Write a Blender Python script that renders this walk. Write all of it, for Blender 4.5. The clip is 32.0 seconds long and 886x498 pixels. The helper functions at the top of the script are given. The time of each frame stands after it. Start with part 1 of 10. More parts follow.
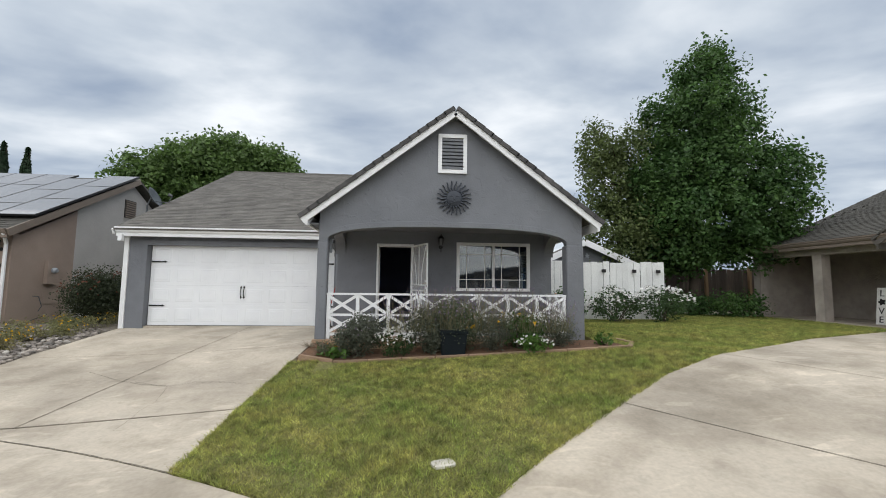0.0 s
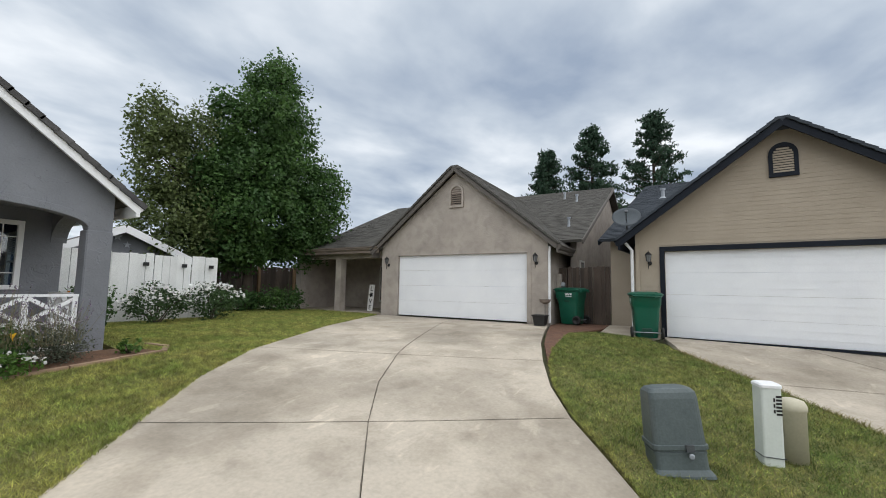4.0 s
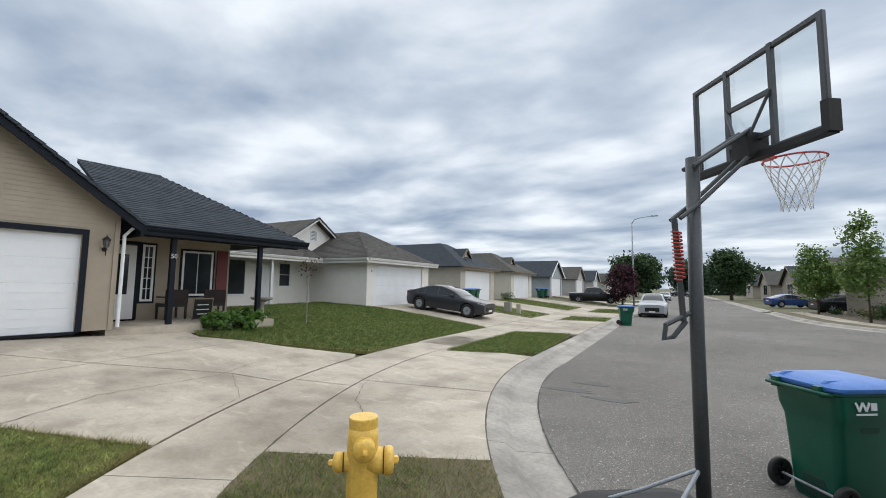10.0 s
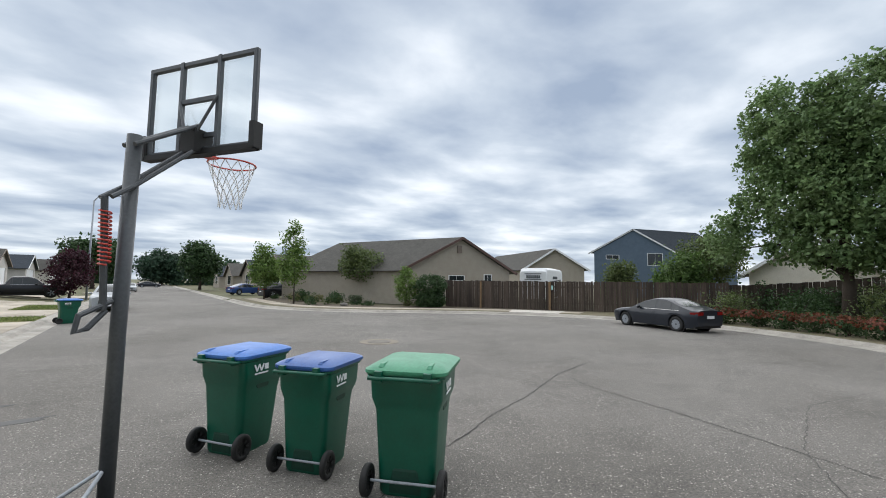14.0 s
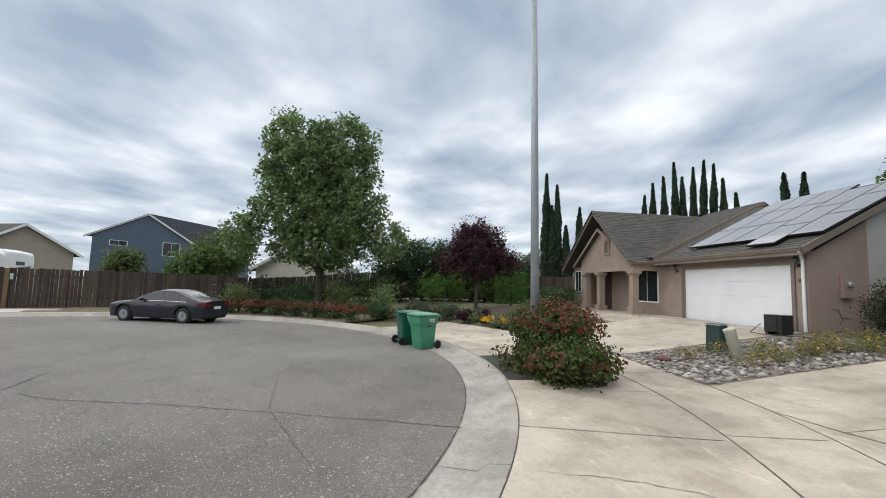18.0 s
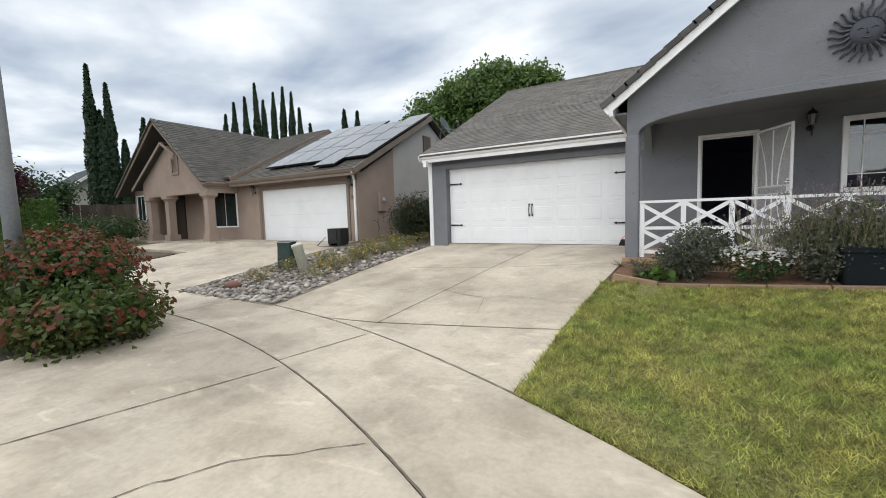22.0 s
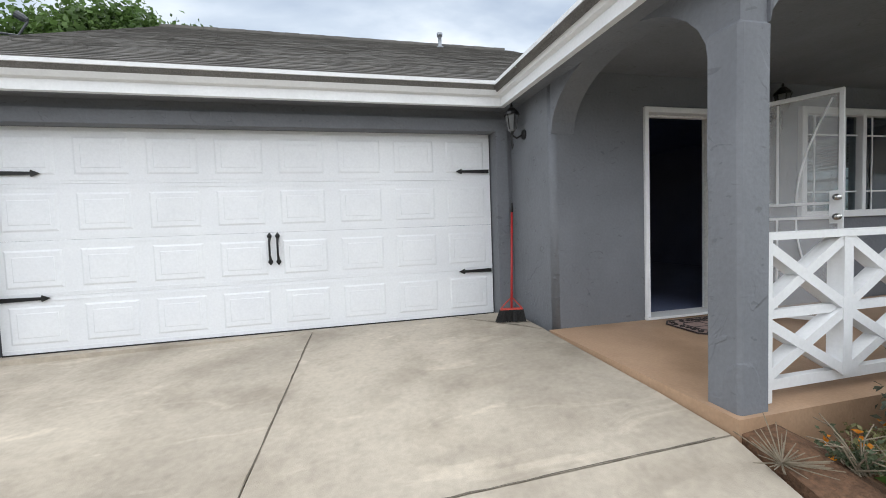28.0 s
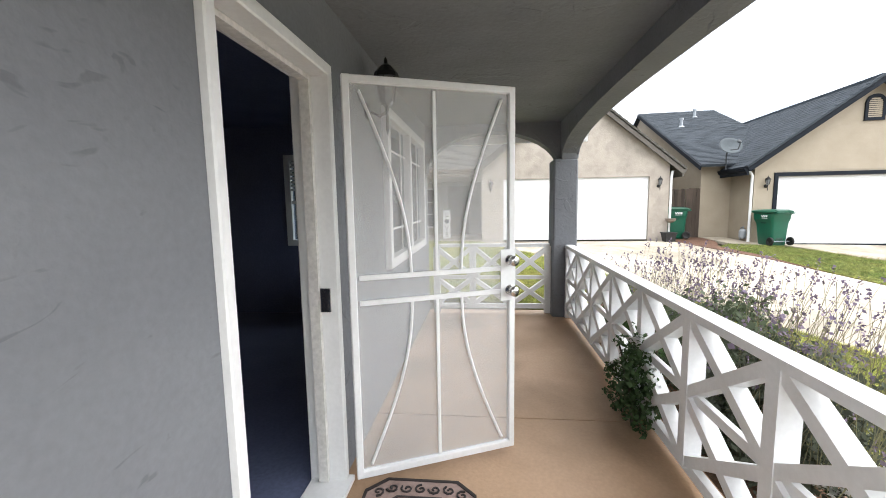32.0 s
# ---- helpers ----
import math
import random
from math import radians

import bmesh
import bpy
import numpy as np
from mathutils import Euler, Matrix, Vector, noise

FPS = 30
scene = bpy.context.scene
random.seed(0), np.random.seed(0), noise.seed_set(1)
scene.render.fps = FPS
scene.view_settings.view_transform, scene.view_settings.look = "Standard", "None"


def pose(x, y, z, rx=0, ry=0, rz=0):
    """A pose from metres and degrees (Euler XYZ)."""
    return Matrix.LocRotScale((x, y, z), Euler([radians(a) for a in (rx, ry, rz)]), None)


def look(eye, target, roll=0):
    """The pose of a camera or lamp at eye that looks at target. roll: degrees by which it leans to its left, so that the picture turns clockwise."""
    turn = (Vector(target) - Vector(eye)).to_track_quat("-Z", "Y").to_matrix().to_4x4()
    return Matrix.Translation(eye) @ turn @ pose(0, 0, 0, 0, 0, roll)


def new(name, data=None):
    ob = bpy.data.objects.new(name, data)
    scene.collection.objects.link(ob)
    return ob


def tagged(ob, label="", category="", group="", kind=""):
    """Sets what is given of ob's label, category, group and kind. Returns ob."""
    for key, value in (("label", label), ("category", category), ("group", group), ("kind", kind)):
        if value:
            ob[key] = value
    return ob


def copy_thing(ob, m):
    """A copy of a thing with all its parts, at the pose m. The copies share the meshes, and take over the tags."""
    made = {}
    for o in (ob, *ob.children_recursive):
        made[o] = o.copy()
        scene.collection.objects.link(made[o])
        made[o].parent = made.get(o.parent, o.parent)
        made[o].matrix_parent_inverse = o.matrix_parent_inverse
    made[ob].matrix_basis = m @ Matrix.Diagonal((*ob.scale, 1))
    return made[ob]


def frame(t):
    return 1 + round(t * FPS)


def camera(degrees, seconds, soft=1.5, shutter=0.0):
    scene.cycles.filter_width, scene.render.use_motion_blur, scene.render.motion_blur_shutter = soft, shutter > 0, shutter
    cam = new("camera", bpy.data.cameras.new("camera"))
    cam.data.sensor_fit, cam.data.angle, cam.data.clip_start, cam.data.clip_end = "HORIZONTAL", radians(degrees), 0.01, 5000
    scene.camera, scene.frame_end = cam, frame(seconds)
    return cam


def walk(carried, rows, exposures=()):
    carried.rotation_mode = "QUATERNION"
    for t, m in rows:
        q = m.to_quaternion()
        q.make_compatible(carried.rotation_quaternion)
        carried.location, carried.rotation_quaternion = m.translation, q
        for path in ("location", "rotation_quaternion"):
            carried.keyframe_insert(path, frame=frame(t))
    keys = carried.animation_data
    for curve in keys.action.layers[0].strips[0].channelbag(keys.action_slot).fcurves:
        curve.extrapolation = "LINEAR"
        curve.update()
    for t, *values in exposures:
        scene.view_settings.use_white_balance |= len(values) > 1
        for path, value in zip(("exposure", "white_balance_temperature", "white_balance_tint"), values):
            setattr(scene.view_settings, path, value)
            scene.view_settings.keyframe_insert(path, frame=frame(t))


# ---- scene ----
EXPOSURES = [(0.0, 0.2, 6480, 10), (7.0, 0.13, 6330, 10), (11.0, 0.12, 6280, 10), (14.0, 0.27, 6350, 10), (17.0, 0.27, 6480, 10), (20.0, 0.27, 6480, 10), (22.0, 0.36, 6530, 10), (24.5, 0.42, 6500, 10), (27.0, 0.38, 6350, 10), (28.5, 0.50, 6220, 10), (30.0, 0.92, 6300, 10), (31.0, 1.48, 6420, 10), (32.0, 1.6, 6520, 10)]
cam = camera(94.24, 32.0, soft=0.95)
PATH = [
    (0.0, 7.069, -11.634, 1.130, 95.11, -0.64, -4.08),
    (0.5, 7.114, -11.578, 1.121, 95.01, -0.06, -9.44),
    (1.0, 7.163, -11.574, 1.131, 94.71, 0.35, -15.35),
    (1.5, 7.249, -11.592, 1.155, 94.48, 0.43, -20.95),
    (2.0, 7.347, -11.593, 1.174, 94.52, 0.17, -26.45),
    (2.5, 7.396, -11.591, 1.185, 94.69, -0.14, -33.08),
    (3.0, 7.420, -11.601, 1.191, 94.92, -0.49, -41.00),
    (3.5, 7.432, -11.535, 1.187, 95.13, -0.72, -50.28),
    (4.0, 7.427, -11.519, 1.180, 95.23, -0.95, -60.11),
    (4.5, 7.447, -11.528, 1.166, 95.30, -1.21, -69.63),
    (6.5, 7.502, -11.702, 1.212, 94.25, -0.42, -98.18),
    (7.0, 7.565, -11.708, 1.172, 94.43, -0.26, -105.35),
    (7.5, 7.561, -11.736, 1.156, 94.73, -0.05, -112.95),
    (8.0, 7.553, -11.766, 1.147, 95.10, 0.21, -121.13),
    (8.5, 7.524, -11.819, 1.132, 95.28, 0.18, -129.03),
    (9.0, 7.474, -11.880, 1.127, 95.28, -0.07, -136.60),
    (9.5, 7.417, -11.957, 1.131, 95.14, -0.53, -143.75),
    (10.0, 7.358, -12.008, 1.139, 95.08, -0.76, -150.77),
    (10.5, 7.285, -12.061, 1.128, 95.19, -0.87, -158.16),
    (11.0, 7.261, -12.069, 1.133, 95.17, -0.54, -166.08),
    (11.5, 7.276, -12.072, 1.129, 95.12, -0.43, -174.80),
    (12.0, 7.298, -12.069, 1.126, 95.04, -0.39, -183.94),
    (12.5, 7.277, -12.098, 1.103, 95.14, -0.62, -193.00),
    (13.0, 7.230, -12.072, 1.109, 95.02, -0.76, -201.52),
    (13.5, 7.138, -12.038, 1.117, 94.80, -0.86, -208.97),
    (14.0, 7.057, -11.989, 1.107, 94.68, -0.69, -215.94),
    (14.5, 6.981, -11.941, 1.077, 94.59, -0.30, -223.04),
    (16.5, 7.029, -11.918, 1.127, 94.43, -1.56, -255.74),
    (17.0, 7.009, -11.903, 1.109, 94.83, -1.97, -263.45),
    (17.5, 6.983, -11.871, 1.077, 95.41, -1.80, -270.46),
    (18.0, 6.989, -11.816, 1.025, 95.19, -1.79, -276.71),
    (18.5, 6.973, -11.763, 0.990, 94.21, -1.28, -283.74),
    (19.0, 6.944, -11.658, 0.961, 92.70, -0.37, -292.69),
    (19.5, 6.919, -11.534, 0.923, 90.67, 0.44, -303.50),
    (20.0, 6.822, -11.386, 0.889, 88.64, 1.07, -316.46),
    (20.5, 6.678, -11.275, 0.868, 87.16, 1.41, -326.32),
    (21.0, 6.525, -11.103, 0.848, 85.76, 1.18, -329.38),
    (21.5, 6.318, -10.792, 0.847, 85.29, 1.35, -329.09),
    (22.0, 6.004, -10.501, 0.828, 85.27, 1.73, -329.17),
    (22.5, 5.700, -10.147, 0.825, 85.50, 2.08, -330.15),
    (23.0, 5.424, -9.723, 0.857, 86.11, 2.24, -332.55),
    (23.5, 5.089, -9.296, 0.840, 87.48, 2.68, -336.18),
    (24.0, 4.795, -8.861, 0.838, 88.39, 2.62, -337.15),
    (24.5, 4.476, -8.430, 0.816, 90.14, 1.89, -338.36),
    (26.5, 3.586, -6.502, 0.823, 87.58, 3.27, -352.80),
    (27.0, 3.347, -5.877, 0.854, 87.45, 3.00, -359.65),
    (27.5, 3.184, -5.239, 0.934, 87.27, 2.45, -7.12),
    (28.0, 3.130, -4.675, 1.056, 86.93, 2.11, -373.87),
    (28.5, 3.147, -4.119, 1.137, 86.48, 1.96, -20.43),
    (29.0, 3.268, -3.584, 1.235, 86.25, 1.57, -387.71),
    (29.5, 3.408, -3.087, 1.315, 85.70, 1.41, -35.09),
    (30.0, 3.633, -2.659, 1.386, 85.50, 1.04, -404.33),
    (30.5, 3.925, -2.303, 1.467, 85.35, 0.08, 306.33),
    (31.0, 4.265, -2.007, 1.468, 85.27, -0.04, -426.72),
    (31.5, 4.642, -1.885, 1.484, 84.08, 0.31, 283.15),
    (32.0, 5.037, -1.856, 1.516, 83.55, 0.93, -444.31),
]
walk(cam, [(t, pose(*m)) for t, *m in PATH], EXPOSURES)

# ---- sky, sun ----
world = bpy.data.worlds.new("overcast_sky")
scene.world = world
world.use_nodes = True
wn, wl = world.node_tree.nodes, world.node_tree.links
wn.clear()


def wnode(kind, **props):
    n = wn.new(kind)
    for k, v in props.items():
        if k == "operation":
            n.operation = v
    return n


SUN_ELEVATION, SUN_AZIMUTH = radians(56), radians(205)
sky = wn.new("ShaderNodeTexSky")
sky.sky_type, sky.sun_disc = "NISHITA", False
sky.sun_elevation, sky.sun_rotation = SUN_ELEVATION, SUN_AZIMUTH
coord = wn.new("ShaderNodeTexCoord")
split = wn.new("ShaderNodeSeparateXYZ")
wl.new(coord.outputs["Generated"], split.inputs[0])
height = wnode("ShaderNodeMath", operation="MAXIMUM")
height.inputs[1].default_value = 0.0
wl.new(split.outputs["Z"], height.inputs[0])
lift = wnode("ShaderNodeMath", operation="ADD")
lift.inputs[1].default_value = 0.11
wl.new(height.outputs[0], lift.inputs[0])
flat = wn.new("ShaderNodeCombineXYZ")
for axis in ("X", "Y"):
    div = wnode("ShaderNodeMath", operation="DIVIDE")
    wl.new(split.outputs[axis], div.inputs[0])
    wl.new(lift.outputs[0], div.inputs[1])
    wl.new(div.outputs[0], flat.inputs[axis])
turn = wn.new("ShaderNodeMapping")
turn.inputs["Rotation"].default_value = (0, 0, radians(35))
turn.inputs["Scale"].default_value = (1.0, 1.25, 1.0)
wl.new(flat.outputs[0], turn.inputs["Vector"])
big = wn.new("ShaderNodeTexNoise")
big.inputs["Scale"].default_value, big.inputs["Detail"].default_value, big.inputs["Roughness"].default_value = 1.15, 6.0, 0.49
big.inputs["Distortion"].default_value = 0.15
wl.new(turn.outputs[0], big.inputs["Vector"])
ramp = wn.new("ShaderNodeValToRGB")
stops = ramp.color_ramp.elements
stops[0].position, stops[0].color = 0.33, (0.33, 0.40, 0.51, 1)
stops[1].position, stops[1].color = 0.68, (0.92, 0.955, 0.985, 1)
mid = stops.new(0.50)
mid.color = (0.56, 0.625, 0.70, 1)
wl.new(big.outputs["Fac"], ramp.inputs[0])
clear = wn.new("ShaderNodeMixRGB")
clear.blend_type = "MULTIPLY"
clear.inputs[0].default_value = 1.0
clear.inputs[2].default_value = (0.11, 0.11, 0.11, 1)
wl.new(sky.outputs[0], clear.inputs[1])
cover = wn.new("ShaderNodeMixRGB")
cover.inputs[0].default_value = 0.94
wl.new(clear.outputs[0], cover.inputs[1])
wl.new(ramp.outputs[0], cover.inputs[2])
backg = wn.new("ShaderNodeBackground")
backg.inputs["Strength"].default_value = 0.95
wl.new(cover.outputs[0], backg.inputs[0])
outw = wn.new("ShaderNodeOutputWorld")
wl.new(backg.outputs[0], outw.inputs[0])

sun = new("sun", bpy.data.lights.new("sun", "SUN"))
sun.data.energy, sun.data.angle, sun.data.color = 2.6, radians(140), (1.0, 0.965, 0.91)
sun_way = Vector((math.sin(SUN_AZIMUTH) * math.cos(SUN_ELEVATION), math.cos(SUN_AZIMUTH) * math.cos(SUN_ELEVATION), math.sin(SUN_ELEVATION)))
sun.matrix_world = look(sun_way * 60, (0, 0, 0))

# ---- materials ----
MATS = {}


def mat(name, col, col2=None, rough=0.75, metal=0.0, scale=2.0, bump=0.0, bscale=80.0, grain=0.12, gscale=45.0, rand=0.0, spec=0.5, stretch=(1, 1, 1), coat=0.0, island=0.0):
    """A procedural surface: two colours mixed by broad noise, fine grain, bump, and a shift from piece to piece."""
    if name in MATS:
        return MATS[name]
    m = bpy.data.materials.new(name)
    m.use_nodes = True
    n, l = m.node_tree.nodes, m.node_tree.links
    b = n["Principled BSDF"]
    col2 = col2 or tuple(c * 0.86 for c in col)
    geo = n.new("ShaderNodeNewGeometry")
    mp = n.new("ShaderNodeMapping")
    mp.inputs["Scale"].default_value = stretch
    l.new(geo.outputs["Position"], mp.inputs["Vector"])
    t1 = n.new("ShaderNodeTexNoise")
    t1.inputs["Scale"].default_value, t1.inputs["Detail"].default_value, t1.inputs["Roughness"].default_value = scale, 6, 0.6
    l.new(mp.outputs[0], t1.inputs["Vector"])
    rm = n.new("ShaderNodeMapRange")
    rm.inputs["From Min"].default_value, rm.inputs["From Max"].default_value = 0.32, 0.68
    l.new(t1.outputs["Fac"], rm.inputs["Value"])
    mix = n.new("ShaderNodeMixRGB")
    mix.inputs[1].default_value, mix.inputs[2].default_value = (*col, 1), (*col2, 1)
    l.new(rm.outputs[0], mix.inputs[0])
    t2 = n.new("ShaderNodeTexNoise")
    t2.inputs["Scale"].default_value, t2.inputs["Detail"].default_value = gscale, 3
    l.new(mp.outputs[0], t2.inputs["Vector"])
    g = n.new("ShaderNodeMapRange")
    g.inputs["From Min"].default_value, g.inputs["From Max"].default_value = 0.3, 0.7
    g.inputs["To Min"].default_value, g.inputs["To Max"].default_value = 1 - grain, 1 + grain
    l.new(t2.outputs["Fac"], g.inputs["Value"])
    hsv = n.new("ShaderNodeHueSaturation")
    l.new(mix.outputs[0], hsv.inputs["Color"])
    val = g.outputs[0]
    if rand or island:
        if island:
            rnd = geo.outputs["Random Per Island"]
        else:
            rnd = n.new("ShaderNodeObjectInfo").outputs["Random"]
        r = n.new("ShaderNodeMapRange")
        k = max(rand, island)
        r.inputs["To Min"].default_value, r.inputs["To Max"].default_value = 1 - k, 1 + k
        l.new(rnd, r.inputs["Value"])
        mul = n.new("ShaderNodeMath")
        mul.operation = "MULTIPLY"
        l.new(r.outputs[0], mul.inputs[0])
        l.new(g.outputs[0], mul.inputs[1])
        val = mul.outputs[0]
    l.new(val, hsv.inputs["Value"])
    l.new(hsv.outputs[0], b.inputs["Base Color"])
    rr = n.new("ShaderNodeMapRange")
    rr.inputs["To Min"].default_value, rr.inputs["To Max"].default_value = max(0.02, rough - 0.08), min(1, rough + 0.08)
    l.new(t1.outputs["Fac"], rr.inputs["Value"])
    l.new(rr.outputs[0], b.inputs["Roughness"])
    b.inputs["Metallic"].default_value = metal
    b.inputs["Specular IOR Level"].default_value = spec
    b.inputs["Coat Weight"].default_value = coat
    if bump:
        t3 = n.new("ShaderNodeTexNoise")
        t3.inputs["Scale"].default_value, t3.inputs["Detail"].default_value = bscale, 4
        l.new(mp.outputs[0], t3.inputs["Vector"])
        bn = n.new("ShaderNodeBump")
        bn.inputs["Strength"].default_value, bn.inputs["Distance"].default_value = min(1, bump), 0.02
        l.new(t3.outputs["Fac"], bn.inputs["Height"])
        l.new(bn.outputs[0], b.inputs["Normal"])
    MATS[name] = m
    return m


def glass(name, tint=(0.9, 0.95, 0.95), clear=0.75):
    """A pane: part clear, part glossy."""
    if name in MATS:
        return MATS[name]
    m = bpy.data.materials.new(name)
    m.use_nodes = True
    n, l = m.node_tree.nodes, m.node_tree.links
    n.clear()
    tr, gl, mx, out = n.new("ShaderNodeBsdfTransparent"), n.new("ShaderNodeBsdfGlossy"), n.new("ShaderNodeMixShader"), n.new("ShaderNodeOutputMaterial")
    tr.inputs[0].default_value = (*tint, 1)
    gl.inputs["Roughness"].default_value = 0.03
    mx.inputs[0].default_value = 1 - clear
    l.new(tr.outputs[0], mx.inputs[1])
    l.new(gl.outputs[0], mx.inputs[2])
    l.new(mx.outputs[0], out.inputs[0])
    MATS[name] = m
    return m


def veil(name, col, solid):
    """A fine perforated sheet: part solid, part open."""
    m = bpy.data.materials.new(name)
    m.use_nodes = True
    n, l = m.node_tree.nodes, m.node_tree.links
    b, out = n["Principled BSDF"], n["Material Output"]
    b.inputs["Base Color"].default_value, b.inputs["Roughness"].default_value = (*col, 1), 0.5
    tr, mx = n.new("ShaderNodeBsdfTransparent"), n.new("ShaderNodeMixShader")
    mx.inputs[0].default_value = solid
    l.new(tr.outputs[0], mx.inputs[1])
    l.new(b.outputs[0], mx.inputs[2])
    l.new(mx.outputs[0], out.inputs[0])
    MATS[name] = m
    return m


def glow(name, col, power):
    m = bpy.data.materials.new(name)
    m.use_nodes = True
    b = m.node_tree.nodes["Principled BSDF"]
    b.inputs["Base Color"].default_value = (*col, 1)
    b.inputs["Emission Color"].default_value, b.inputs["Emission Strength"].default_value = (*col, 1), power
    MATS[name] = m
    return m


M_GREY = mat("grey_stucco", (0.190, 0.200, 0.220), (0.160, 0.169, 0.188), 0.85, bump=0.25, bscale=30, scale=1.4, grain=0.05)
M_WHITE = mat("white_paint", (0.80, 0.81, 0.82), (0.74, 0.75, 0.76), 0.45, scale=3, grain=0.03)
M_DOORW = mat("white_garage_door", (0.82, 0.84, 0.86), (0.77, 0.79, 0.82), 0.4, scale=1.5, grain=0.03, bump=0.05, bscale=120)
M_TRIMW = mat("cream_trim", (0.72, 0.71, 0.69), (0.64, 0.63, 0.61), 0.5, scale=2)
M_SHINGLE = mat("grey_shingle", (0.165, 0.156, 0.143), (0.125, 0.12, 0.112), 0.95, bump=0.5, bscale=140, scale=3, grain=0.25, gscale=90, island=0.16, spec=0.2)
M_SHINGLE_B = mat("brown_shingle", (0.110, 0.105, 0.095), (0.083, 0.080, 0.073), 0.95, bump=0.5, bscale=120, scale=3, grain=0.25, gscale=80, island=0.14, spec=0.2)
M_SHINGLE_D = mat("slate_shingle", (0.055, 0.064, 0.076), (0.042, 0.05, 0.06), 0.95, bump=0.5, bscale=120, scale=3, grain=0.2, gscale=80, island=0.14, spec=0.2)
M_CONC = mat("concrete", (0.53, 0.467, 0.377), (0.44, 0.39, 0.32), 0.85, bump=0.2, bscale=160, scale=0.55, grain=0.07, gscale=26)
M_CONC2 = mat("kerb_concrete", (0.43, 0.40, 0.35), (0.34, 0.315, 0.28), 0.88, bump=0.3, bscale=120, scale=1.3, grain=0.12, gscale=18)
M_PORCH = mat("tan_painted_concrete", (0.47, 0.315, 0.205), (0.39, 0.255, 0.16), 0.5, bump=0.12, bscale=60, scale=1.2, grain=0.06)
M_ASPH = mat("asphalt", (0.207, 0.193, 0.174), (0.167, 0.156, 0.141), 0.9, bump=0.7, bscale=90, scale=0.3, grain=0.4, gscale=55)
M_LAWN = mat("lawn_soil", (0.135, 0.144, 0.04), (0.198, 0.182, 0.062), 0.95, bump=1.0, bscale=70, scale=1.7, grain=0.6, gscale=38)
M_DIRT = mat("bark_soil", (0.16, 0.085, 0.045), (0.10, 0.055, 0.032), 0.95, bump=0.8, bscale=50, scale=5, grain=0.35, gscale=40)
M_GROUND = mat("dry_ground", (0.14, 0.125, 0.07), (0.085, 0.095, 0.04), 0.95, bump=0.4, bscale=20, scale=0.15, grain=0.25, gscale=6)
M_BLACK = mat("black_metal", (0.012, 0.012, 0.013), (0.02, 0.02, 0.02), 0.4, metal=0.3)
# room surfaces: the bluish dimness indoors is put into this colour
M_SHADEIN = mat("shade_blue_interior", (0.15, 0.18, 0.30), (0.125, 0.15, 0.26), 0.8)
M_GLASS = glass("window_glass", (0.66, 0.72, 0.74), 0.91)
M_STUC2 = mat("beige_stucco", (0.425, 0.38, 0.335), (0.365, 0.325, 0.285), 0.9, bump=0.4, bscale=22, scale=1.2, grain=0.06)
M_TAN = mat("tan_siding", (0.37, 0.315, 0.245), (0.33, 0.28, 0.215), 0.7, scale=2, grain=0.04)
M_NAVY = mat("navy_trim", (0.010, 0.014, 0.022), (0.008, 0.011, 0.017), 0.65, spec=0.2)
M_PINK = mat("pink_stucco", (0.335, 0.262, 0.218), (0.29, 0.225, 0.187), 0.9, bump=0.4, bscale=22, scale=1.2, grain=0.06)
M_PALE = mat("pale_grey_stucco", (0.42, 0.405, 0.39), (0.36, 0.35, 0.335), 0.9, bump=0.5, bscale=18, scale=1.2)
M_BROWNT = mat("brown_trim", (0.20, 0.162, 0.133), (0.165, 0.133, 0.108), 0.7)
M_IVORY = mat("ivory_siding", (0.84, 0.81, 0.77), (0.79, 0.76, 0.71), 0.7, scale=2, grain=0.04)
M_FENCE = mat("weathered_fence", (0.092, 0.068, 0.052), (0.064, 0.048, 0.039), 0.9, scale=3, bump=0.4, bscale=30, stretch=(6, 6, 0.6), rand=0.3, grain=0.2)
M_WOOD = mat("cedar_post", (0.26, 0.17, 0.09), (0.2, 0.125, 0.07), 0.8, stretch=(5, 5, 0.7), bump=0.3)
M_GREEN = mat("green_plastic", (0.003, 0.095, 0.055), (0.003, 0.080, 0.047), 0.36, scale=4, grain=0.06)
M_LGREEN = mat("pale_green_lid", (0.055, 0.26, 0.145), (0.045, 0.22, 0.12), 0.45, scale=4)
M_BLUE = mat("blue_lid", (0.055, 0.18, 0.52), (0.045, 0.15, 0.45), 0.45, scale=4)
M_RUBBER = mat("black_rubber", (0.012, 0.012, 0.012), (0.018, 0.018, 0.018), 0.7)
M_YELLOW = mat("hydrant_yellow", (0.80, 0.52, 0.10), (0.70, 0.44, 0.08), 0.45, scale=6, bump=0.08, bscale=60)
M_GALV = mat("galvanized_steel", (0.34, 0.37, 0.40), (0.28, 0.30, 0.33), 0.5, metal=0.3, scale=3)
M_GUN = mat("grey_painted_steel", (0.075, 0.082, 0.09), (0.06, 0.066, 0.072), 0.45, metal=0.2)
M_CHROME = mat("chrome", (0.7, 0.7, 0.68), (0.6, 0.6, 0.6), 0.2, metal=1.0)
M_BARK = mat("bark", (0.085, 0.065, 0.05), (0.05, 0.04, 0.03), 0.95, bump=0.8, bscale=22, stretch=(1, 1, 0.3))
M_RED = mat("red_paint", (0.55, 0.06, 0.04), (0.45, 0.05, 0.035), 0.45)
M_SOLAR = mat("solar_glass", (0.022, 0.027, 0.045), (0.018, 0.022, 0.038), 0.16, scale=1, coat=0.5)
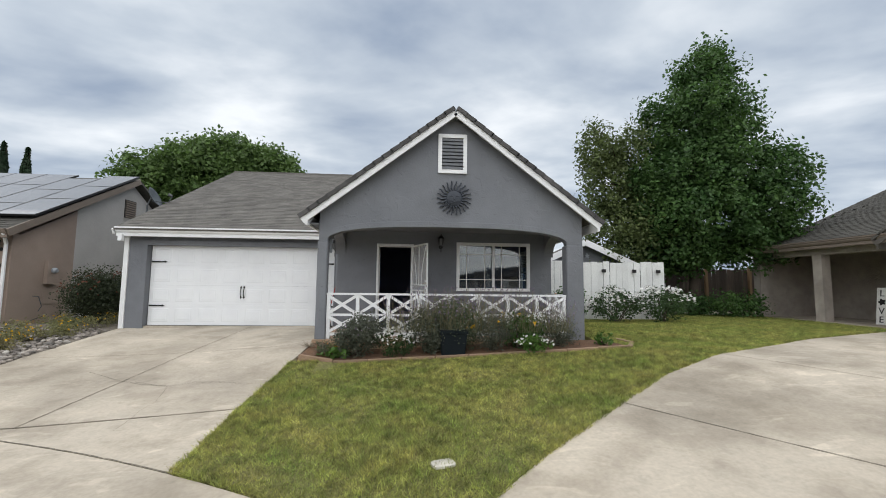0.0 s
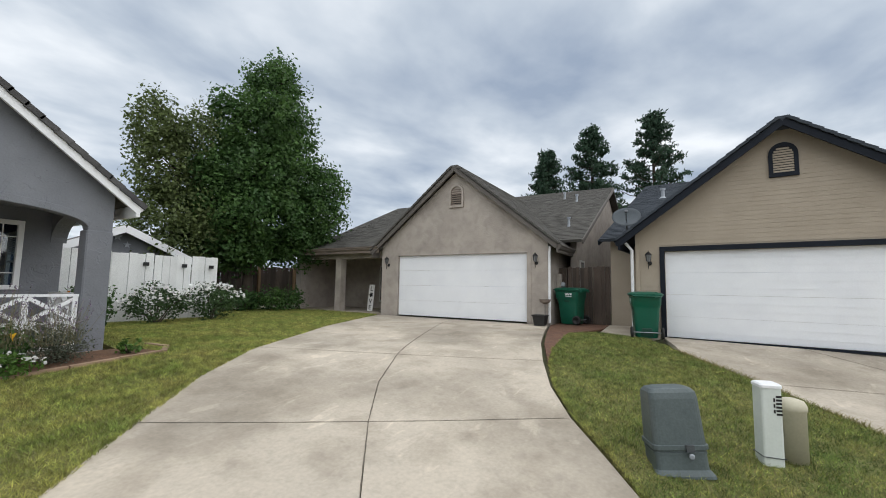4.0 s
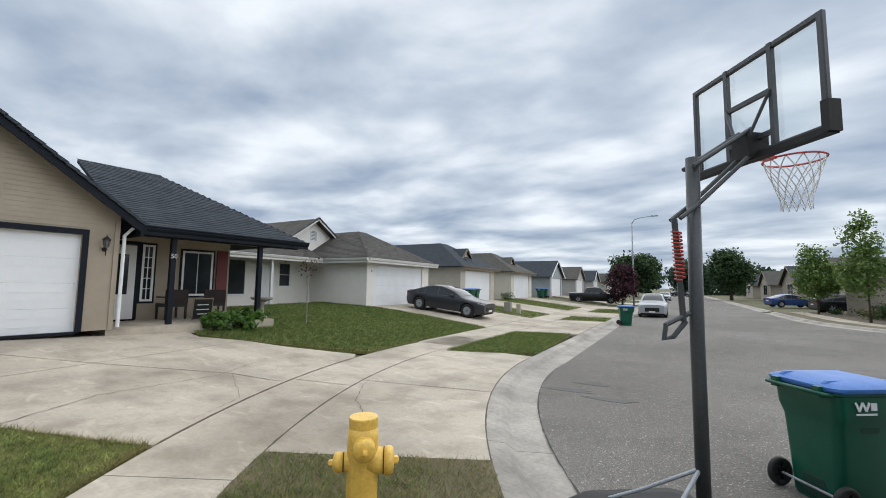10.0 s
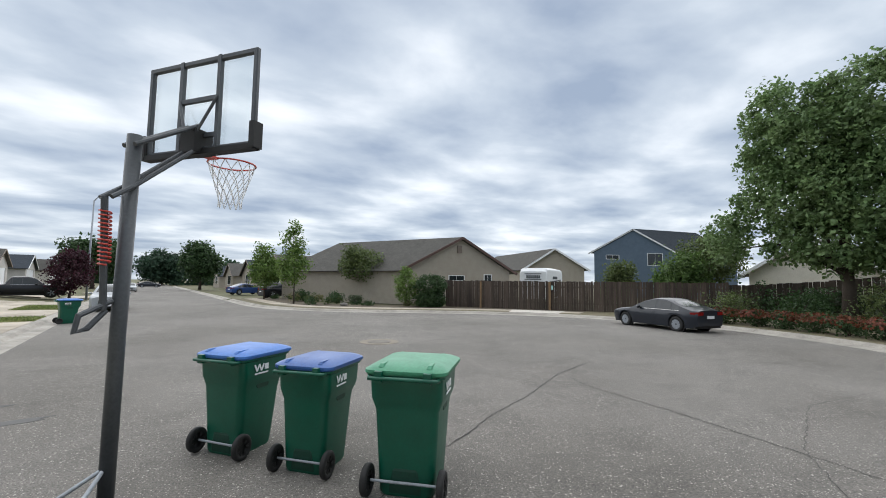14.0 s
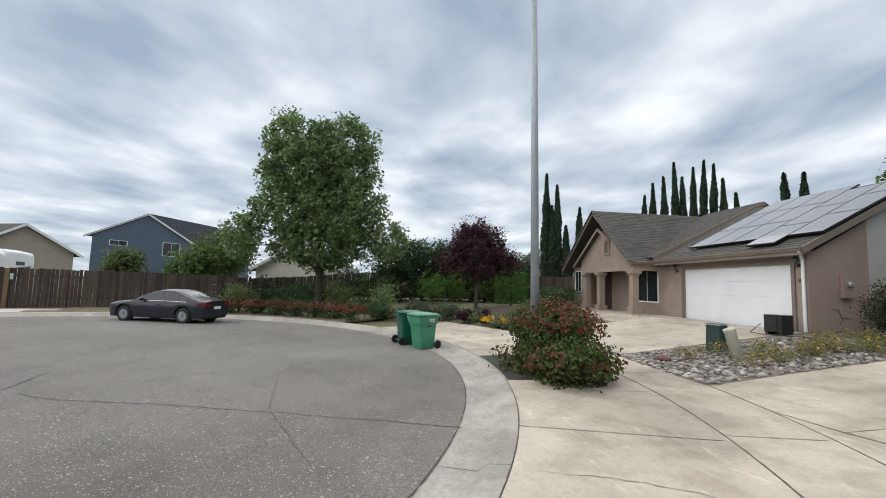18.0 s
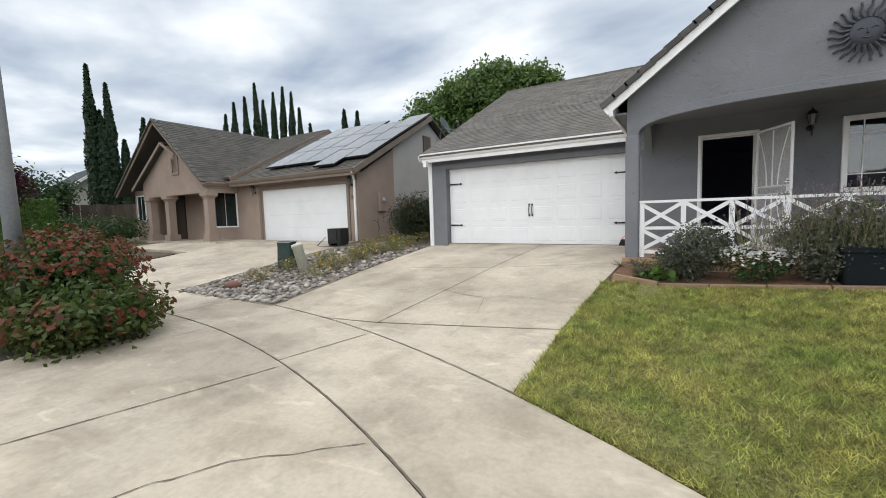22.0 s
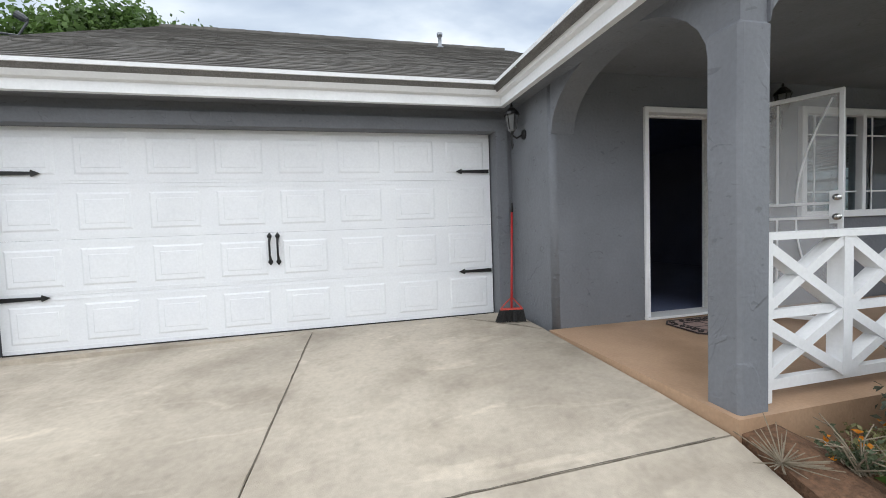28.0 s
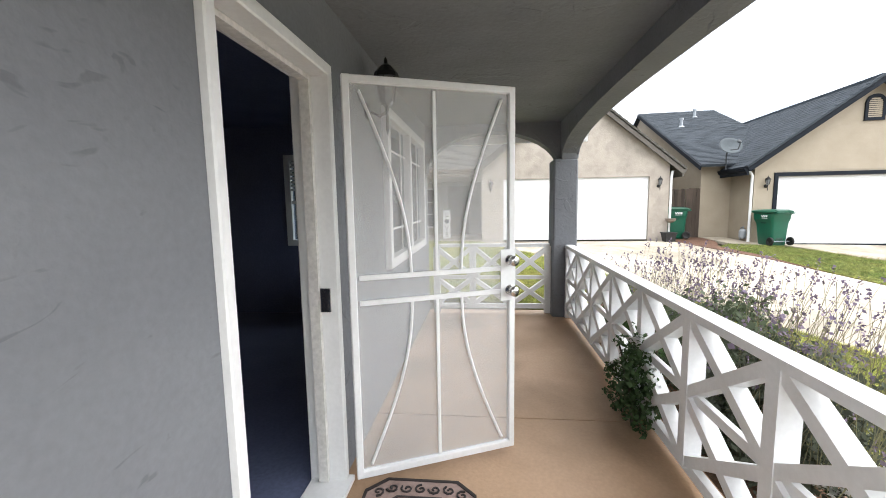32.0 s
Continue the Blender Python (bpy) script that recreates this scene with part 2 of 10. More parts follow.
M_BRICKEDGE = mat("edging_block", (0.33, 0.225, 0.15), (0.25, 0.165, 0.11), 0.9, bump=0.5, bscale=40, rand=0.2)


def trowel(m, strength=0.55):
    """Adds the ragged trowel ridges of skip-trowelled stucco."""
    n, l = m.node_tree.nodes, m.node_tree.links
    b = n["Principled BSDF"]
    geo = n.new("ShaderNodeNewGeometry")
    t = n.new("ShaderNodeTexNoise")
    t.inputs["Scale"].default_value, t.inputs["Detail"].default_value, t.inputs["Distortion"].default_value = 3.0, 3.5, 1.3
    l.new(geo.outputs["Position"], t.inputs["Vector"])
    r = n.new("ShaderNodeMapRange")
    r.inputs["From Min"].default_value, r.inputs["From Max"].default_value = 0.52, 0.555
    l.new(t.outputs["Fac"], r.inputs["Value"])
    where = n.new("ShaderNodeTexNoise")
    where.inputs["Scale"].default_value, where.inputs["Detail"].default_value = 1.3, 2.0
    l.new(geo.outputs["Position"], where.inputs["Vector"])
    some = n.new("ShaderNodeMapRange")
    some.inputs["From Min"].default_value, some.inputs["From Max"].default_value = 0.50, 0.60
    l.new(where.outputs["Fac"], some.inputs["Value"])
    both = n.new("ShaderNodeMath")
    both.operation = "MULTIPLY"
    l.new(r.outputs[0], both.inputs[0])
    l.new(some.outputs[0], both.inputs[1])
    bn = n.new("ShaderNodeBump")
    bn.inputs["Strength"].default_value, bn.inputs["Distance"].default_value = strength, 0.012
    l.new(both.outputs[0], bn.inputs["Height"])
    old = b.inputs["Normal"].links[0].from_socket
    l.new(old, bn.inputs["Normal"])
    l.new(bn.outputs[0], b.inputs["Normal"])


trowel(M_GREY, 0.5)
trowel(M_PALE, 0.3)
trowel(M_STUC2, 0.3)


def stain(m, scale, low, high, dark, tint=(1, 1, 1), stretch=(1, 1, 1), detail=5.0, warp=0.4):
    """Multiplies blotches into a surface's colour, darkest where the noise is below low."""
    n, l = m.node_tree.nodes, m.node_tree.links
    b = n["Principled BSDF"]
    src = b.inputs["Base Color"].links[0].from_socket
    geo, mp = n.new("ShaderNodeNewGeometry"), n.new("ShaderNodeMapping")
    mp.inputs["Scale"].default_value = stretch
    l.new(geo.outputs["Position"], mp.inputs["Vector"])
    t = n.new("ShaderNodeTexNoise")
    t.inputs["Scale"].default_value, t.inputs["Detail"].default_value, t.inputs["Distortion"].default_value = scale, detail, warp
    l.new(mp.outputs[0], t.inputs["Vector"])
    r = n.new("ShaderNodeMapRange")
    r.inputs["From Min"].default_value, r.inputs["From Max"].default_value = low, high
    l.new(t.outputs["Fac"], r.inputs["Value"])
    shade = n.new("ShaderNodeMixRGB")
    shade.inputs[1].default_value, shade.inputs[2].default_value = (*[dark * k for k in tint], 1), (1, 1, 1, 1)
    l.new(r.outputs[0], shade.inputs[0])
    mul = n.new("ShaderNodeMixRGB")
    mul.blend_type = "MULTIPLY"
    mul.inputs[0].default_value = 1.0
    l.new(src, mul.inputs[1])
    l.new(shade.outputs[0], mul.inputs[2])
    l.new(mul.outputs[0], b.inputs["Base Color"])


def pebbles(m, scale, col, share):
    """Scatters pale stones of the aggregate over a surface."""
    n, l = m.node_tree.nodes, m.node_tree.links
    b = n["Principled BSDF"]
    src = b.inputs["Base Color"].links[0].from_socket
    geo = n.new("ShaderNodeNewGeometry")
    v = n.new("ShaderNodeTexVoronoi")
    v.inputs["Scale"].default_value = scale
    l.new(geo.outputs["Position"], v.inputs["Vector"])
    near, rare = n.new("ShaderNodeMath"), n.new("ShaderNodeMath")
    near.operation, rare.operation = "LESS_THAN", "LESS_THAN"
    near.inputs[1].default_value, rare.inputs[1].default_value = 0.42, share
    sep = n.new("ShaderNodeSeparateColor")
    l.new(v.outputs["Color"], sep.inputs[0])
    l.new(v.outputs["Distance"], near.inputs[0])
    l.new(sep.outputs[0], rare.inputs[0])
    both = n.new("ShaderNodeMath")
    both.operation = "MULTIPLY"
    l.new(near.outputs[0], both.inputs[0])
    l.new(rare.outputs[0], both.inputs[1])
    mix = n.new("ShaderNodeMixRGB")
    mix.inputs[2].default_value = (*col, 1)
    l.new(both.outputs[0], mix.inputs[0])
    l.new(src, mix.inputs[1])
    l.new(mix.outputs[0], b.inputs["Base Color"])


# wear: broad damp blotches, tyre grime, pale scuffs
stain(M_CONC, 0.38, 0.34, 0.58, 0.66, (1.0, 0.985, 0.96), detail=7.0, warp=0.0)
stain(M_CONC, 1.7, 0.34, 0.54, 0.78, (1.0, 0.985, 0.965), detail=8.0, warp=0.1)
stain(M_CONC, 9.0, 0.30, 0.50, 0.90, detail=4.0, warp=0.0)
stain(M_CONC, 3.2, 0.30, 0.40, 1.22, (1.0, 1.0, 1.0), (0.55, 1.3, 1.0), 4.0, 1.0)
stain(M_CONC2, 0.9, 0.32, 0.60, 0.70, detail=7.0, warp=0.0)
stain(M_CONC2, 4.0, 0.32, 0.52, 0.84, detail=6.0, warp=0.0)
stain(M_ASPH, 0.22, 0.36, 0.6, 0.80, (1.0, 0.99, 0.97))
stain(M_ASPH, 1.3, 0.34, 0.5, 0.86)
pebbles(M_ASPH, 62, (0.46, 0.43, 0.38), 0.10)
pebbles(M_ASPH, 34, (0.46, 0.43, 0.38), 0.025)
pebbles(M_ASPH, 95, (0.085, 0.082, 0.08), 0.2)
stain(M_PORCH, 1.1, 0.34, 0.56, 0.74, (1.0, 0.97, 0.93))
stain(M_GREY, 0.7, 0.34, 0.52, 0.88)
stain(M_GREY, 6.5, 0.27, 0.325, 0.78, (1, 1, 1), (0.7, 0.7, 1.7), 2.0, 2.2)
stain(M_DOORW, 0.9, 0.3, 0.5, 0.95)
stain(M_PINK, 0.6, 0.34, 0.52, 0.84)
stain(M_STUC2, 0.7, 0.34, 0.5, 0.82)
stain(M_STUC2, 3.4, 0.36, 0.56, 0.86, detail=4.0)
stain(M_SHINGLE, 0.8, 0.32, 0.56, 0.88)
stain(M_SHINGLE_B, 0.8, 0.32, 0.56, 0.9)
stain(M_FENCE, 1.4, 0.34, 0.56, 0.62, (1, 1, 1), (1, 1, 0.25))

# ---- building helpers ----
def root(name, label, category, at=None, group="", kind=""):
    ob = new(name)
    ob.empty_display_size = 0.1
    if at is not None:
        ob.matrix_world = at
    return tagged(ob, label, category, group, kind)


def finish(bm, name, material, smooth=False, bevel=0.0):
    if bevel:
        bmesh.ops.bevel(bm, geom=[e for e in bm.edges if e.is_manifold and e.calc_face_angle(0) > 0.6], offset=bevel, segments=1, affect="EDGES", clamp_overlap=True)
    bmesh.ops.recalc_face_normals(bm, faces=bm.faces)
    me = bpy.data.meshes.new(name)
    bm.to_mesh(me)
    bm.free()
    for m in material if isinstance(material, (list, tuple)) else (material,):
        me.materials.append(m)
    if smooth:
        me.polygons.foreach_set("use_smooth", [True] * len(me.polygons))
    return me


def part(name, bm, material, parent=None, label="", smooth=False, bevel=0.0, at=None):
    ob = new(name, bm if isinstance(bm, bpy.types.Mesh) else finish(bm, name, material, smooth, bevel))
    if parent is not None:
        ob.parent = parent
    if at is not None:
        ob.matrix_local = at
    return tagged(ob, label)


def mesh_of(name, verts, faces, material, smooth=False, uvs=None):
    me = bpy.data.meshes.new(name)
    me.from_pydata([tuple(v) for v in verts], [], faces)
    me.materials.append(material)
    if smooth:
        me.polygons.foreach_set("use_smooth", [True] * len(me.polygons))
    return me


def box(x0, x1, y0, y1, z0, z1, bm=None, m=None):
    bm = bm or bmesh.new()
    m = m or Matrix()
    v = [bm.verts.new(m @ Vector((x, y, z))) for x in (x0, x1) for y in (y0, y1) for z in (z0, z1)]
    for f in ((0, 1, 3, 2), (4, 6, 7, 5), (0, 4, 5, 1), (2, 3, 7, 6), (0, 2, 6, 4), (1, 5, 7, 3)):
        bm.faces.new([v[i] for i in f])
    return bm


def beam(p0, p1, w, h, bm=None):
    """A bar of w by h from p0 to p1."""
    p0, p1 = Vector(p0), Vector(p1)
    d = p1 - p0
    q = d.to_track_quat("X", "Z").to_matrix().to_4x4()
    return box(0, d.length, -w / 2, w / 2, -h / 2, h / 2, bm, Matrix.Translation(p0) @ q)


def tube(pts, r, seg=8, bm=None, closed=False, caps=True):
    """A round bar along points; r may be a list."""
    bm = bm or bmesh.new()
    pts = [Vector(p) for p in pts]
    rs = r if isinstance(r, (list, tuple)) else [r] * len(pts)
    rings, up = [], None
    for i, p in enumerate(pts):
        a = pts[i - 1] if i or closed else p
        b = pts[(i + 1) % len(pts)] if i + 1 < len(pts) or closed else p
        d = (b - a).normalized()
        if up is None:
            up = d.orthogonal().normalized()
        up = (up - d * up.dot(d))
        up = up.normalized() if up.length > 1e-6 else d.orthogonal().normalized()
        side = d.cross(up)
        rings.append([bm.verts.new(p + (up * math.cos(k * math.tau / seg) + side * math.sin(k * math.tau / seg)) * rs[i]) for k in range(seg)])
    n = len(rings)
    for i in range(n if closed else n - 1):
        a, b = rings[i], rings[(i + 1) % n]
        for k in range(seg):
            bm.faces.new((a[k], a[(k + 1) % seg], b[(k + 1) % seg], b[k]))
    if caps and not closed:
        bm.faces.new(rings[0][::-1])
        bm.faces.new(rings[-1])
    return bm


def lathe(profile, seg=20, bm=None, m=None):
    """A turned shape round z from (radius, z) pairs."""
    bm, m = bm or bmesh.new(), m or Matrix()
    rings = [[bm.verts.new(m @ Vector((max(r, 1e-4) * math.cos(k * math.tau / seg), max(r, 1e-4) * math.sin(k * math.tau / seg), z))) for k in range(seg)] for r, z in profile]
    for a, b in zip(rings, rings[1:]):
        for k in range(seg):
            bm.faces.new((a[k], a[(k + 1) % seg], b[(k + 1) % seg], b[k]))
    bm.faces.new(rings[0][::-1])
    bm.faces.new(rings[-1])
    return bm


def sheet(outline, holes, thick, m, bm=None):
    """A flat plate in u, v with holes, thick along w, put in place by m."""
    bm2 = bmesh.new()
    edges = []
    for loop in (outline, *holes):
        vs = [bm2.verts.new((u, v, 0)) for u, v in loop]
        edges += [bm2.edges.new((vs[i], vs[(i + 1) % len(vs)])) for i in range(len(vs))]
    bmesh.ops.triangle_fill(bm2, use_beauty=True, use_dissolve=False, edges=edges)
    got = bmesh.ops.extrude_face_region(bm2, geom=bm2.faces[:])
    bmesh.ops.translate(bm2, vec=(0, 0, thick), verts=[g for g in got["geom"] if isinstance(g, bmesh.types.BMVert)])
    bmesh.ops.transform(bm2, matrix=m, verts=bm2.verts)
    bmesh.ops.recalc_face_normals(bm2, faces=bm2.faces)
    return bm2


def rect(u0, u1, v0, v1):
    return [(u0, v0), (u1, v0), (u1, v1), (u0, v1)]


def frame_y(y):
    """u to +x, v up, w towards +y."""
    return Matrix(((1, 0, 0, 0), (0, 0, 1, y), (0, 1, 0, 0), (0, 0, 0, 1)))


def frame_x(x):
    """u to +y, v up, w towards +x."""
    return Matrix(((0, 0, 1, x), (1, 0, 0, 0), (0, 1, 0, 0), (0, 0, 0, 1)))


def arc(u0, u1, v0, rise, n=16, power=2.0):
    """Points of an arch from (u1, v0) over the top to (u0, v0)."""
    out = []
    for i in range(n + 1):
        a = math.pi * i / n
        c, s = math.cos(a), math.sin(a)
        out.append(((u0 + u1) / 2 + (u1 - u0) / 2 * math.copysign(abs(c) ** (2 / power), c), v0 + rise * abs(s) ** (2 / power)))
    return out


def shingle_mesh(name, origin, along, up, polygon, material, tab=0.32, course=0.145, lift=0.008, seed=1):
    """Overlapping shingles on a slope: polygon in (along, up) metres from origin; each tab is its own small slab."""
    rnd = random.Random(seed)
    o, a, u = Vector(origin), Vector(along).normalized(), Vector(up).normalized()
    w = a.cross(u).normalized()
    if w.z < 0:
        w = -w
    verts, faces = [], []
    vmin, vmax = min(p[1] for p in polygon), max(p[1] for p in polygon)

    def span(v):
        xs = []
        for (x0, y0), (x1, y1) in zip(polygon, polygon[1:] + polygon[:1]):
            if (y0 <= v) != (y1 <= v):
                xs.append(x0 + (x1 - x0) * (v - y0) / (y1 - y0))
        return (min(xs), max(xs)) if len(xs) >= 2 else None
    v, row = vmin, 0
    while v < vmax - 0.01:
        s = span(min(v + course * 0.5, vmax - 1e-3))
        if s:
            x = s[0] - rnd.random() * tab * 0.6
            while x < s[1]:
                x2 = x + tab * rnd.uniform(0.8, 1.2)
                l, r = max(x, s[0]), min(x2 - 0.004, s[1])
                if r - l > 0.02:
                    h = lift * rnd.uniform(0.8, 1.5)
                    drop = rnd.uniform(-0.008, 0.004)
                    base = len(verts)
                    for (q, t, k) in ((l, v + drop, h), (r, v + drop, h), (r, v + course * 1.06, 0.001), (l, v + course * 1.06, 0.001)):
                        verts.append(o + a * q + u * t + w * k)
                    for (q, t) in ((l, v + drop), (r, v + drop)):
                        verts.append(o + a * q + u * t - w * 0.01)
                    faces += [(base, base + 1, base + 2, base + 3), (base + 4, base + 5, base + 1, base)]
                x = x2
        v += course
        row += 1
    return mesh_of(name, verts, faces, material)


def ground_d(x, y):
    """Metres outside the kerb line of the bulb and its street."""
    dc = math.hypot(x + 2.5, y + 22.8) - 12.5
    if y < -22.8:
        ds = max(x - 10.0, 0.5 - x)
        if x < 5:
            k = max(14.0 - abs(dc - ds), 0.0) / 14.0
            return min(dc, ds) - k * k * 14.0 * 0.25
        return min(dc, ds)
    return dc


PROFILE = ((-9.0, -0.80), (-4.0, -0.86), (-0.02, -0.905), (0.0, -0.905), (0.46, -0.890), (0.58, -0.80), (0.8, -0.77), (3.0, -0.73), (4.8, -0.66), (8.0, -0.30), (10.8, -0.012), (14.0, 0.10), (40.0, 0.12))


def step_curve(d, pts):
    if d <= pts[0][0]:
        return pts[0][1]
    for (a, p), (b, q) in zip(pts, pts[1:]):
        if d < b:
            return p + (q - p) * (d - a) / (b - a)
    return pts[-1][1]


def ground_z(x, y):
    d = ground_d(x, y)
    z = step_curve(d, PROFILE)
    if d > 0.6 and x < 5:
        k = min(max((y + 22.0) / 8.0, 0.0), 1.0)
        z = z * k + (1 - k) * (-0.77 + min(d, 20) * 0.006)
    if 2.4 < x < 5.4 and -4.6 < y < 0.5:
        z += 0.19 * (x - 2.4) / 3.0 * min(1.0, (y + 4.6) / 1.6) * min(1.0, max(0.0, -y / 2.8))
    return z


def clip(poly, axis, value, keep_above):
    out = []
    for p, q in zip(poly, poly[1:] + poly[:1]):
        a, b = (p[axis] - value), (q[axis] - value)
        if not keep_above:
            a, b = -a, -b
        if a >= 0:
            out.append(p)
        if (a >= 0) != (b >= 0):
            t = a / (a - b)
            out.append((p[0] + (q[0] - p[0]) * t, p[1] + (q[1] - p[1]) * t))
    return out


def cover_mesh(name, poly, dz, thick, material, res=0.5, zfun=ground_z):
    """A slab that follows the ground: the polygon cut into cells, with a skirt."""
    verts, faces, key = [], [], {}

    def vert(p):
        k = (round(p[0], 4), round(p[1], 4))
        if k not in key:
            key[k] = len(verts)
            verts.append((p[0], p[1], zfun(*p) + dz))
        return key[k]
    x0, x1 = min(p[0] for p in poly), max(p[0] for p in poly)
    y0, y1 = min(p[1] for p in poly), max(p[1] for p in poly)
    gx = [x0 + i * res for i in range(int((x1 - x0) / res) + 2)]
    gy = [y0 + i * res for i in range(int((y1 - y0) / res) + 2)]
    for a, b in zip(gx, gx[1:]):
        col = clip(clip(poly, 0, a, True), 0, b, False)
        if len(col) < 3:
            continue
        for c, d in zip(gy, gy[1:]):
            cell = clip(clip(col, 1, c, True), 1, d, False)
            ids = []
            for p in cell:
                i = vert(p)
                if i not in ids:
                    ids.append(i)
            if len(ids) >= 3:
                faces.append(ids)
    rim = []
    for p, q in zip(poly, poly[1:] + poly[:1]):
        n = max(1, int(math.hypot(q[0] - p[0], q[1] - p[1]) / res))
        rim += [(p[0] + (q[0] - p[0]) * i / n, p[1] + (q[1] - p[1]) * i / n) for i in range(n)]
    base = len(verts)
    for p in rim:
        z = zfun(*p) + dz
        verts += [(p[0], p[1], z), (p[0], p[1], z - thick)]
    n = len(rim)
    for i in range(n):
        j = (i + 1) % n
        faces.append((base + 2 * i, base + 2 * j, base + 2 * j + 1, base + 2 * i + 1))
    return mesh_of(name, verts, faces, material)


def ring_point(d, angle):
    """A point d metres outside the kerb of the bulb, at an angle in degrees from +x."""
    a = radians(angle)
    return (-2.5 + (12.5 + d) * math.cos(a), -22.8 + (12.5 + d) * math.sin(a))

# ---- ground, road, kerb, paving ----
def axis_steps(lo, hi, fine_lo, fine_hi, fine):
    out = []
    v = fine_lo
    step = fine
    while v > lo:
        step *= 1.5
        v -= step
        out.append(max(v, lo))
    out = out[::-1]
    n = int((fine_hi - fine_lo) / fine)
    out += [fine_lo + i * fine for i in range(n + 1)]
    v, step = out[-1], fine
    while v < hi:
        step *= 1.5
        v += step
        out.append(min(v, hi))
    return out


xs = axis_steps(-1500, 1500, -40, 40, 0.8)
ys = axis_steps(-1500, 1500, -70, 20, 0.8)
verts = [(x, y, ground_z(x, y) - 0.13) for y in ys for x in xs]
nx = len(xs)
faces = [(j * nx + i, j * nx + i + 1, (j + 1) * nx + i + 1, (j + 1) * nx + i) for j in range(len(ys) - 1) for i in range(nx - 1)]
ground = tagged(new("ground", mesh_of("ground", verts, faces, M_GROUND)), "dry grassy ground reaching to the horizon", "ground", kind="structure")

# road: bulb and street, out to the gutter line
def far_corner(step=0.5):
    """Points on the kerb line from the bulb's far side round into the street, each with its outward way."""
    out, p = [], Vector((*ring_point(0.0, 203.0), 0))
    while p.y > -60.0:
        for _ in range(4):
            g = Vector((ground_d(p.x + 0.01, p.y) - ground_d(p.x - 0.01, p.y), ground_d(p.x, p.y + 0.01) - ground_d(p.x, p.y - 0.01), 0)) / 0.02
            p = p - g.normalized() * ground_d(p.x, p.y)
        g.normalize()
        out.append(((p.x, p.y), (g.x, g.y)))
        p = p + Vector((-g.y, g.x, 0)) * step
    return out


CORNER = far_corner()
offset = lambda i, d: (CORNER[i][0][0] + CORNER[i][1][0] * d, CORNER[i][0][1] + CORNER[i][1][1] * d)
road_edge = [ring_point(0.0, a) for a in range(0, 202, 3)] + [offset(i, 0.0) for i in range(0, len(CORNER), 2)] + [(0.5, -420.0), (10.0, -420.0)]
road_core = cover_mesh("road", road_edge, 0.0, 0.05, M_ASPH, 1.0)
road = tagged(new("road", road_core), "worn grey asphalt road of the cul-de-sac", "road", kind="structure")


def strip_mesh(name, path, offsets, material, zfun=ground_z, dz=0.0):
    """A band along a path of (point, outward) pairs between d offsets."""
    verts, faces = [], []
    n = len(offsets)
    for p, o in path:
        for d in offsets:
            x, y = p[0] + o[0] * d, p[1] + o[1] * d
            verts.append((x, y, step_curve(d, PROFILE) + dz))
    for i in range(len(path) - 1):
        for k in range(n - 1):
            faces.append((i * n + k, i * n + k + 1, (i + 1) * n + k + 1, (i + 1) * n + k))
    return mesh_of(name, verts, faces, material)


def ring_path(a0, a1, step):
    n = max(1, int(abs(a1 - a0) / step))
    out = []
    for i in range(n + 1):
        a = radians(a0 + (a1 - a0) * i / n)
        out.append(((-2.5 + 12.5 * math.cos(a), -22.8 + 12.5 * math.sin(a)), (math.cos(a), math.sin(a))))
    return out


KERB = (-0.02, 0.02, 0.2, 0.42, 0.46, 0.50, 0.54, 0.58, 0.63, 0.81)
kerb = tagged(new("kerb"), "rolled concrete kerb and gutter", "kerb", kind="structure")
kerb_parts = []
a = -1.0
while a < 198:
    b = a + 13.6
    kerb_parts.append(strip_mesh("kerb_stone", ring_path(a, b - 0.05, 1.7), KERB, M_CONC2))
    a = b
y = -23.0
while y > -150:
    kerb_parts.append(strip_mesh("kerb_stone", [((10.0, y - i * 0.75), (1, 0)) for i in range(5)], KERB, M_CONC2))
    y -= 3.01
for i in range(0, len(CORNER) - 6, 6):
    kerb_parts.append(strip_mesh("kerb_stone", CORNER[i:i + 7], KERB, M_CONC2))
y = CORNER[-1][0][1]
while y > -150:
    kerb_parts.append(strip_mesh("kerb_stone", [((0.5, y - i * 0.75), (-1, 0)) for i in range(5)], KERB, M_CONC2))
    y -= 3.01
for me in kerb_parts:
    part("kerb_stone", me, None, kerb)


def grown(poly, gap):
    """The polygon drawn in by about gap towards its middle."""
    cx, cy = sum(p[0] for p in poly) / len(poly), sum(p[1] for p in poly) / len(poly)
    out = []
    for x, y in poly:
        r = math.hypot(x - cx, y - cy) or 1
        k = max(0, 1 - gap / r)
        out.append((cx + (x - cx) * k, cy + (y - cy) * k))
    return out


def between(p, q, t):
    return (p[0] + (q[0] - p[0]) * t, p[1] + (q[1] - p[1]) * t)


def slab(parent, poly, material=None, dz=0.0, thick=0.09, gap=0.007, res=0.5, label="", zfun=ground_z):
    return part("slab", cover_mesh("slab", grown(poly, gap), dz, thick, material or M_CONC, res, zfun), None, parent, label)


def band(d0, d1, a0, a1, n=4):
    return [ring_point(d0, a0 + (a1 - a0) * i / n) for i in range(n + 1)] + [ring_point(d1, a1 + (a0 - a1) * i / n) for i in range(n + 1)]


sidewalk = tagged(new("pavement"), "light concrete pavement round the bulb", "pavement", kind="structure")
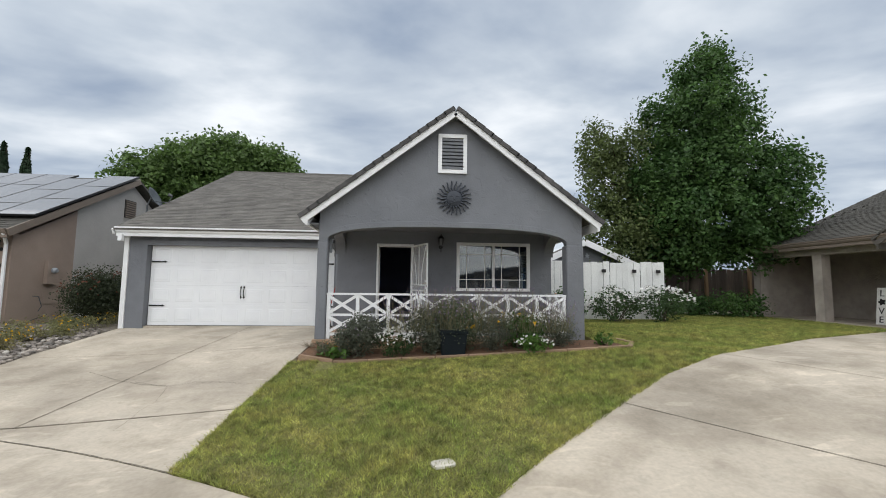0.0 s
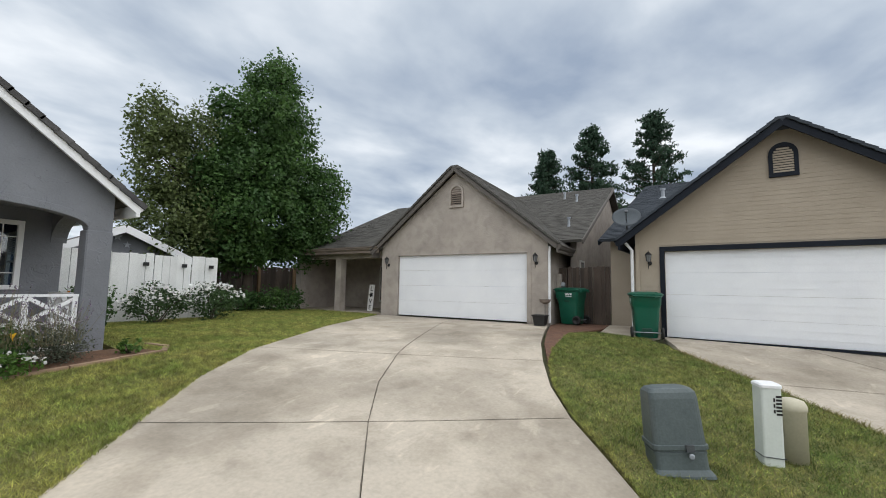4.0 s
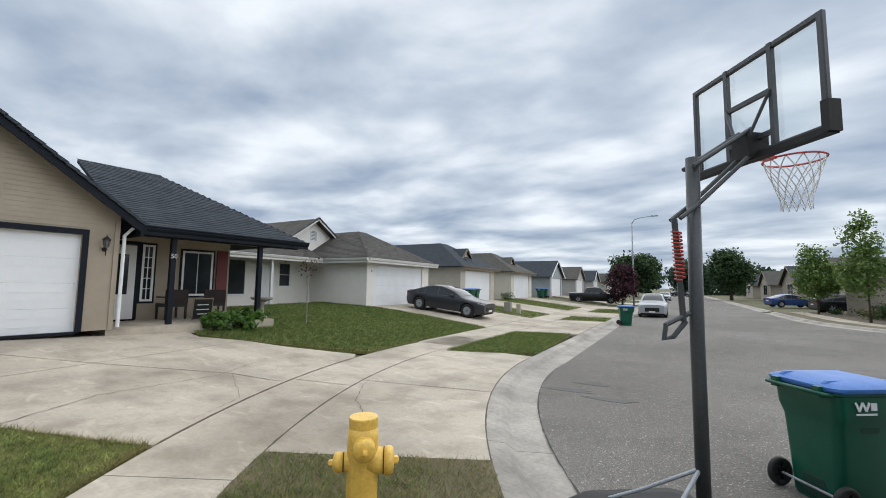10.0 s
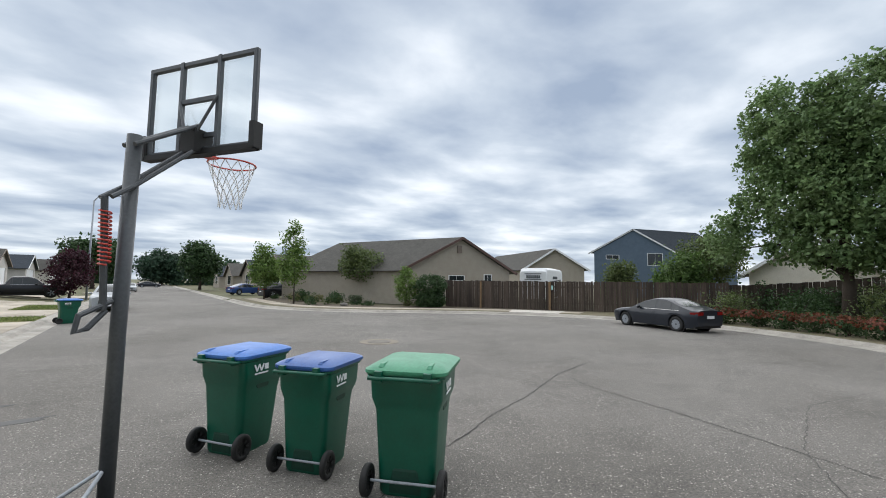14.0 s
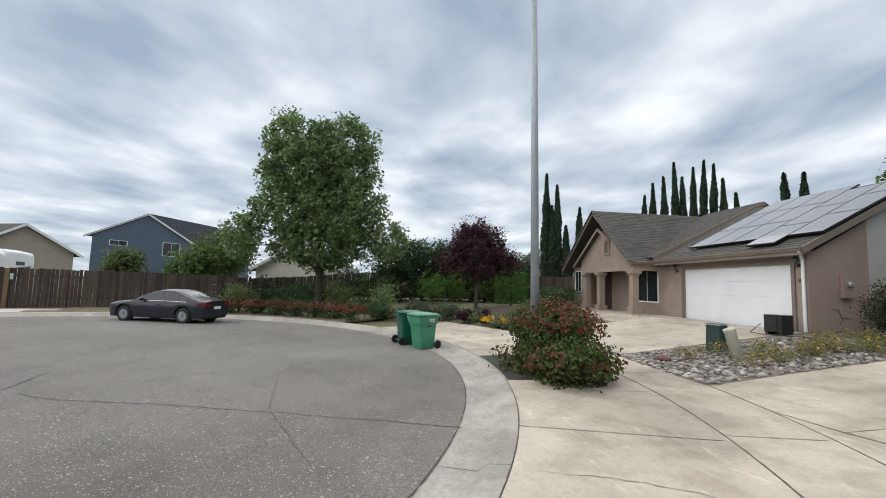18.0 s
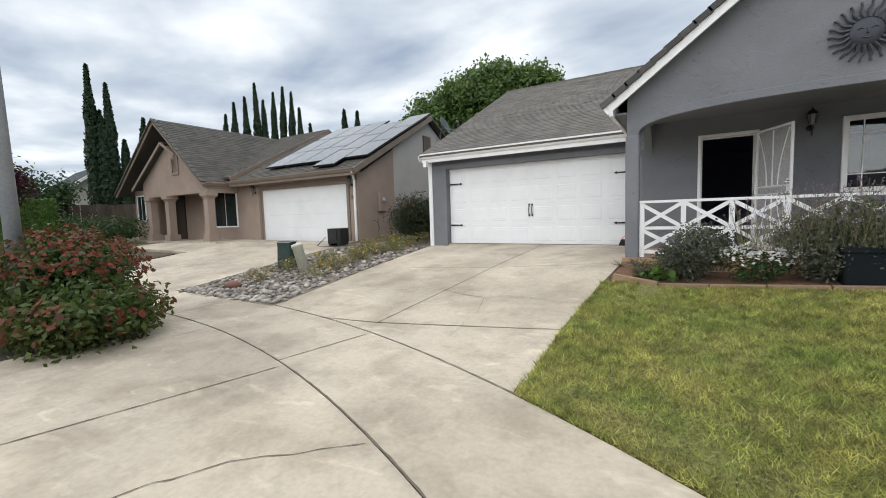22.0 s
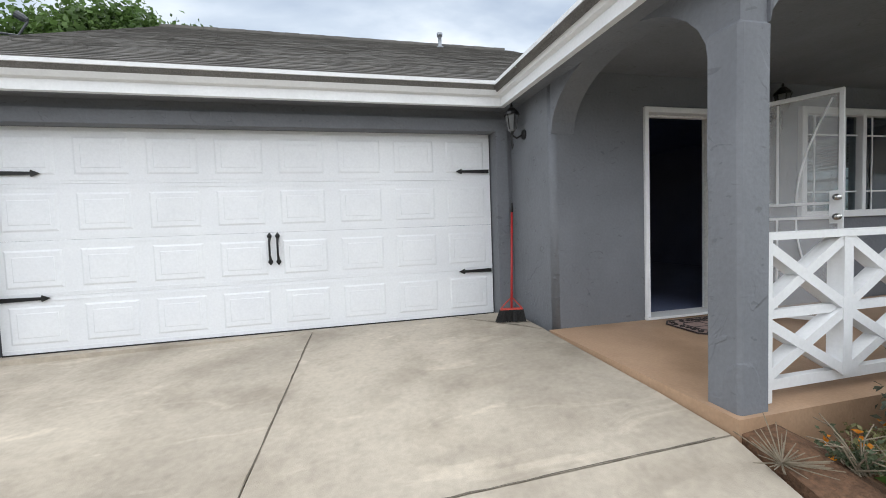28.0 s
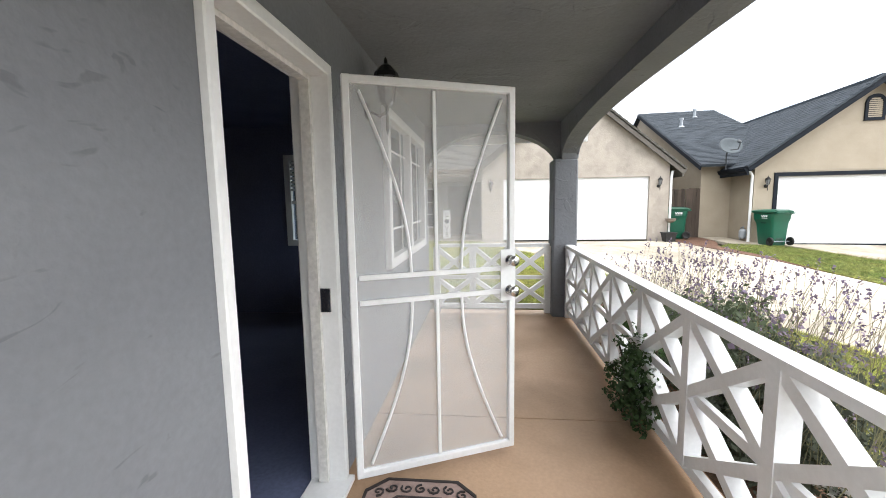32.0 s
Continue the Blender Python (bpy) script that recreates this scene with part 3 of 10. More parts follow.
# inner aprons and outer walk, slab by slab
for a0, a1 in ((-2, 4), (4, 16), (16, 28.75), (40, 51.6), (51.6, 62.2), (62.2, 72.3), (72.3, 81.0), (96.6, 106), (106, 116), (116, 128)):
    slab(sidewalk, band(0.82, 3.33, a0, a1, 6))
slab(sidewalk, band(0.82, 3.33, 81.0, 88.8, 6))
slab(sidewalk, band(0.82, 3.33, 88.8, 96.6, 6))
for a0, a1 in ((-9.3, 4.2), (4.2, 17.7), (17.7, 31.2), (31.2, 45.3), (45.3, 59.4), (59.4, 73.0), (73.0, 86.6), (86.6, 100.0), (100.0, 114.0), (114.0, 129.0)):
    slab(sidewalk, band(3.34, 4.54, a0, a1, 7))
for i in range(22):
    y = -23.4 - i * 1.5
    slab(sidewalk, [(13.2, y), (14.62, y), (14.62, y - 1.5), (13.2, y - 1.5)])

# across the bulb: dry verge, walk and a pale gate apron
verge = tagged(new("dry_verge", cover_mesh("dry_verge", band(0.83, 5.2, 140, 203, 30), 0.0, 0.06, mat("dry_verge_soil", (0.17, 0.14, 0.09), (0.12, 0.115, 0.06), 0.95, bump=0.5, bscale=30, scale=1.2, grain=0.35, gscale=14), 0.9)), "dry brown verge with weeds across the bulb", "verge", kind="structure")
M_BED = mat("planting_soil", (0.125, 0.098, 0.07), (0.085, 0.072, 0.048), 0.95, bump=0.7, bscale=25, scale=1.4, grain=0.4, gscale=11)
last = len(CORNER) - 1
for i in range(0, last, 6):
    j = min(i + 6, last)
    strip_v = cover_mesh("dry_verge", [offset(k, 0.83) for k in range(i, j + 1)] + [offset(k, 1.78) for k in range(j, i - 1, -1)], 0.0, 0.06, verge.data.materials[0], 0.9)
    tagged(new("dry_verge", strip_v), "dry brown verge with weeds across the bulb", "verge", kind="structure")
    bed_v = cover_mesh("corner_bed", [offset(k, 3.02) for k in range(i, j + 1)] + [offset(k, 5.6) for k in range(j, i - 1, -1)], 0.0, 0.06, M_BED, 0.9)
    tagged(new("corner_bed", bed_v), "bark and gravel planting bed behind the far walk", "bed", kind="structure")
for i in range(0, last - 3, 3):
    slab(sidewalk, [offset(k, 1.8) for k in range(i, i + 4)] + [offset(k, 3.0) for k in range(i + 3, i - 1, -1)], dz=0.006)
apron = tagged(new("gate_apron"), "pale concrete apron before the fence gate", "driveway", kind="structure")
slab(apron, [offset(k, 0.83) for k in range(2, 9)] + [offset(k, 3.0) for k in range(8, 1, -1)], mat("pale_apron", (0.62, 0.58, 0.52), (0.54, 0.5, 0.45), 0.85, scale=0.8, bump=0.2, bscale=120), dz=0.012)
# driveways
drive = tagged(new("driveway"), "cracked light concrete driveway of the grey house", "driveway", kind="structure")
JM0, JM1 = (2.26, -6.10), (2.78, -0.1)
arc_at = lambda d, a0, a1, n=6: [ring_point(d, a0 + (a1 - a0) * i / n) for i in range(n + 1)]
JC = between(JM0, JM1, 0.55)
slab(drive, arc_at(4.55, 82.6, 77.2) + [JM0, JC, (-0.50, -2.95)])
slab(drive, [JC, JM1, (-0.62, -0.1), (-0.50, -2.96)])
slab(drive, [JM0, (4.76, -5.82), (4.80, -4.8), (4.88, -4.0), (4.98, -3.4), (5.03, -3.02), JC])
slab(drive, [JC, (5.03, -3.02), (5.02, -1.04), (4.32, -0.1), JM1])
slab(drive, [(5.02, -1.03), (5.03, -0.1), (4.33, -0.1)])
slab(drive, arc_at(4.55, 77.1, 64.6) + [(4.76, -5.84), (2.26, -6.12)])
drive_b = tagged(new("driveway_b"), "wide light concrete driveway of the beige house", "driveway", kind="structure")
LEFT_B = [(7.55, -8.35), (8.34, -7.59), (9.72, -6.46), (10.95, -5.48), (12.46, -4.6), (14.8, -3.62), (18.6, -2.12), (19.66, -1.75)]
RIGHT_B = [(11.0, -11.45), (12.0, -10.8), (12.72, -10.31), (13.7, -9.8), (15.0, -9.3), (16.4, -8.85), (18.0, -8.45), (19.66, -8.1)]
MID_B = [between(p, q, 0.50) for p, q in zip(LEFT_B, RIGHT_B)]
for i, j in ((0, 2), (2, 4), (4, 7)):
    slab(drive_b, LEFT_B[i:j + 1] + MID_B[i:j + 1][::-1])
    slab(drive_b, MID_B[i:j + 1] + RIGHT_B[i:j + 1][::-1])
slab(drive_b, arc_at(4.56, 56.6, 40.2, 8) + [RIGHT_B[0], MID_B[0], LEFT_B[0]])
drive_c = tagged(new("driveway_c"), "cracked concrete driveway of the tan house", "driveway", kind="structure")
MC = [(13.75, -17.38), (14.69, -17.0), (16.45, -15.5), (19.0, -13.7)]
slab(drive_c, arc_at(4.57, 18.3, 28.8) + [(14.0, -13.7), (15.74, -12.6), MC[2], MC[1], MC[0]])
slab(drive_c, [MC[0], MC[1], MC[2], (17.15, -19.0), (16.2, -19.4), (14.62, -20.4)] + arc_at(4.57, 9.4, 18.2))
slab(drive_c, [(15.74, -12.6), (17.2, -11.5), (19.1, -11.1), MC[3], MC[2]])
slab(drive_c, [MC[2], MC[3], (18.95, -16.4), (18.2, -18.15), (17.15, -19.0)])
slab(drive_c, [(17.9, -18.3), (18.6, -16.6), (21.5, -16.6), (21.5, -18.6)])
drive_a = tagged(new("driveway_a"), "light concrete driveway of the pink house", "driveway", kind="structure")
for i in range(3):
    for s0, s1 in ((0, 0.5), (0.5, 1)):
        q = lambda s, t: between(between((-8.9, -6.6), (-3.75, -6.0), s), between((-9.7, 0.42), (-4.2, 0.42), s), t)
        slab(drive_a, [q(s0, i / 3), q(s1, i / 3), q(s1, (i + 1) / 3), q(s0, (i + 1) / 3)])
slab(drive_a, [(-13.2, -2.9), (-9.3, -2.6), (-9.7, 0.4), (-13.2, 0.3)])
ramp = tagged(new("driveway_d"), "sloping concrete driveway of the ivory house", "driveway", kind="structure")
slab(ramp, [(10.84, -29.5), (11.6, -29.3), (13.18, -28.7), (13.18, -36.1), (10.84, -36.9)])
slab(ramp, [(14.66, -29.0), (18.0, -29.2), (21.35, -29.3), (21.35, -35.4), (14.66, -35.6)])
for i in range(1, 5):
    y0 = (-39.8, -50.6, -64.6, -80.0)[i - 1]
    dr = tagged(new("driveway_far"), "plain concrete driveway down the street", "driveway", kind="structure")
    slab(dr, [(14.64, y0), (20.9, y0), (20.9, y0 - 5.2), (14.64, y0 - 5.2)])
    slab(dr, [(10.84, y0 + 0.3), (13.18, y0), (13.18, y0 - 5.2), (10.84, y0 - 5.5)])

# lawns: soil sheets; the blades stand on them
LAWNS = {
    "lawn_grey_house": [ring_point(4.57, 64.7), ring_point(4.57, 62.5), ring_point(4.57, 60), ring_point(4.58, 57.8), (7.05, -8.5), (7.5, -8.4), (8.3, -7.62), (9.68, -6.5), (10.9, -5.52), (12.42, -4.65), (14.78, -3.66), (18.5, -2.16), (19.6, -1.7), (20.0, 2.5), (17.0, 4.6), (11.4, 1.0), (10.9, -3.0), (11.3, -3.95), (4.91, -3.95), (4.83, -4.8), (4.79, -5.8)],
    "lawn_tan_house": [(11.2, -11.35), (12.05, -10.85), (12.76, -10.36), (13.7, -9.87), (14.81, -9.48), (16.06, -9.22), (18.25, -9.0), (18.9, -9.6), (18.5, -10.75), (17.2, -11.45), (15.7, -12.55), (14.0, -13.65), ring_point(4.6, 28.9), ring_point(4.6, 32), ring_point(4.6, 36), ring_point(4.6, 40)],
    "lawn_white_house": [(14.66, -20.9), (16.36, -19.5), (18.3, -18.4), (23.6, -21.0), (24.6, -28.7), (21.2, -28.9), (18.0, -29.1), (14.66, -28.9), (14.66, -24.0)],
    "parkway_lawn": [(10.85, -23.9), (11.6, -23.3), (13.16, -22.6), (13.16, -28.6), (11.1, -29.3)],
    "parkway_lawn_b": [(10.8, -37.0), (13.16, -36.2), (13.16, -39.3), (10.8, -39.8)],
    "lawn_far": [(14.66, -35.8), (20.6, -35.6), (20.6, -39.5), (14.66, -39.6)],
    "parkway_lawn_c": [(10.8, -45.6), (13.16, -45.3), (13.16, -50.2), (10.8, -50.6)],
    "lawn_far_b": [(14.66, -45.2), (20.6, -45.2), (20.6, -50.4), (14.66, -50.4)],
    "hydrant_lawn": band(0.812, 3.325, 28.85, 39.9),
}
for name, poly in LAWNS.items():
    tagged(new(name, cover_mesh(name, poly, 0.005, 0.08, M_LAWN if "hydrant" not in name else mat("dry_strip_soil", (0.15, 0.12, 0.075), (0.095, 0.085, 0.045), 0.95, bump=0.5, bscale=40, scale=2.5, grain=0.3), 0.5)), "mown green lawn" if "hydrant" not in name else "bare dry strip with sparse grass round the hydrant", "lawn", kind="structure")
bed = tagged(new("planting_bed", cover_mesh("planting_bed", [(4.97, -3.82), (11.2, -3.82), (11.2, -3.05), (5.06, -3.02), (5.02, -3.4)], 0.02, 0.1, M_DIRT, 0.3)), "bark-covered planting bed before the porch", "bed", kind="structure")
# the bush's shade, painted as a dark sheet over the paving slabs
bush_bed = tagged(new("bush_bed", cover_mesh("bush_bed", band(0.85, 2.2, 84.0, 96.0, 6), 0.004, 0.06, mat("painted_shade", (0.05, 0.045, 0.04), (0.035, 0.03, 0.028), 0.95, bump=0.5, bscale=40), 0.5)), "dark sheet painted as the bush's shade on the concrete", "bed", kind="structure")
side_bed = tagged(new("side_bed", cover_mesh("side_bed", [(14.9, -9.42), (16.4, -8.92), (18.0, -8.52), (19.68, -8.16), (20.85, -8.2), (20.85, -9.62), (19.75, -9.62), (18.98, -9.3), (18.3, -8.98), (16.06, -9.2)], 0.0, 0.06, mat("red_soil", (0.15, 0.075, 0.045), (0.10, 0.052, 0.034), 0.95, bump=0.6, bscale=40, scale=4, grain=0.3), 0.5)), "bare red-brown soil strip between two driveways", "bed", kind="structure")
side_pad = tagged(new("side_pad"), "concrete pad beside the tan garage", "paving", kind="structure")
slab(side_pad, [(18.95, -9.66), (20.85, -9.64), (20.85, -10.5), (19.45, -10.55), (19.2, -11.05), (18.55, -10.8)], dz=0.01)
mulch = tagged(new("mulch_bed", cover_mesh("mulch_bed", [(-17.2, -6.8), (-12.6, -7.6), (-9.1, -6.7), (-9.5, -3.0), (-13.3, -3.1), (-17.4, -1.3)], 0.0, 0.06, mat("dark_mulch", (0.10, 0.072, 0.05), (0.07, 0.05, 0.036), 0.95, bump=0.7, bscale=30, scale=2.0, grain=0.4, gscale=14), 0.5)), "dark mulch bed beside the pink house driveway", "bed", kind="structure")
rock_bed = tagged(new("rock_bed", cover_mesh("rock_bed", [(-0.27, -5.95), (-3.6, -5.9), (-4.1, -0.6), (-3.9, 0.4), (-0.66, 0.4), (-0.64, -0.2)], 0.0, 0.1, mat("gritty_soil", (0.19, 0.165, 0.13), (0.12, 0.105, 0.085), 0.95, bump=0.7, bscale=60, scale=4, grain=0.4), 0.4)), "soil bed between the driveways", "bed", kind="structure")


def crack(parent, pts, width, seed=1, dz=0.006):
    """A ragged dark crack laid along points on the ground."""
    r = random.Random(seed)
    j = 0.004 if seed > 20 else 0.018
    fine = []
    for p, q in zip(pts, pts[1:]):
        n = max(2, int(math.hypot(q[0] - p[0], q[1] - p[1]) / 0.09))
        for i in range(n):
            x, y = between(p, q, i / n)
            fine.append((x + r.uniform(-j, j), y + r.uniform(-j, j)))
    verts, faces = [], []
    for i, (x, y) in enumerate(fine):
        a, b = fine[max(0, i - 1)], fine[min(len(fine) - 1, i + 1)]
        d = math.hypot(b[0] - a[0], b[1] - a[1]) or 1
        nx, ny = -(b[1] - a[1]) / d, (b[0] - a[0]) / d
        w = width * r.uniform(0.4, 1.3) / 2
        z = ground_z(x, y) + dz
        verts += [(x + nx * w, y + ny * w, z), (x - nx * w, y - ny * w, z)]
        if i:
            k = 2 * i
            faces.append((k - 2, k, k + 1, k - 1))
    return part("crack", mesh_of("crack", verts, faces, M_TAR if parent.name in ("road", "kerb") else M_CRACK), None, parent)


M_CRACK = mat("crack_dirt", (0.11, 0.095, 0.075), (0.15, 0.13, 0.10), 0.95)
M_TAR = mat("road_crack", (0.05, 0.048, 0.045), (0.075, 0.072, 0.068), 0.95)
# dirt-filled joints
crack(sidewalk, arc_at(0.815, 40, 129, 60), 0.016, 25)
crack(sidewalk, arc_at(0.815, -2, 28.8, 20), 0.018, 26)
crack(kerb, arc_at(0.0, -2, 129, 80), 0.022, 27, 0.012)
crack(sidewalk, arc_at(3.335, 40, 92, 30), 0.015, 21)
crack(sidewalk, arc_at(3.335, 3, 28.8, 16), 0.024, 22)
crack(sidewalk, arc_at(4.55, 64.6, 88, 16), 0.013, 23)
crack(sidewalk, arc_at(4.56, 9.5, 28.8, 12), 0.022, 24)
for a0 in (62.2, 72.3, 51.6, 16.0, 106.0):
    crack(sidewalk, [ring_point(0.82, a0), ring_point(3.33, a0)], 0.016, int(a0))
for a0 in (59.4, 73.0, 45.3, 17.7):
    crack(sidewalk, [ring_point(3.34, a0), ring_point(4.54, a0)], 0.014, int(a0) + 100)
crack(drive, [ring_point(4.55, 77.2), JM0, (4.76, -5.83)], 0.013, 31)
crack(drive, [JM0, JM1], 0.011, 32)
crack(drive, [(-0.50, -2.955), JC, (5.03, -3.02)], 0.011, 33)
crack(drive, [(4.32, -0.1), (5.02, -1.035)], 0.009, 39)
crack(drive, [(1.49, -3.92), (2.18, -4.34), (2.8, -4.66), (3.31, -4.76), (3.58, -4.61), (4.07, -4.68), (4.36, -4.81), (4.83, -4.83)], 0.007, 41)
crack(drive, [(3.3, -4.82), (3.49, -5.43), (3.47, -5.74), (3.53, -6.01), (3.55, -6.44)], 0.005, 42)
crack(drive_c, MC, 0.016, 34)
crack(drive_c, [(15.74, -12.6), MC[2], (17.15, -19.0)], 0.014, 35)
crack(drive_b, MID_B, 0.013, 36)
crack(drive_b, [LEFT_B[2], RIGHT_B[2]], 0.012, 37)
crack(drive_b, [LEFT_B[4], RIGHT_B[4]], 0.010, 38)
crack(drive, [(1.35, -4.6), (2.09, -4.42), (2.6, -4.5)], 0.007, 1)
crack(drive, [(2.6, -4.5), (3.28, -4.82), (3.62, -4.65), (4.38, -4.78)], 0.006, 2)
crack(sidewalk, [(4.12, -8.49), (3.6, -8.9), (3.38, -9.13), (3.1, -9.68), (2.9, -10.33)], 0.011, 5)
crack(sidewalk, [(5.9, -9.3), (6.6, -9.9), (7.4, -10.2)], 0.008, 6)
crack(road, [(6.2, -14.9), (4.6, -15.9), (3.57, -16.27), (2.73, -16.68), (1.59, -17.03), (-0.33, -17.87), (-2.2, -18.3)], 0.019, 7)
crack(road, [(-0.2, -17.5), (0.08, -16.76), (0.24, -15.31), (0.64, -13.28), (0.93, -11.9), (1.24, -10.72)], 0.016, 8)
crack(road, [(2.4, -12.6), (0.4, -13.6), (-2.0, -14.1), (-4.4, -13.6)], 0.008, 9)
crack(road, [(-1.5, -24.5), (-3.2, -27.0), (-3.0, -30.0)], 0.012, 10)
crack(drive_c, [(14.04, -13.74), (14.6, -14.89), (14.71, -16.73), (15.21, -17.93)], 0.013, 12)
crack(drive_c, [(12.97, -15.31), (13.4, -16.3), (14.69, -17.0)], 0.008, 13)
crack(drive_c, [(11.3, -16.8), (12.0, -17.4), (12.6, -18.4)], 0.012, 11)
crack(drive_b, [(8.6, -9.1), (9.4, -9.4), (10.1, -10.2)], 0.008, 15)
for i, (x, y, w) in enumerate(((9.25, -20.6, 0.5), (8.4, -20.2, 0.4), (8.9, -21.3, 0.3))):
    stain = cover_mesh("oil_stain", [(x + w * math.cos(k * 0.63) * (1 + 0.4 * math.sin(k * 2.1 + i)), y + 0.3 * w * math.sin(k * 0.63)) for k in range(10)], 0.004, 0.004, mat("oil_stain", (0.06, 0.058, 0.055), (0.10, 0.098, 0.095), 0.7), 0.4)
    part("oil_stain", stain, None, road)

# scalloped edging blocks of the porch bed
edging = tagged(new("bed_edging"), "row of reddish concrete edging blocks", "edging", kind="structure")
block = finish(box(-0.30, 0.30, -0.045, 0.045, -0.06, 0.04), "edging_block", M_BRICKEDGE, bevel=0.012)
for i in range(10):
    x = 5.12 + i * 0.622
    ob = part("edging_block", block, None, edging)
    ob.matrix_local = pose(x + 0.2, -3.88 + 0.012 * math.sin(i * 2.3), ground_z(x + 0.2, -3.88) + 0.0, 0, math.degrees(math.atan2(-(ground_z(x + 0.4, -3.88) - ground_z(x, -3.88)), 0.4)), random.Random(i).uniform(-2, 2))
for x, y, a in ((11.35, -3.7, 60), (11.45, -3.2, 95)):
    ob = part("edging_block", block, None, edging)
    ob.matrix_local = pose(x, y, ground_z(x, y), 0, 0, a)

# ---- the grey house ----
house = root("grey_house", "grey stucco house with white trim, arched porch and garage", "house")
PX0, PX1, PY0, PYB, XW = 5.10, 10.70, -3.0, -1.09, 5.10   # porch sides, front, back wall, side wall
RIDGE_X, EAVE_X = 7.90, 4.80
SLOPE = (4.90 - 2.52) / (RIDGE_X - EAVE_X)

# front gable wall with its wide arch
roofline = lambda x: 2.52 + SLOPE * (x - EAVE_X) if x < RIDGE_X else 2.52 + SLOPE * (2 * RIDGE_X - EAVE_X - x)
outline = [(PX0, -0.35), (5.27, -0.35)] + arc(5.27, 10.36, 2.02, 0.34, 22, 2.6)[::-1] + [(10.36, -0.35), (PX1, -0.35), (PX1, roofline(PX1) - 0.02), (RIDGE_X, 4.86), (PX0, roofline(PX0) - 0.02)]
vent_hole = rect(7.62, 8.10, 3.60, 4.32)
part("gable_wall", sheet(outline, [vent_hole], 0.18, frame_y(PY0)), M_GREY, house, "grey stucco gable wall over a wide arch")
# raised bands round the arch and pillars
ring_in = arc(5.27, 10.36, 2.02, 0.34, 30, 2.6)
part("arch_band", sheet(ring_in + [(u, v + 0.12) for u, v in ring_in[::-1]], [], 0.04, frame_y(PY0 - 0.025)), M_GREY, house, bevel=0.008)
for x0, x1, yb in ((PX0 - 0.02, 5.285, PY0 + 0.19), (10.345, PX1 + 0.015, PY0 + 0.28)):
    bm = box(x0, x1, PY0 - 0.02, yb, -0.33, 2.03)
    bmesh.ops.subdivide_edges(bm, edges=bm.edges[:], cuts=6, use_grid_fill=True)
    for v in bm.verts:
        n = noise.noise(Vector(v.co) * 3.0)
        v.co += Vector((n * 0.008, noise.noise(Vector(v.co) * 3.0 + Vector((5, 5, 5))) * 0.008, 0))
    part("pillar", bm, M_GREY, house, "rough grey stucco pillar", bevel=0.02)
# side walls of the porch with arches
def side_arch(x, name):
    out = [(PY0 + 0.18, 1.80), (PY0 + 0.185, 1.80)] + arc(PY0 + 0.185, -1.10, 1.90, 0.50, 16, 2.0)[::-1] + [(-1.092, 1.90), (-1.092, 2.62), (PY0 + 0.18, 2.62)]
    return sheet(out, [], 0.24, frame_x(x))
part("side_arch", side_arch(PX0, "side_arch"), M_GREY, house)
part("side_arch", side_arch(PX1 - 0.24, "side_arch"), M_GREY, house)
# wall between garage and porch, and the porch's back wall
part("side_wall", sheet(rect(-1.03, 0.0, -0.3, 2.62), [], 0.24, frame_x(XW)), M_GREY, house)
DOOR_H, WIN_H = rect(6.15, 7.04, -0.06, 2.16), rect(8.22, 10.02, 1.06, 2.19)
part("porch_wall", sheet(rect(PX0 + 0.06, PX1 - 0.05, -0.3, 2.66), [DOOR_H, WIN_H], 0.16, frame_y(PYB)), M_GREY, house, "grey stucco porch wall")
bm = bmesh.new()
tube([(XW + 0.0605, PYB + 0.0605, -0.1), (XW + 0.0605, PYB + 0.0605, 2.62)], 0.06, 28, bm)
part("rounded_corner", bm, M_GREY, house, smooth=True)
# garage front wall around the door
part("garage_wall", sheet(rect(-0.58, XW, -0.2, 2.62), [rect(-0.02, 4.90, -0.2, 2.13)], 0.2, frame_y(-0.14)), M_GREY, house)
part("garage_frame", sheet(rect(-0.16, 5.04, -0.2, 2.26), [rect(-0.02, 4.90, -0.2, 2.13)], 0.05, frame_y(-0.185)), M_GREY, house, bevel=0.012)
part("west_wall", box(-0.58, -0.40, 0.06, 9.5, -0.2, 2.62), M_GREY, house)
part("east_wall", sheet(rect(-0.93, 9.5, -0.2, 2.62), [rect(-0.25, 0.72, 1.03, 2.11)], 0.2, frame_x(PX1 - 0.2)), M_GREY, house)
part("back_wall", box(-0.40, PX1 - 0.2, 9.3, 9.5, -0.2, 2.62), M_GREY, house)
part("corner_board", box(-0.62, -0.50, -0.175, -0.14, -0.1, 2.36), M_WHITE, house, "white downspout at the garage corner", bevel=0.01)
# porch floor and ceiling
part("porch_floor", box(PX0 - 0.06, 7.772, -3.05, PYB, -0.32, 0.022), M_PORCH, house, "tan painted concrete porch floor", bevel=0.01)
part("porch_floor", box(7.784, PX1 - 0.02, -3.05, PYB, -0.32, 0.022), M_PORCH, house, "tan painted concrete porch floor", bevel=0.01)
tagged(new("ceiling", finish(box(PX0 + 0.24, PX1 - 0.24, PY0 + 0.18, PYB, 2.50, 2.6), "ceiling", M_GREY)), "grey stucco porch ceiling", "ceiling", kind="structure")

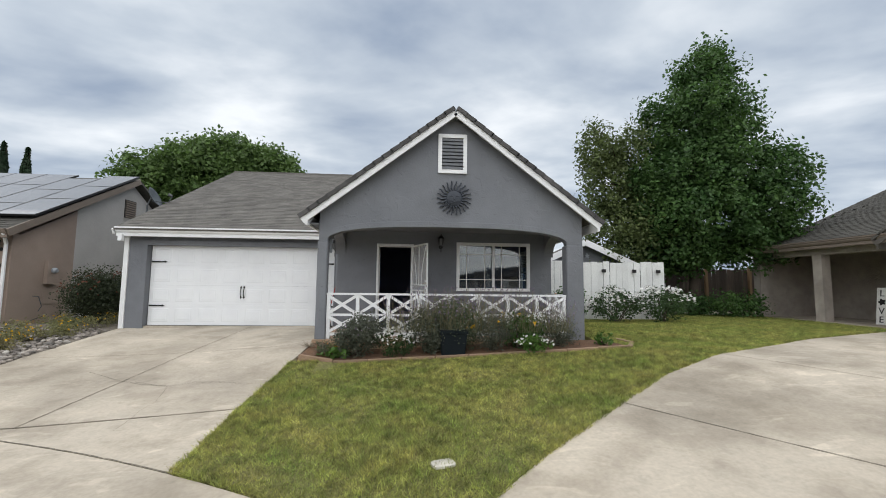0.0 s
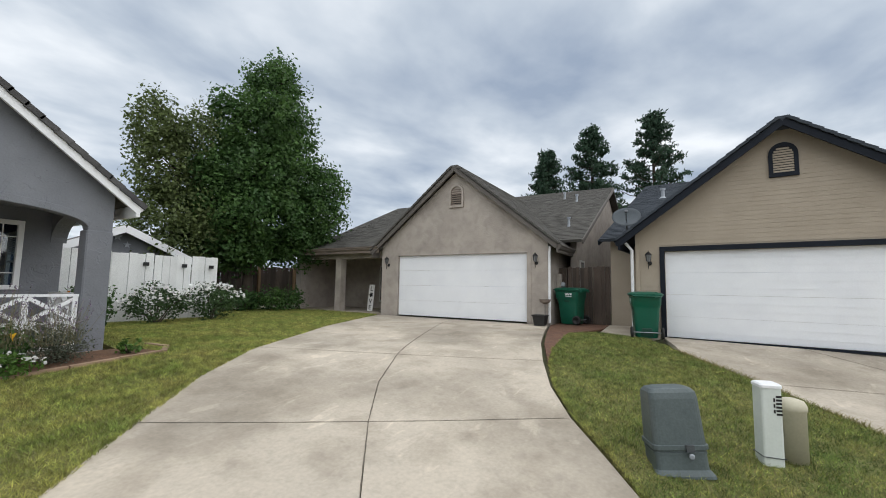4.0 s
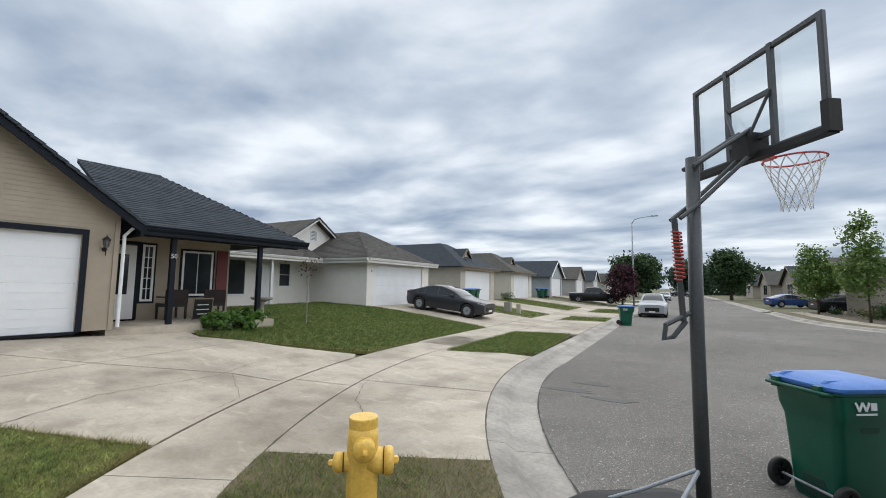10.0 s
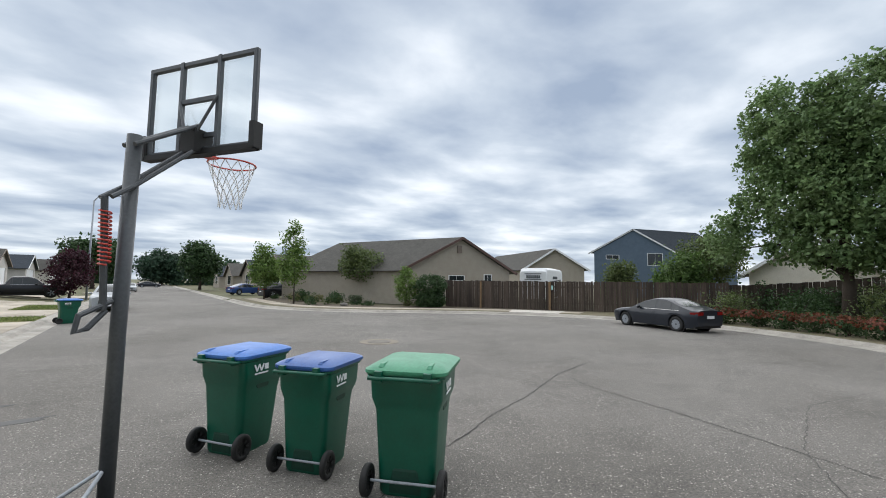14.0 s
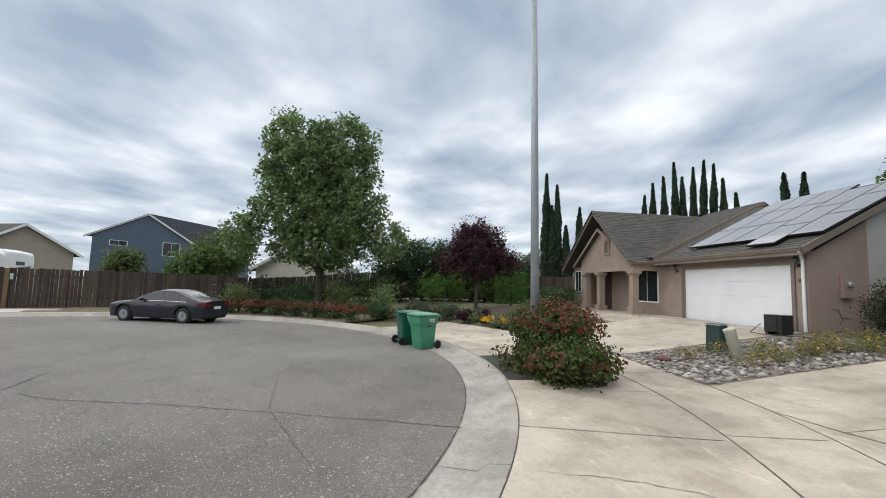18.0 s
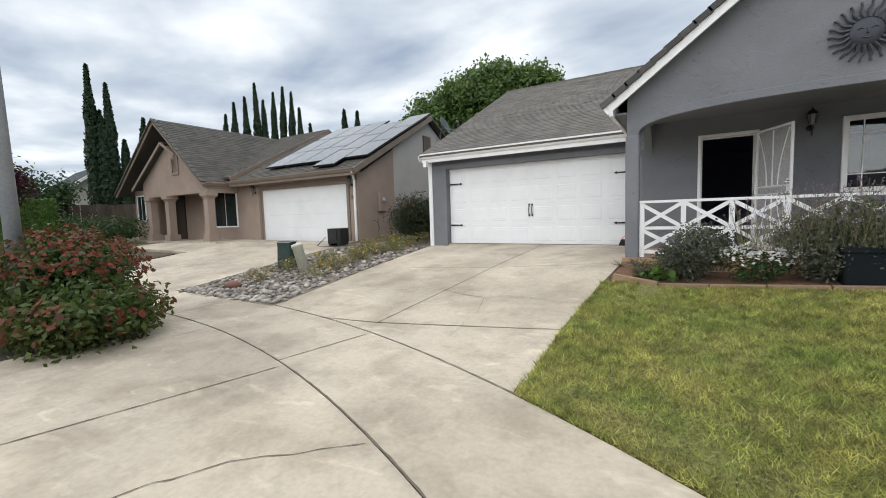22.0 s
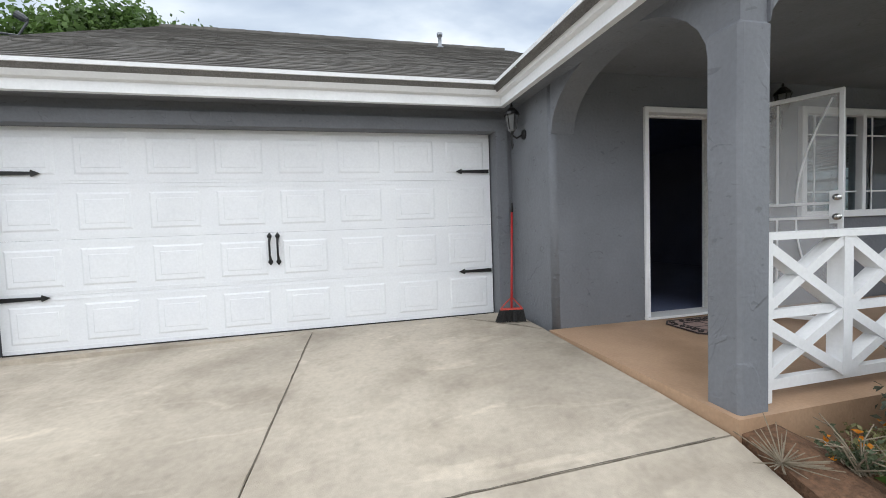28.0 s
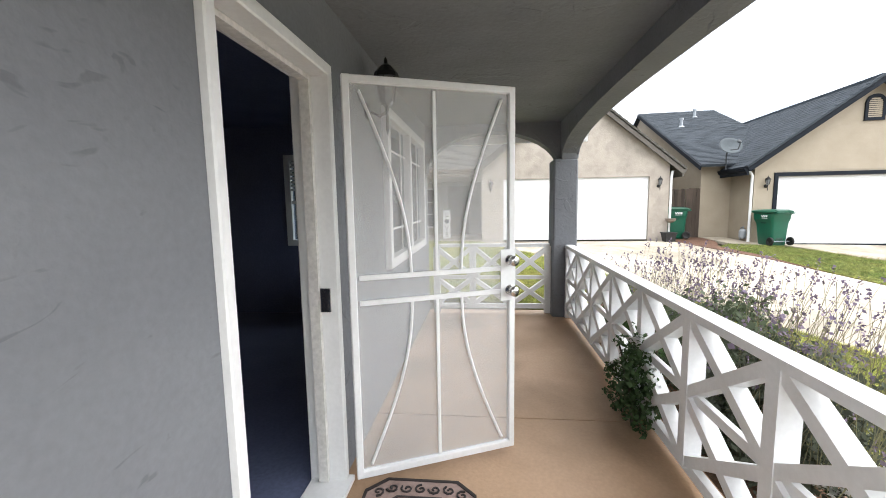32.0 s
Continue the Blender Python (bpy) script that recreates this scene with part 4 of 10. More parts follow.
# roofs
top_y, top_z, eave_y, eave_z = 6.3, 5.9, -0.52, 2.54
run = math.hypot(top_y - eave_y, top_z - eave_z)
roof = part("garage_roof", sheet([(-0.68, 0), (8.0, 0), (8.0, run), (-0.68, run)], [], 0.06, Matrix(((1, 0, 0, 0), (0, (top_y - eave_y) / run, -(top_z - eave_z) / run, eave_y), (0, (top_z - eave_z) / run, (top_y - eave_y) / run, eave_z - 0.06), (0, 0, 0, 1)))), M_SHINGLE, house, "grey asphalt shingle roof over the garage")
part("shingles", shingle_mesh("shingles", (0, eave_y, eave_z + 0.008), (1, 0, 0), (0, top_y - eave_y, top_z - eave_z), [(-0.68, 0), (8.0, 0), (8.0, run), (-0.68, run)], M_SHINGLE), None, roof)
slope_back = bmesh.new()
back = [slope_back.verts.new(p) for p in ((-0.68, top_y, top_z - 0.01), (8.0, top_y, top_z - 0.01), (8.0, 13.1, 2.5), (-0.68, 13.1, 2.5))]
slope_back.faces.new(back)
part("rear_roof", slope_back, M_SHINGLE, house)
part("west_gable", sheet([(-0.1, 2.4), (12.6, 2.4), (top_y, top_z - 0.12)], [], 0.18, frame_x(-0.58)), M_GREY, house)
part("rake_board", beam((-0.70, eave_y, eave_z - 0.10), (-0.70, top_y, top_z - 0.10), 0.04, 0.14), M_WHITE, house)
for i in range(28):
    x = -0.66 + i * 0.3
    part("ridge_tile", box(x, x + 0.31, top_y - 0.13, top_y + 0.13, top_z - 0.06, top_z + 0.012 + 0.006 * (i % 2)), M_SHINGLE, house, bevel=0.01)
M_TILE = mat("dark_edge_tile", (0.085, 0.083, 0.082), (0.06, 0.058, 0.058), 0.9, bump=0.5, bscale=60, rand=0.25)
# porch gable roof: two slopes
run_g = math.hypot(RIDGE_X - EAVE_X, 4.90 - 2.52)
for side in (-1, 1):
    ex, label = (EAVE_X, "west") if side < 0 else (2 * RIDGE_X - EAVE_X, "east")
    d = Vector((RIDGE_X - ex, 0, 4.90 - 2.52)).normalized()
    w = Vector((0, 1, 0)).cross(d) * (1 if side > 0 else -1)
    w = -w if w.z < 0 else w
    m = Matrix(((0, d.x, w.x, ex), (1, 0, 0, 0), (0, d.z, w.z, 2.46), (0, 0, 0, 1)))
    y_end = 6.0 if side > 0 else 4.6
    plate = part("gable_roof", sheet(rect(-3.2, y_end, 0.0, run_g), [], 0.05, m), M_SHINGLE, house, "grey shingle roof over the porch")
    part("shingles", shingle_mesh("shingles", Vector((ex, 0, 2.46)) + w * 0.055, (0, 1, 0), d, [(-3.1, 0), (y_end, 0), (y_end, run_g), (-3.1, run_g)], M_SHINGLE, 0.32, 0.145, 0.012, 3), None, plate)
    # white rake board and the row of edge tiles above it
    y0 = -3.24
    bm = bmesh.new()
    p0, p1 = Vector((ex, y0, 2.41)), Vector((RIDGE_X, y0, 4.79))
    n = d.cross(Vector((0, 1, 0)))
    n = n if n.z > 0 else -n
    beam(p0 - n * 0.0, p1, 0.05, 0.135, bm)
    part("rake_board", bm, M_WHITE, house, "white rake board")
    count = 17
    for i in range(count):
        a, b = i / count, (i + 1.12) / count
        q0, q1 = p0.lerp(p1, a) + n * 0.10, p0.lerp(p1, min(b, 1.01)) + n * 0.085
        part("edge_tile", beam(q0 + Vector((0, 0.05, 0)), q1 + Vector((0, 0.05, 0)), 0.24, 0.085), M_TILE, house, bevel=0.015)
part("gable_soffit", box(RIDGE_X - 0.05, RIDGE_X + 0.05, -3.2, -3.0, 4.70, 4.78), M_GREY, house)
# gutters
def gutter(p0, p1, inward, name="gutter", parent=None, material=None):
    """A moulded gutter on a fascia board."""
    p0, p1, w = Vector(p0), Vector(p1), Vector(inward)
    prof = [(0.02, -0.215), (-0.035, -0.215), (-0.035, -0.125), (-0.07, -0.11), (-0.10, -0.065), (-0.10, -0.03), (-0.13, -0.015), (-0.13, 0.02), (0.02, 0.02)]
    bm = bmesh.new()
    rings = [[bm.verts.new(p + w * a + Vector((0, 0, b))) for a, b in prof] for p in (p0, p1)]
    k = len(prof)
    for i in range(k):
        bm.faces.new((rings[0][i], rings[0][(i + 1) % k], rings[1][(i + 1) % k], rings[1][i]))
    bm.faces.new(rings[0][::-1])
    bm.faces.new(rings[1])
    return part(name, bm, material or M_WHITE, parent or house)
gutter((-0.66, -0.42, 2.545), (4.88, -0.42, 2.545), (0, 1, 0)).location.y = 0
gutter((4.90, -0.40, 2.545), (4.90, -3.26, 2.545), (1, 0, 0))
gutter((10.95, -3.26, 2.53), (10.95, 6.0, 2.53), (-1, 0, 0))
part("soffit", box(-0.66, 4.9, -0.42, -0.14, 2.36, 2.39), M_GREY, house)
part("soffit", box(4.88, 5.1, -3.1, -0.14, 2.36, 2.39), M_GREY, house)
# gable vent
vent = part("gable_vent", sheet(rect(7.55, 8.17, 3.53, 4.39), [rect(7.63, 8.09, 3.61, 4.31)], 0.06, frame_y(-3.05)), M_WHITE, house, "white louvred gable vent")
part("vent_back", box(7.6, 8.12, -2.93, -2.92, 3.58, 4.34), M_BLACK, vent)
for i in range(9):
    z = 3.63 + i * 0.077
    part("slat", box(7.62, 8.10, -3.03, -2.95, z, z + 0.05), M_GREY, vent)
# roof pipe
pipe = part("roof_pipe", lathe([(0.09, 0), (0.09, 0.04), (0.045, 0.07), (0.045, 0.30), (0.07, 0.30), (0.075, 0.38), (0.03, 0.40)], 14, m=Matrix.Translation((5.8, 5.75, 5.60))), M_GALV, house, "galvanised roof vent pipe", smooth=True)

# garage door: four rows of raised panels
door = root("garage_door", "white sectional garage door with raised panels and black strap hinges", "garage door")
ROWS, COLS, W, H = 4, 8, 4.88, 2.13
for r in range(ROWS):
    z0, z1 = r * H / ROWS + 0.001, (r + 1) * H / ROWS - 0.001
    bm = box(0.0, W, -0.0, 0.045, z0, z1)
    cw = W / COLS
    for zj in (z0 + 0.028, z1 - 0.040):
        box(0.0, W, -0.004, 0.0, zj, zj + 0.012, bm)
    for c in range(COLS):
        x0, x1 = c * cw + 0.075, (c + 1) * cw - 0.075
        for inset, y0, y1 in ((0.0, -0.007, 0.01), (0.05, -0.010, 0.01)):
            a, b, e, f = x0 + inset, x1 - inset, z0 + 0.085 + inset, z1 - 0.085 - inset
            vs = [bm.verts.new(p) for p in ((a, 0.0, e), (b, 0.0, e), (b, 0.0, f), (a, 0.0, f), (a + 0.018, y0, e + 0.018), (b - 0.018, y0, e + 0.018), (b - 0.018, y0, f - 0.018), (a + 0.018, y0, f - 0.018))]
            for q in ((0, 1, 5, 4), (1, 2, 6, 5), (2, 3, 7, 6), (3, 0, 4, 7), (4, 5, 6, 7)):
                bm.faces.new([vs[i] for i in q])
    part("door_section", bm, M_DOORW, door)
part("weather_strip", box(0.0, W, -0.008, 0.05, -0.016, 0.001), M_RUBBER, door)
part("garage_sill", box(-0.02, 4.90, -0.135, 0.3, -0.2, -0.012), M_CONC, house)


def strap(x, z, way):
    pts = [(0, -0.022), (0.33, -0.014), (0.335, -0.032), (0.405, 0), (0.335, 0.032), (0.33, 0.014), (0, 0.022)]
    return sheet([(x + way * u, z + v) for u, v in pts], [], 0.012, frame_y(-0.026))


for x, way in ((0.02, 1), (W - 0.02, -1)):
    for z in (0.52, 1.695):
        part("strap_hinge", strap(x, z, way), M_BLACK, door, "black strap hinge")
for x in (W / 2 - 0.05, W / 2 + 0.03):
    bm = tube([(x, -0.03, 0.78), (x, -0.06, 0.83), (x, -0.06, 0.95), (x, -0.03, 1.0)], [0.014, 0.011, 0.011, 0.014], 8)
    for z, s in ((0.76, -1), (1.02, 1)):
        lathe([(0.001, -0.045), (0.026, -0.01), (0.02, 0.01), (0.001, 0.03)], 4, bm, Matrix.Translation((x, -0.025, z)) @ Matrix.Diagonal((1, 0.5, s * -1, 1)))
    part("door_pull", bm, M_BLACK, door, "black door pull")

# front entrance: frame, dark room behind, screen door
entry = root("door_1", "white-framed front doorway standing open", "door frame", kind="structure")
part("door_frame", sheet(rect(6.125, 7.06, -0.02, 2.185), [rect(6.175, 7.015, 0.0, 2.13)], 0.20, frame_y(PYB - 0.03)), M_WHITE, entry, bevel=0.006)
part("door_stop", sheet([(6.178, 0.056), (6.20, 0.056), (6.20, 2.105), (6.985, 2.105), (6.985, 0.056), (7.012, 0.056), (7.012, 2.127), (6.178, 2.127)], [], 0.05, frame_y(PYB + 0.06)), M_TRIMW, entry)
part("threshold", box(6.12, 7.06, PYB - 0.06, PYB + 0.16, 0.03, 0.055), M_WHITE, entry, "white threshold", bevel=0.004)
part("strike_plate", box(6.98, 6.99, PYB + 0.0, PYB + 0.05, 0.98, 1.10), M_CHROME, entry)

room = root("entry_room", "dim entry room seen through the door", "room", kind="structure")
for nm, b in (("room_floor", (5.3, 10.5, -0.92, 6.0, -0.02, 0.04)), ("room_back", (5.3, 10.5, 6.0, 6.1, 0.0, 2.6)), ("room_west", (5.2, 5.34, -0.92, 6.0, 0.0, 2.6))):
    part(nm, box(*b), M_SHADEIN, room)
tagged(new("ceiling", finish(box(5.2, 10.6, -0.92, 6.1, 2.55, 2.62), "ceiling", M_SHADEIN)), "dim room ceiling", "ceiling", kind="structure")
part("room_east", sheet(rect(-0.92, 6.0, 0.0, 2.6), [rect(-0.25, 0.72, 1.03, 2.11)], 0.1, frame_x(10.36)), M_SHADEIN, room)
win_in = root("window_2", "white side window with half-drawn blinds", "window", kind="structure")
part("window_frame", sheet(rect(-0.32, 0.78, 0.97, 2.17), [rect(-0.24, 0.70, 1.05, 2.09), ], 0.06, frame_x(10.32)), M_WHITE, win_in)
for i in range(8):
    part("blind_slat", box(10.335, 10.35, -0.24, 0.70, 1.70 + i * 0.05, 1.73 + i * 0.05), M_WHITE, win_in)
part("sash_bar", box(10.33, 10.36, -0.24, 0.70, 1.53, 1.57), M_WHITE, win_in)
pane = part("pane", box(10.40, 10.405, -0.25, 0.72, 1.03, 2.11), M_GLASS, win_in)
pane.visible_shadow = False

screen = root("screen_door", "open white metal security screen door", "screen door", pose(7.01, PYB - 0.09, 0.07, 0, 0, -66))
SW, SH = 0.92, 2.06
part("screen_frame", sheet(rect(0, SW, 0, SH), [rect(0.036, SW - 0.036, 0.04, SH - 0.036)], 0.035, frame_y(-0.0175)), M_WHITE, screen, bevel=0.004)
part("mesh_panel", box(0.03, SW - 0.03, 0.004, 0.006, 0.03, SH - 0.03), veil("screen_mesh", (0.84, 0.85, 0.86), 0.24), screen, "white perforated mesh panel")
for z in (0.93, 1.06):
    part("cross_bar", box(0.05, SW - 0.05, -0.012, 0.0, z, z + 0.025), M_WHITE, screen)
part("middle_bar", box(SW / 2 - 0.008, SW / 2 + 0.008, -0.012, 0.0, 0.05, 0.93), M_WHITE, screen)
part("middle_bar", box(SW / 2 - 0.008, SW / 2 + 0.008, -0.012, 0.0, 1.085, SH - 0.05), M_WHITE, screen)
for sx in (-1, 1):
    for z0, z1, b in ((0.07, 0.93, 1), (1.085, SH - 0.07, -1)):
        pts = []
        for i in range(11):
            t = i / 10
            z = z0 + (z1 - z0) * t
            k = t if b > 0 else 1 - t
            pts.append((SW / 2 + sx * (0.38 - 0.24 * math.sin(k * math.pi / 2)), -0.006, z))
        part("curved_bar", tube(pts, 0.008, 6), M_WHITE, screen)
for z in (0.95, 1.12):
    part("knob" if z < 1 else "deadbolt", lathe([(0.03, 0), (0.03, 0.01), (0.014, 0.015), (0.014, 0.035), (0.03, 0.045), (0.028, 0.065), (0.005, 0.07)], 14, m=Matrix.Translation((SW - 0.035, -0.018, z)) @ Matrix.Rotation(radians(90), 4, "X")), M_CHROME, screen, "chrome knob" if z < 1 else "chrome deadbolt", smooth=True)
part("lock_plate", box(SW - 0.09, SW + 0.0, -0.022, -0.0176, 0.89, 1.18), M_WHITE, screen)

# front window
win = root("window_1", "white sliding front window with gridded panes", "window", kind="structure")
part("window_frame", sheet(rect(8.16, 10.08, 1.0, 2.25), [rect(8.24, 9.09, 1.08, 2.17), rect(9.15, 10.0, 1.08, 2.17)], 0.10, frame_y(PYB - 0.05)), M_WHITE, win, bevel=0.006)
for x0, x1 in ((8.24, 9.09), (9.15, 10.0)):
    p = part("pane", box(x0, x1, PYB + 0.02, PYB + 0.025, 1.08, 2.17), M_GLASS, win)
    p.visible_shadow = False
    for i in (1, 2):
        x = x0 + (x1 - x0) * (0.22 if i == 1 else 0.78)
        part("muntin", box(x - 0.008, x + 0.008, PYB + 0.008, PYB + 0.018, 1.08, 2.17), M_WHITE, win)
        z = 1.08 + 1.09 * (0.2 if i == 1 else 0.8)
        part("muntin", box(x0, x1, PYB + 0.006, PYB + 0.016, z - 0.008, z + 0.008), M_WHITE, win)
    

# porch rails: framed crosses
def rail_run(name, p0, p1, bays, lift=0.12, top=0.96):
    p0, p1 = Vector(p0), Vector(p1)
    d = (p1 - p0)
    rail = root(name, "white wooden porch railing with crossed braces", "railing")
    at = lambda t, z: (p0.x + d.x * t, p0.y + d.y * t, z)
    part("top_rail", beam(at(0, top - 0.02), at(1, top - 0.02), 0.10, 0.04), M_WHITE, rail, bevel=0.006)
    mid_z = (lift + top) / 2
    part("bottom_rail", beam(at(0, lift), at(1, lift), 0.045, 0.06), M_WHITE, rail)
    part("middle_rail", beam(at(0, mid_z - 0.03), at(1, mid_z - 0.03), 0.03, 0.05), M_WHITE, rail)
    for i in range(bays + 1):
        t = min(max(i / bays, 0.008), 0.992)
        part("post", beam(at(t, 0.03 if i in (0, bays) else lift), at(t, top - 0.04), 0.088, 0.07), M_WHITE, rail)
    for i in range(bays):
        a, b = i / bays, (i + 1) / bays
        for z0, z1 in ((lift + 0.03, mid_z - 0.05), (mid_z - 0.01, top - 0.05)):
            part("brace", beam(at(a + 0.03 / bays, z0), at(b - 0.03 / bays, z1), 0.076, 0.056), M_WHITE, rail)
            part("brace", beam(at(a + 0.03 / bays, z1), at(b - 0.03 / bays, z0), 0.082, 0.056), M_WHITE, rail)

    return rail
rail_run("porch_railing", (5.29, -2.92, 0), (10.34, -2.92, 0), 8)
rail_run("porch_railing", (10.52, -2.70, 0), (10.52, -1.2, 0), 3)

# ---- neighbouring houses ----
def flat_panel(m, u0, u1, v0, v1, w0, w1):
    return box(u0, u1, v0, v1, w0, w1, None, m)


def window_on(parent, m, u0, u1, v0, v1, trim, grid=(2, 2), shutter=None):
    w = part("window", sheet(rect(u0 - 0.06, u1 + 0.06, v0 - 0.06, v1 + 0.06), [rect(u0, u1, v0, v1)], 0.07, m @ Matrix.Translation((0, 0, -0.04))), trim, parent)
    part("pane", flat_panel(m, u0, u1, v0, v1, -0.012, -0.006), M_WINDARK, w)
    for i in range(1, grid[0]):
        u = u0 + (u1 - u0) * i / grid[0]
        part("muntin", box(u - 0.012, u + 0.012, v0, v1, -0.024, -0.014, None, m), trim, w)
    for i in range(1, grid[1]):
        v = v0 + (v1 - v0) * i / grid[1]
        part("muntin", box(u0, u1, v - 0.010, v + 0.010, -0.026, -0.013, None, m), trim, w)
    return w


M_WINDARK = mat("dark_window_glass", (0.018, 0.023, 0.027), (0.028, 0.034, 0.038), 0.07, spec=0.5, scale=1.2)


def garage_door_on(name, m, u0, u1, v0, v1, label, rows=4):
    ob = root(name, label, "garage door")
    h = (v1 - v0) / rows
    for r in range(rows):
        bm = box(u0, u1, v0 + r * h + 0.002, v0 + (r + 1) * h - 0.002, 0.0, 0.05, None, m)
        for k in (0.33, 0.66):
            box(u0, u1, v0 + (r + k) * h - 0.008, v0 + (r + k) * h + 0.008, -0.006, 0.0, bm, m)
        part("door_section", bm, M_DOORW, ob)
    return ob


def lap_siding(parent, m, poly, holes, material, course=0.16):
    """Boards one above the other inside a polygon (u, v), cut round rectangular holes."""
    def spans(v):
        xs = []
        for (x0, y0), (x1, y1) in zip(poly, poly[1:] + poly[:1]):
            if (y0 <= v) != (y1 <= v):
                xs.append(x0 + (x1 - x0) * (v - y0) / (y1 - y0))
        if len(xs) < 2:
            return []
        out = [(min(xs), max(xs))]
        for (a, b, c, d) in holes:
            if c < v < d:
                nxt = []
                for s, e in out:
                    if b <= s or a >= e:
                        nxt.append((s, e))
                    else:
                        if a > s:
                            nxt.append((s, a))
                        if b < e:
                            nxt.append((b, e))
                out = nxt
        return out
    v, top = min(p[1] for p in poly), max(p[1] for p in poly)
    while v < top - 0.02:
        for s, e in spans(v + course / 2):
            bm = bmesh.new()
            vs = [bm.verts.new(m @ Vector(p)) for p in ((s, v, -0.010), (e, v, -0.010), (e, v + course + 0.01, -0.004), (s, v + course + 0.01, -0.004), (s, v, 0.0), (e, v, 0.0))]
            bm.faces.new(vs[:4])
            bm.faces.new((vs[4], vs[5], vs[1], vs[0]))
            part("siding_board", bm, material, parent)
        v += course


def gable_roof(parent, m, u0, u1, ridge_u, eave_v, ridge_v, w0, w1, material, trim, label, over=0.3, tab=0.35, course=0.16, detail=True, rake=0.2):
    """A gabled roof whose ridge runs along w. Each side reaches its eave at eave_v."""
    for side, eu in ((-1, u0), (1, u1)):
        run = math.hypot(ridge_u - eu, ridge_v - eave_v)
        d = Vector((ridge_u - eu, ridge_v - eave_v, 0)).normalized()
        n = Vector((-d.y, d.x, 0)) if d.x > 0 else Vector((d.y, -d.x, 0))
        mm = m @ Matrix(((0, d.x, n.x, eu), (0, d.y, n.y, eave_v), (1, 0, 0, 0), (0, 0, 0, 1)))
        plate = part("roof", sheet(rect(w0, w1, 0, run), [], 0.06, mm), material, parent, label)
        if detail:
            o = m @ (Vector((eu, eave_v, 0)) + n * 0.065)
            al, up = m.to_3x3() @ Vector((0, 0, 1)), m.to_3x3() @ d
            part("shingles", shingle_mesh("shingles", o, al, up, [(w0, 0), (w1, 0), (w1, run), (w0, run)], material, tab, course), None, plate)
        p0, p1 = m @ Vector((eu, eave_v - 0.05, w0 - 0.02)), m @ Vector((ridge_u, ridge_v - 0.05, w0 - 0.02))
        part("rake_board", beam(p0, p1, 0.05, rake), trim, parent)
        nn = m.to_3x3() @ n
        for i in range(18):
            a, b = i / 18, (i + 1.1) / 18
            part("edge_tile", beam(p0.lerp(p1, a) + nn * 0.13, p0.lerp(p1, min(b, 1.0)) + nn * 0.11, 0.14, 0.06), material, parent)
        ga, gb = m @ Vector((eu, eave_v - 0.0, w0)), m @ Vector((eu, eave_v, w1))
        gutter(ga, gb, m.to_3x3() @ Vector((1 if eu < ridge_u else -1, 0, 0)), "gutter", parent, trim)


    part("ridge_cap", box(ridge_u - 0.13, ridge_u + 0.13, ridge_v - 0.13, ridge_v + 0.075, w0 - 0.035, w1, None, m), material, parent, bevel=0.03)


def slope(parent, corners, material, label="", name="roof", shingles=True, seed=1):
    """One roof plane from four (or three) corners, eave first; with shingles."""
    c = [Vector(p) for p in corners]
    bm = bmesh.new()
    n = (c[1] - c[0]).cross(c[2] - c[0]).normalized()
    n = -n if n.z < 0 else n
    top = [bm.verts.new(p) for p in c]
    low = [bm.verts.new(p - n * 0.08) for p in c]
    bm.faces.new(top)
    bm.faces.new(low[::-1])
    k = len(c)
    for i in range(k):
        bm.faces.new((top[i], top[(i + 1) % k], low[(i + 1) % k], low[i]))
    ob = part(name, bm, material, parent, label)
    if shingles:
        a = (c[1] - c[0]).normalized()
        u = n.cross(a)
        u = -u if u.z < 0 else u
        poly = [((p - c[0]).dot(a), (p - c[0]).dot(u)) for p in c]
        part("shingles", shingle_mesh("shingles", c[0] + n * 0.006, a, u, poly, material, 0.36, 0.16, 0.012, seed), None, ob)
    return ob


def wall_lamp(name, at, out, label="black wall lantern"):
    """A small lantern on a wall; out points away from the wall."""
    lamp = root(name, label, "wall lamp", at @ Matrix.Identity(4))
    q = Vector(out).to_track_quat("Y", "Z").to_matrix().to_4x4()
    lamp.matrix_world = at @ q
    part("back_plate", lathe([(0.055, 0), (0.05, 0.02), (0.02, 0.03)], 14, m=Matrix.Rotation(radians(-90), 4, "X")), M_BLACK, lamp, smooth=True)
    part("arm", tube([(0, 0.02, 0), (0, 0.09, -0.04), (0, 0.14, -0.01), (0, 0.14, 0.03)], 0.01, 8), M_BLACK, lamp)
    body = lathe([(0.03, 0.03), (0.045, 0.05), (0.07, 0.2)], 6, m=Matrix.Translation((0, 0.14, 0)))
    part("lantern_glass", body, MATS["lantern_glass"], lamp)
    part("lantern_cap", lathe([(0.085, 0.2), (0.075, 0.23), (0.04, 0.27), (0.012, 0.29), (0.012, 0.31), (0.002, 0.33)], 12, m=Matrix.Translation((0, 0.14, 0))), M_BLACK, lamp)
    for k in range(6):
        a = k * math.tau / 6
        part("lantern_bar", beam((0.046 * math.cos(a), 0.14 + 0.046 * math.sin(a), 0.05), (0.071 * math.cos(a), 0.14 + 0.071 * math.sin(a), 0.2), 0.008, 0.008), M_BLACK, lamp)
    part("finial", lathe([(0.002, -0.16), (0.012, -0.12), (0.008, -0.02), (0.02, 0.03)], 8, m=Matrix.Translation((0, 0.14, 0))), M_BLACK, lamp)
    return lamp


mat("lantern_glass", (0.17, 0.175, 0.18), (0.13, 0.135, 0.14), 0.15)

M_TRIMB = mat("grey_brown_trim", (0.125, 0.112, 0.098), (0.10, 0.09, 0.08), 0.7)
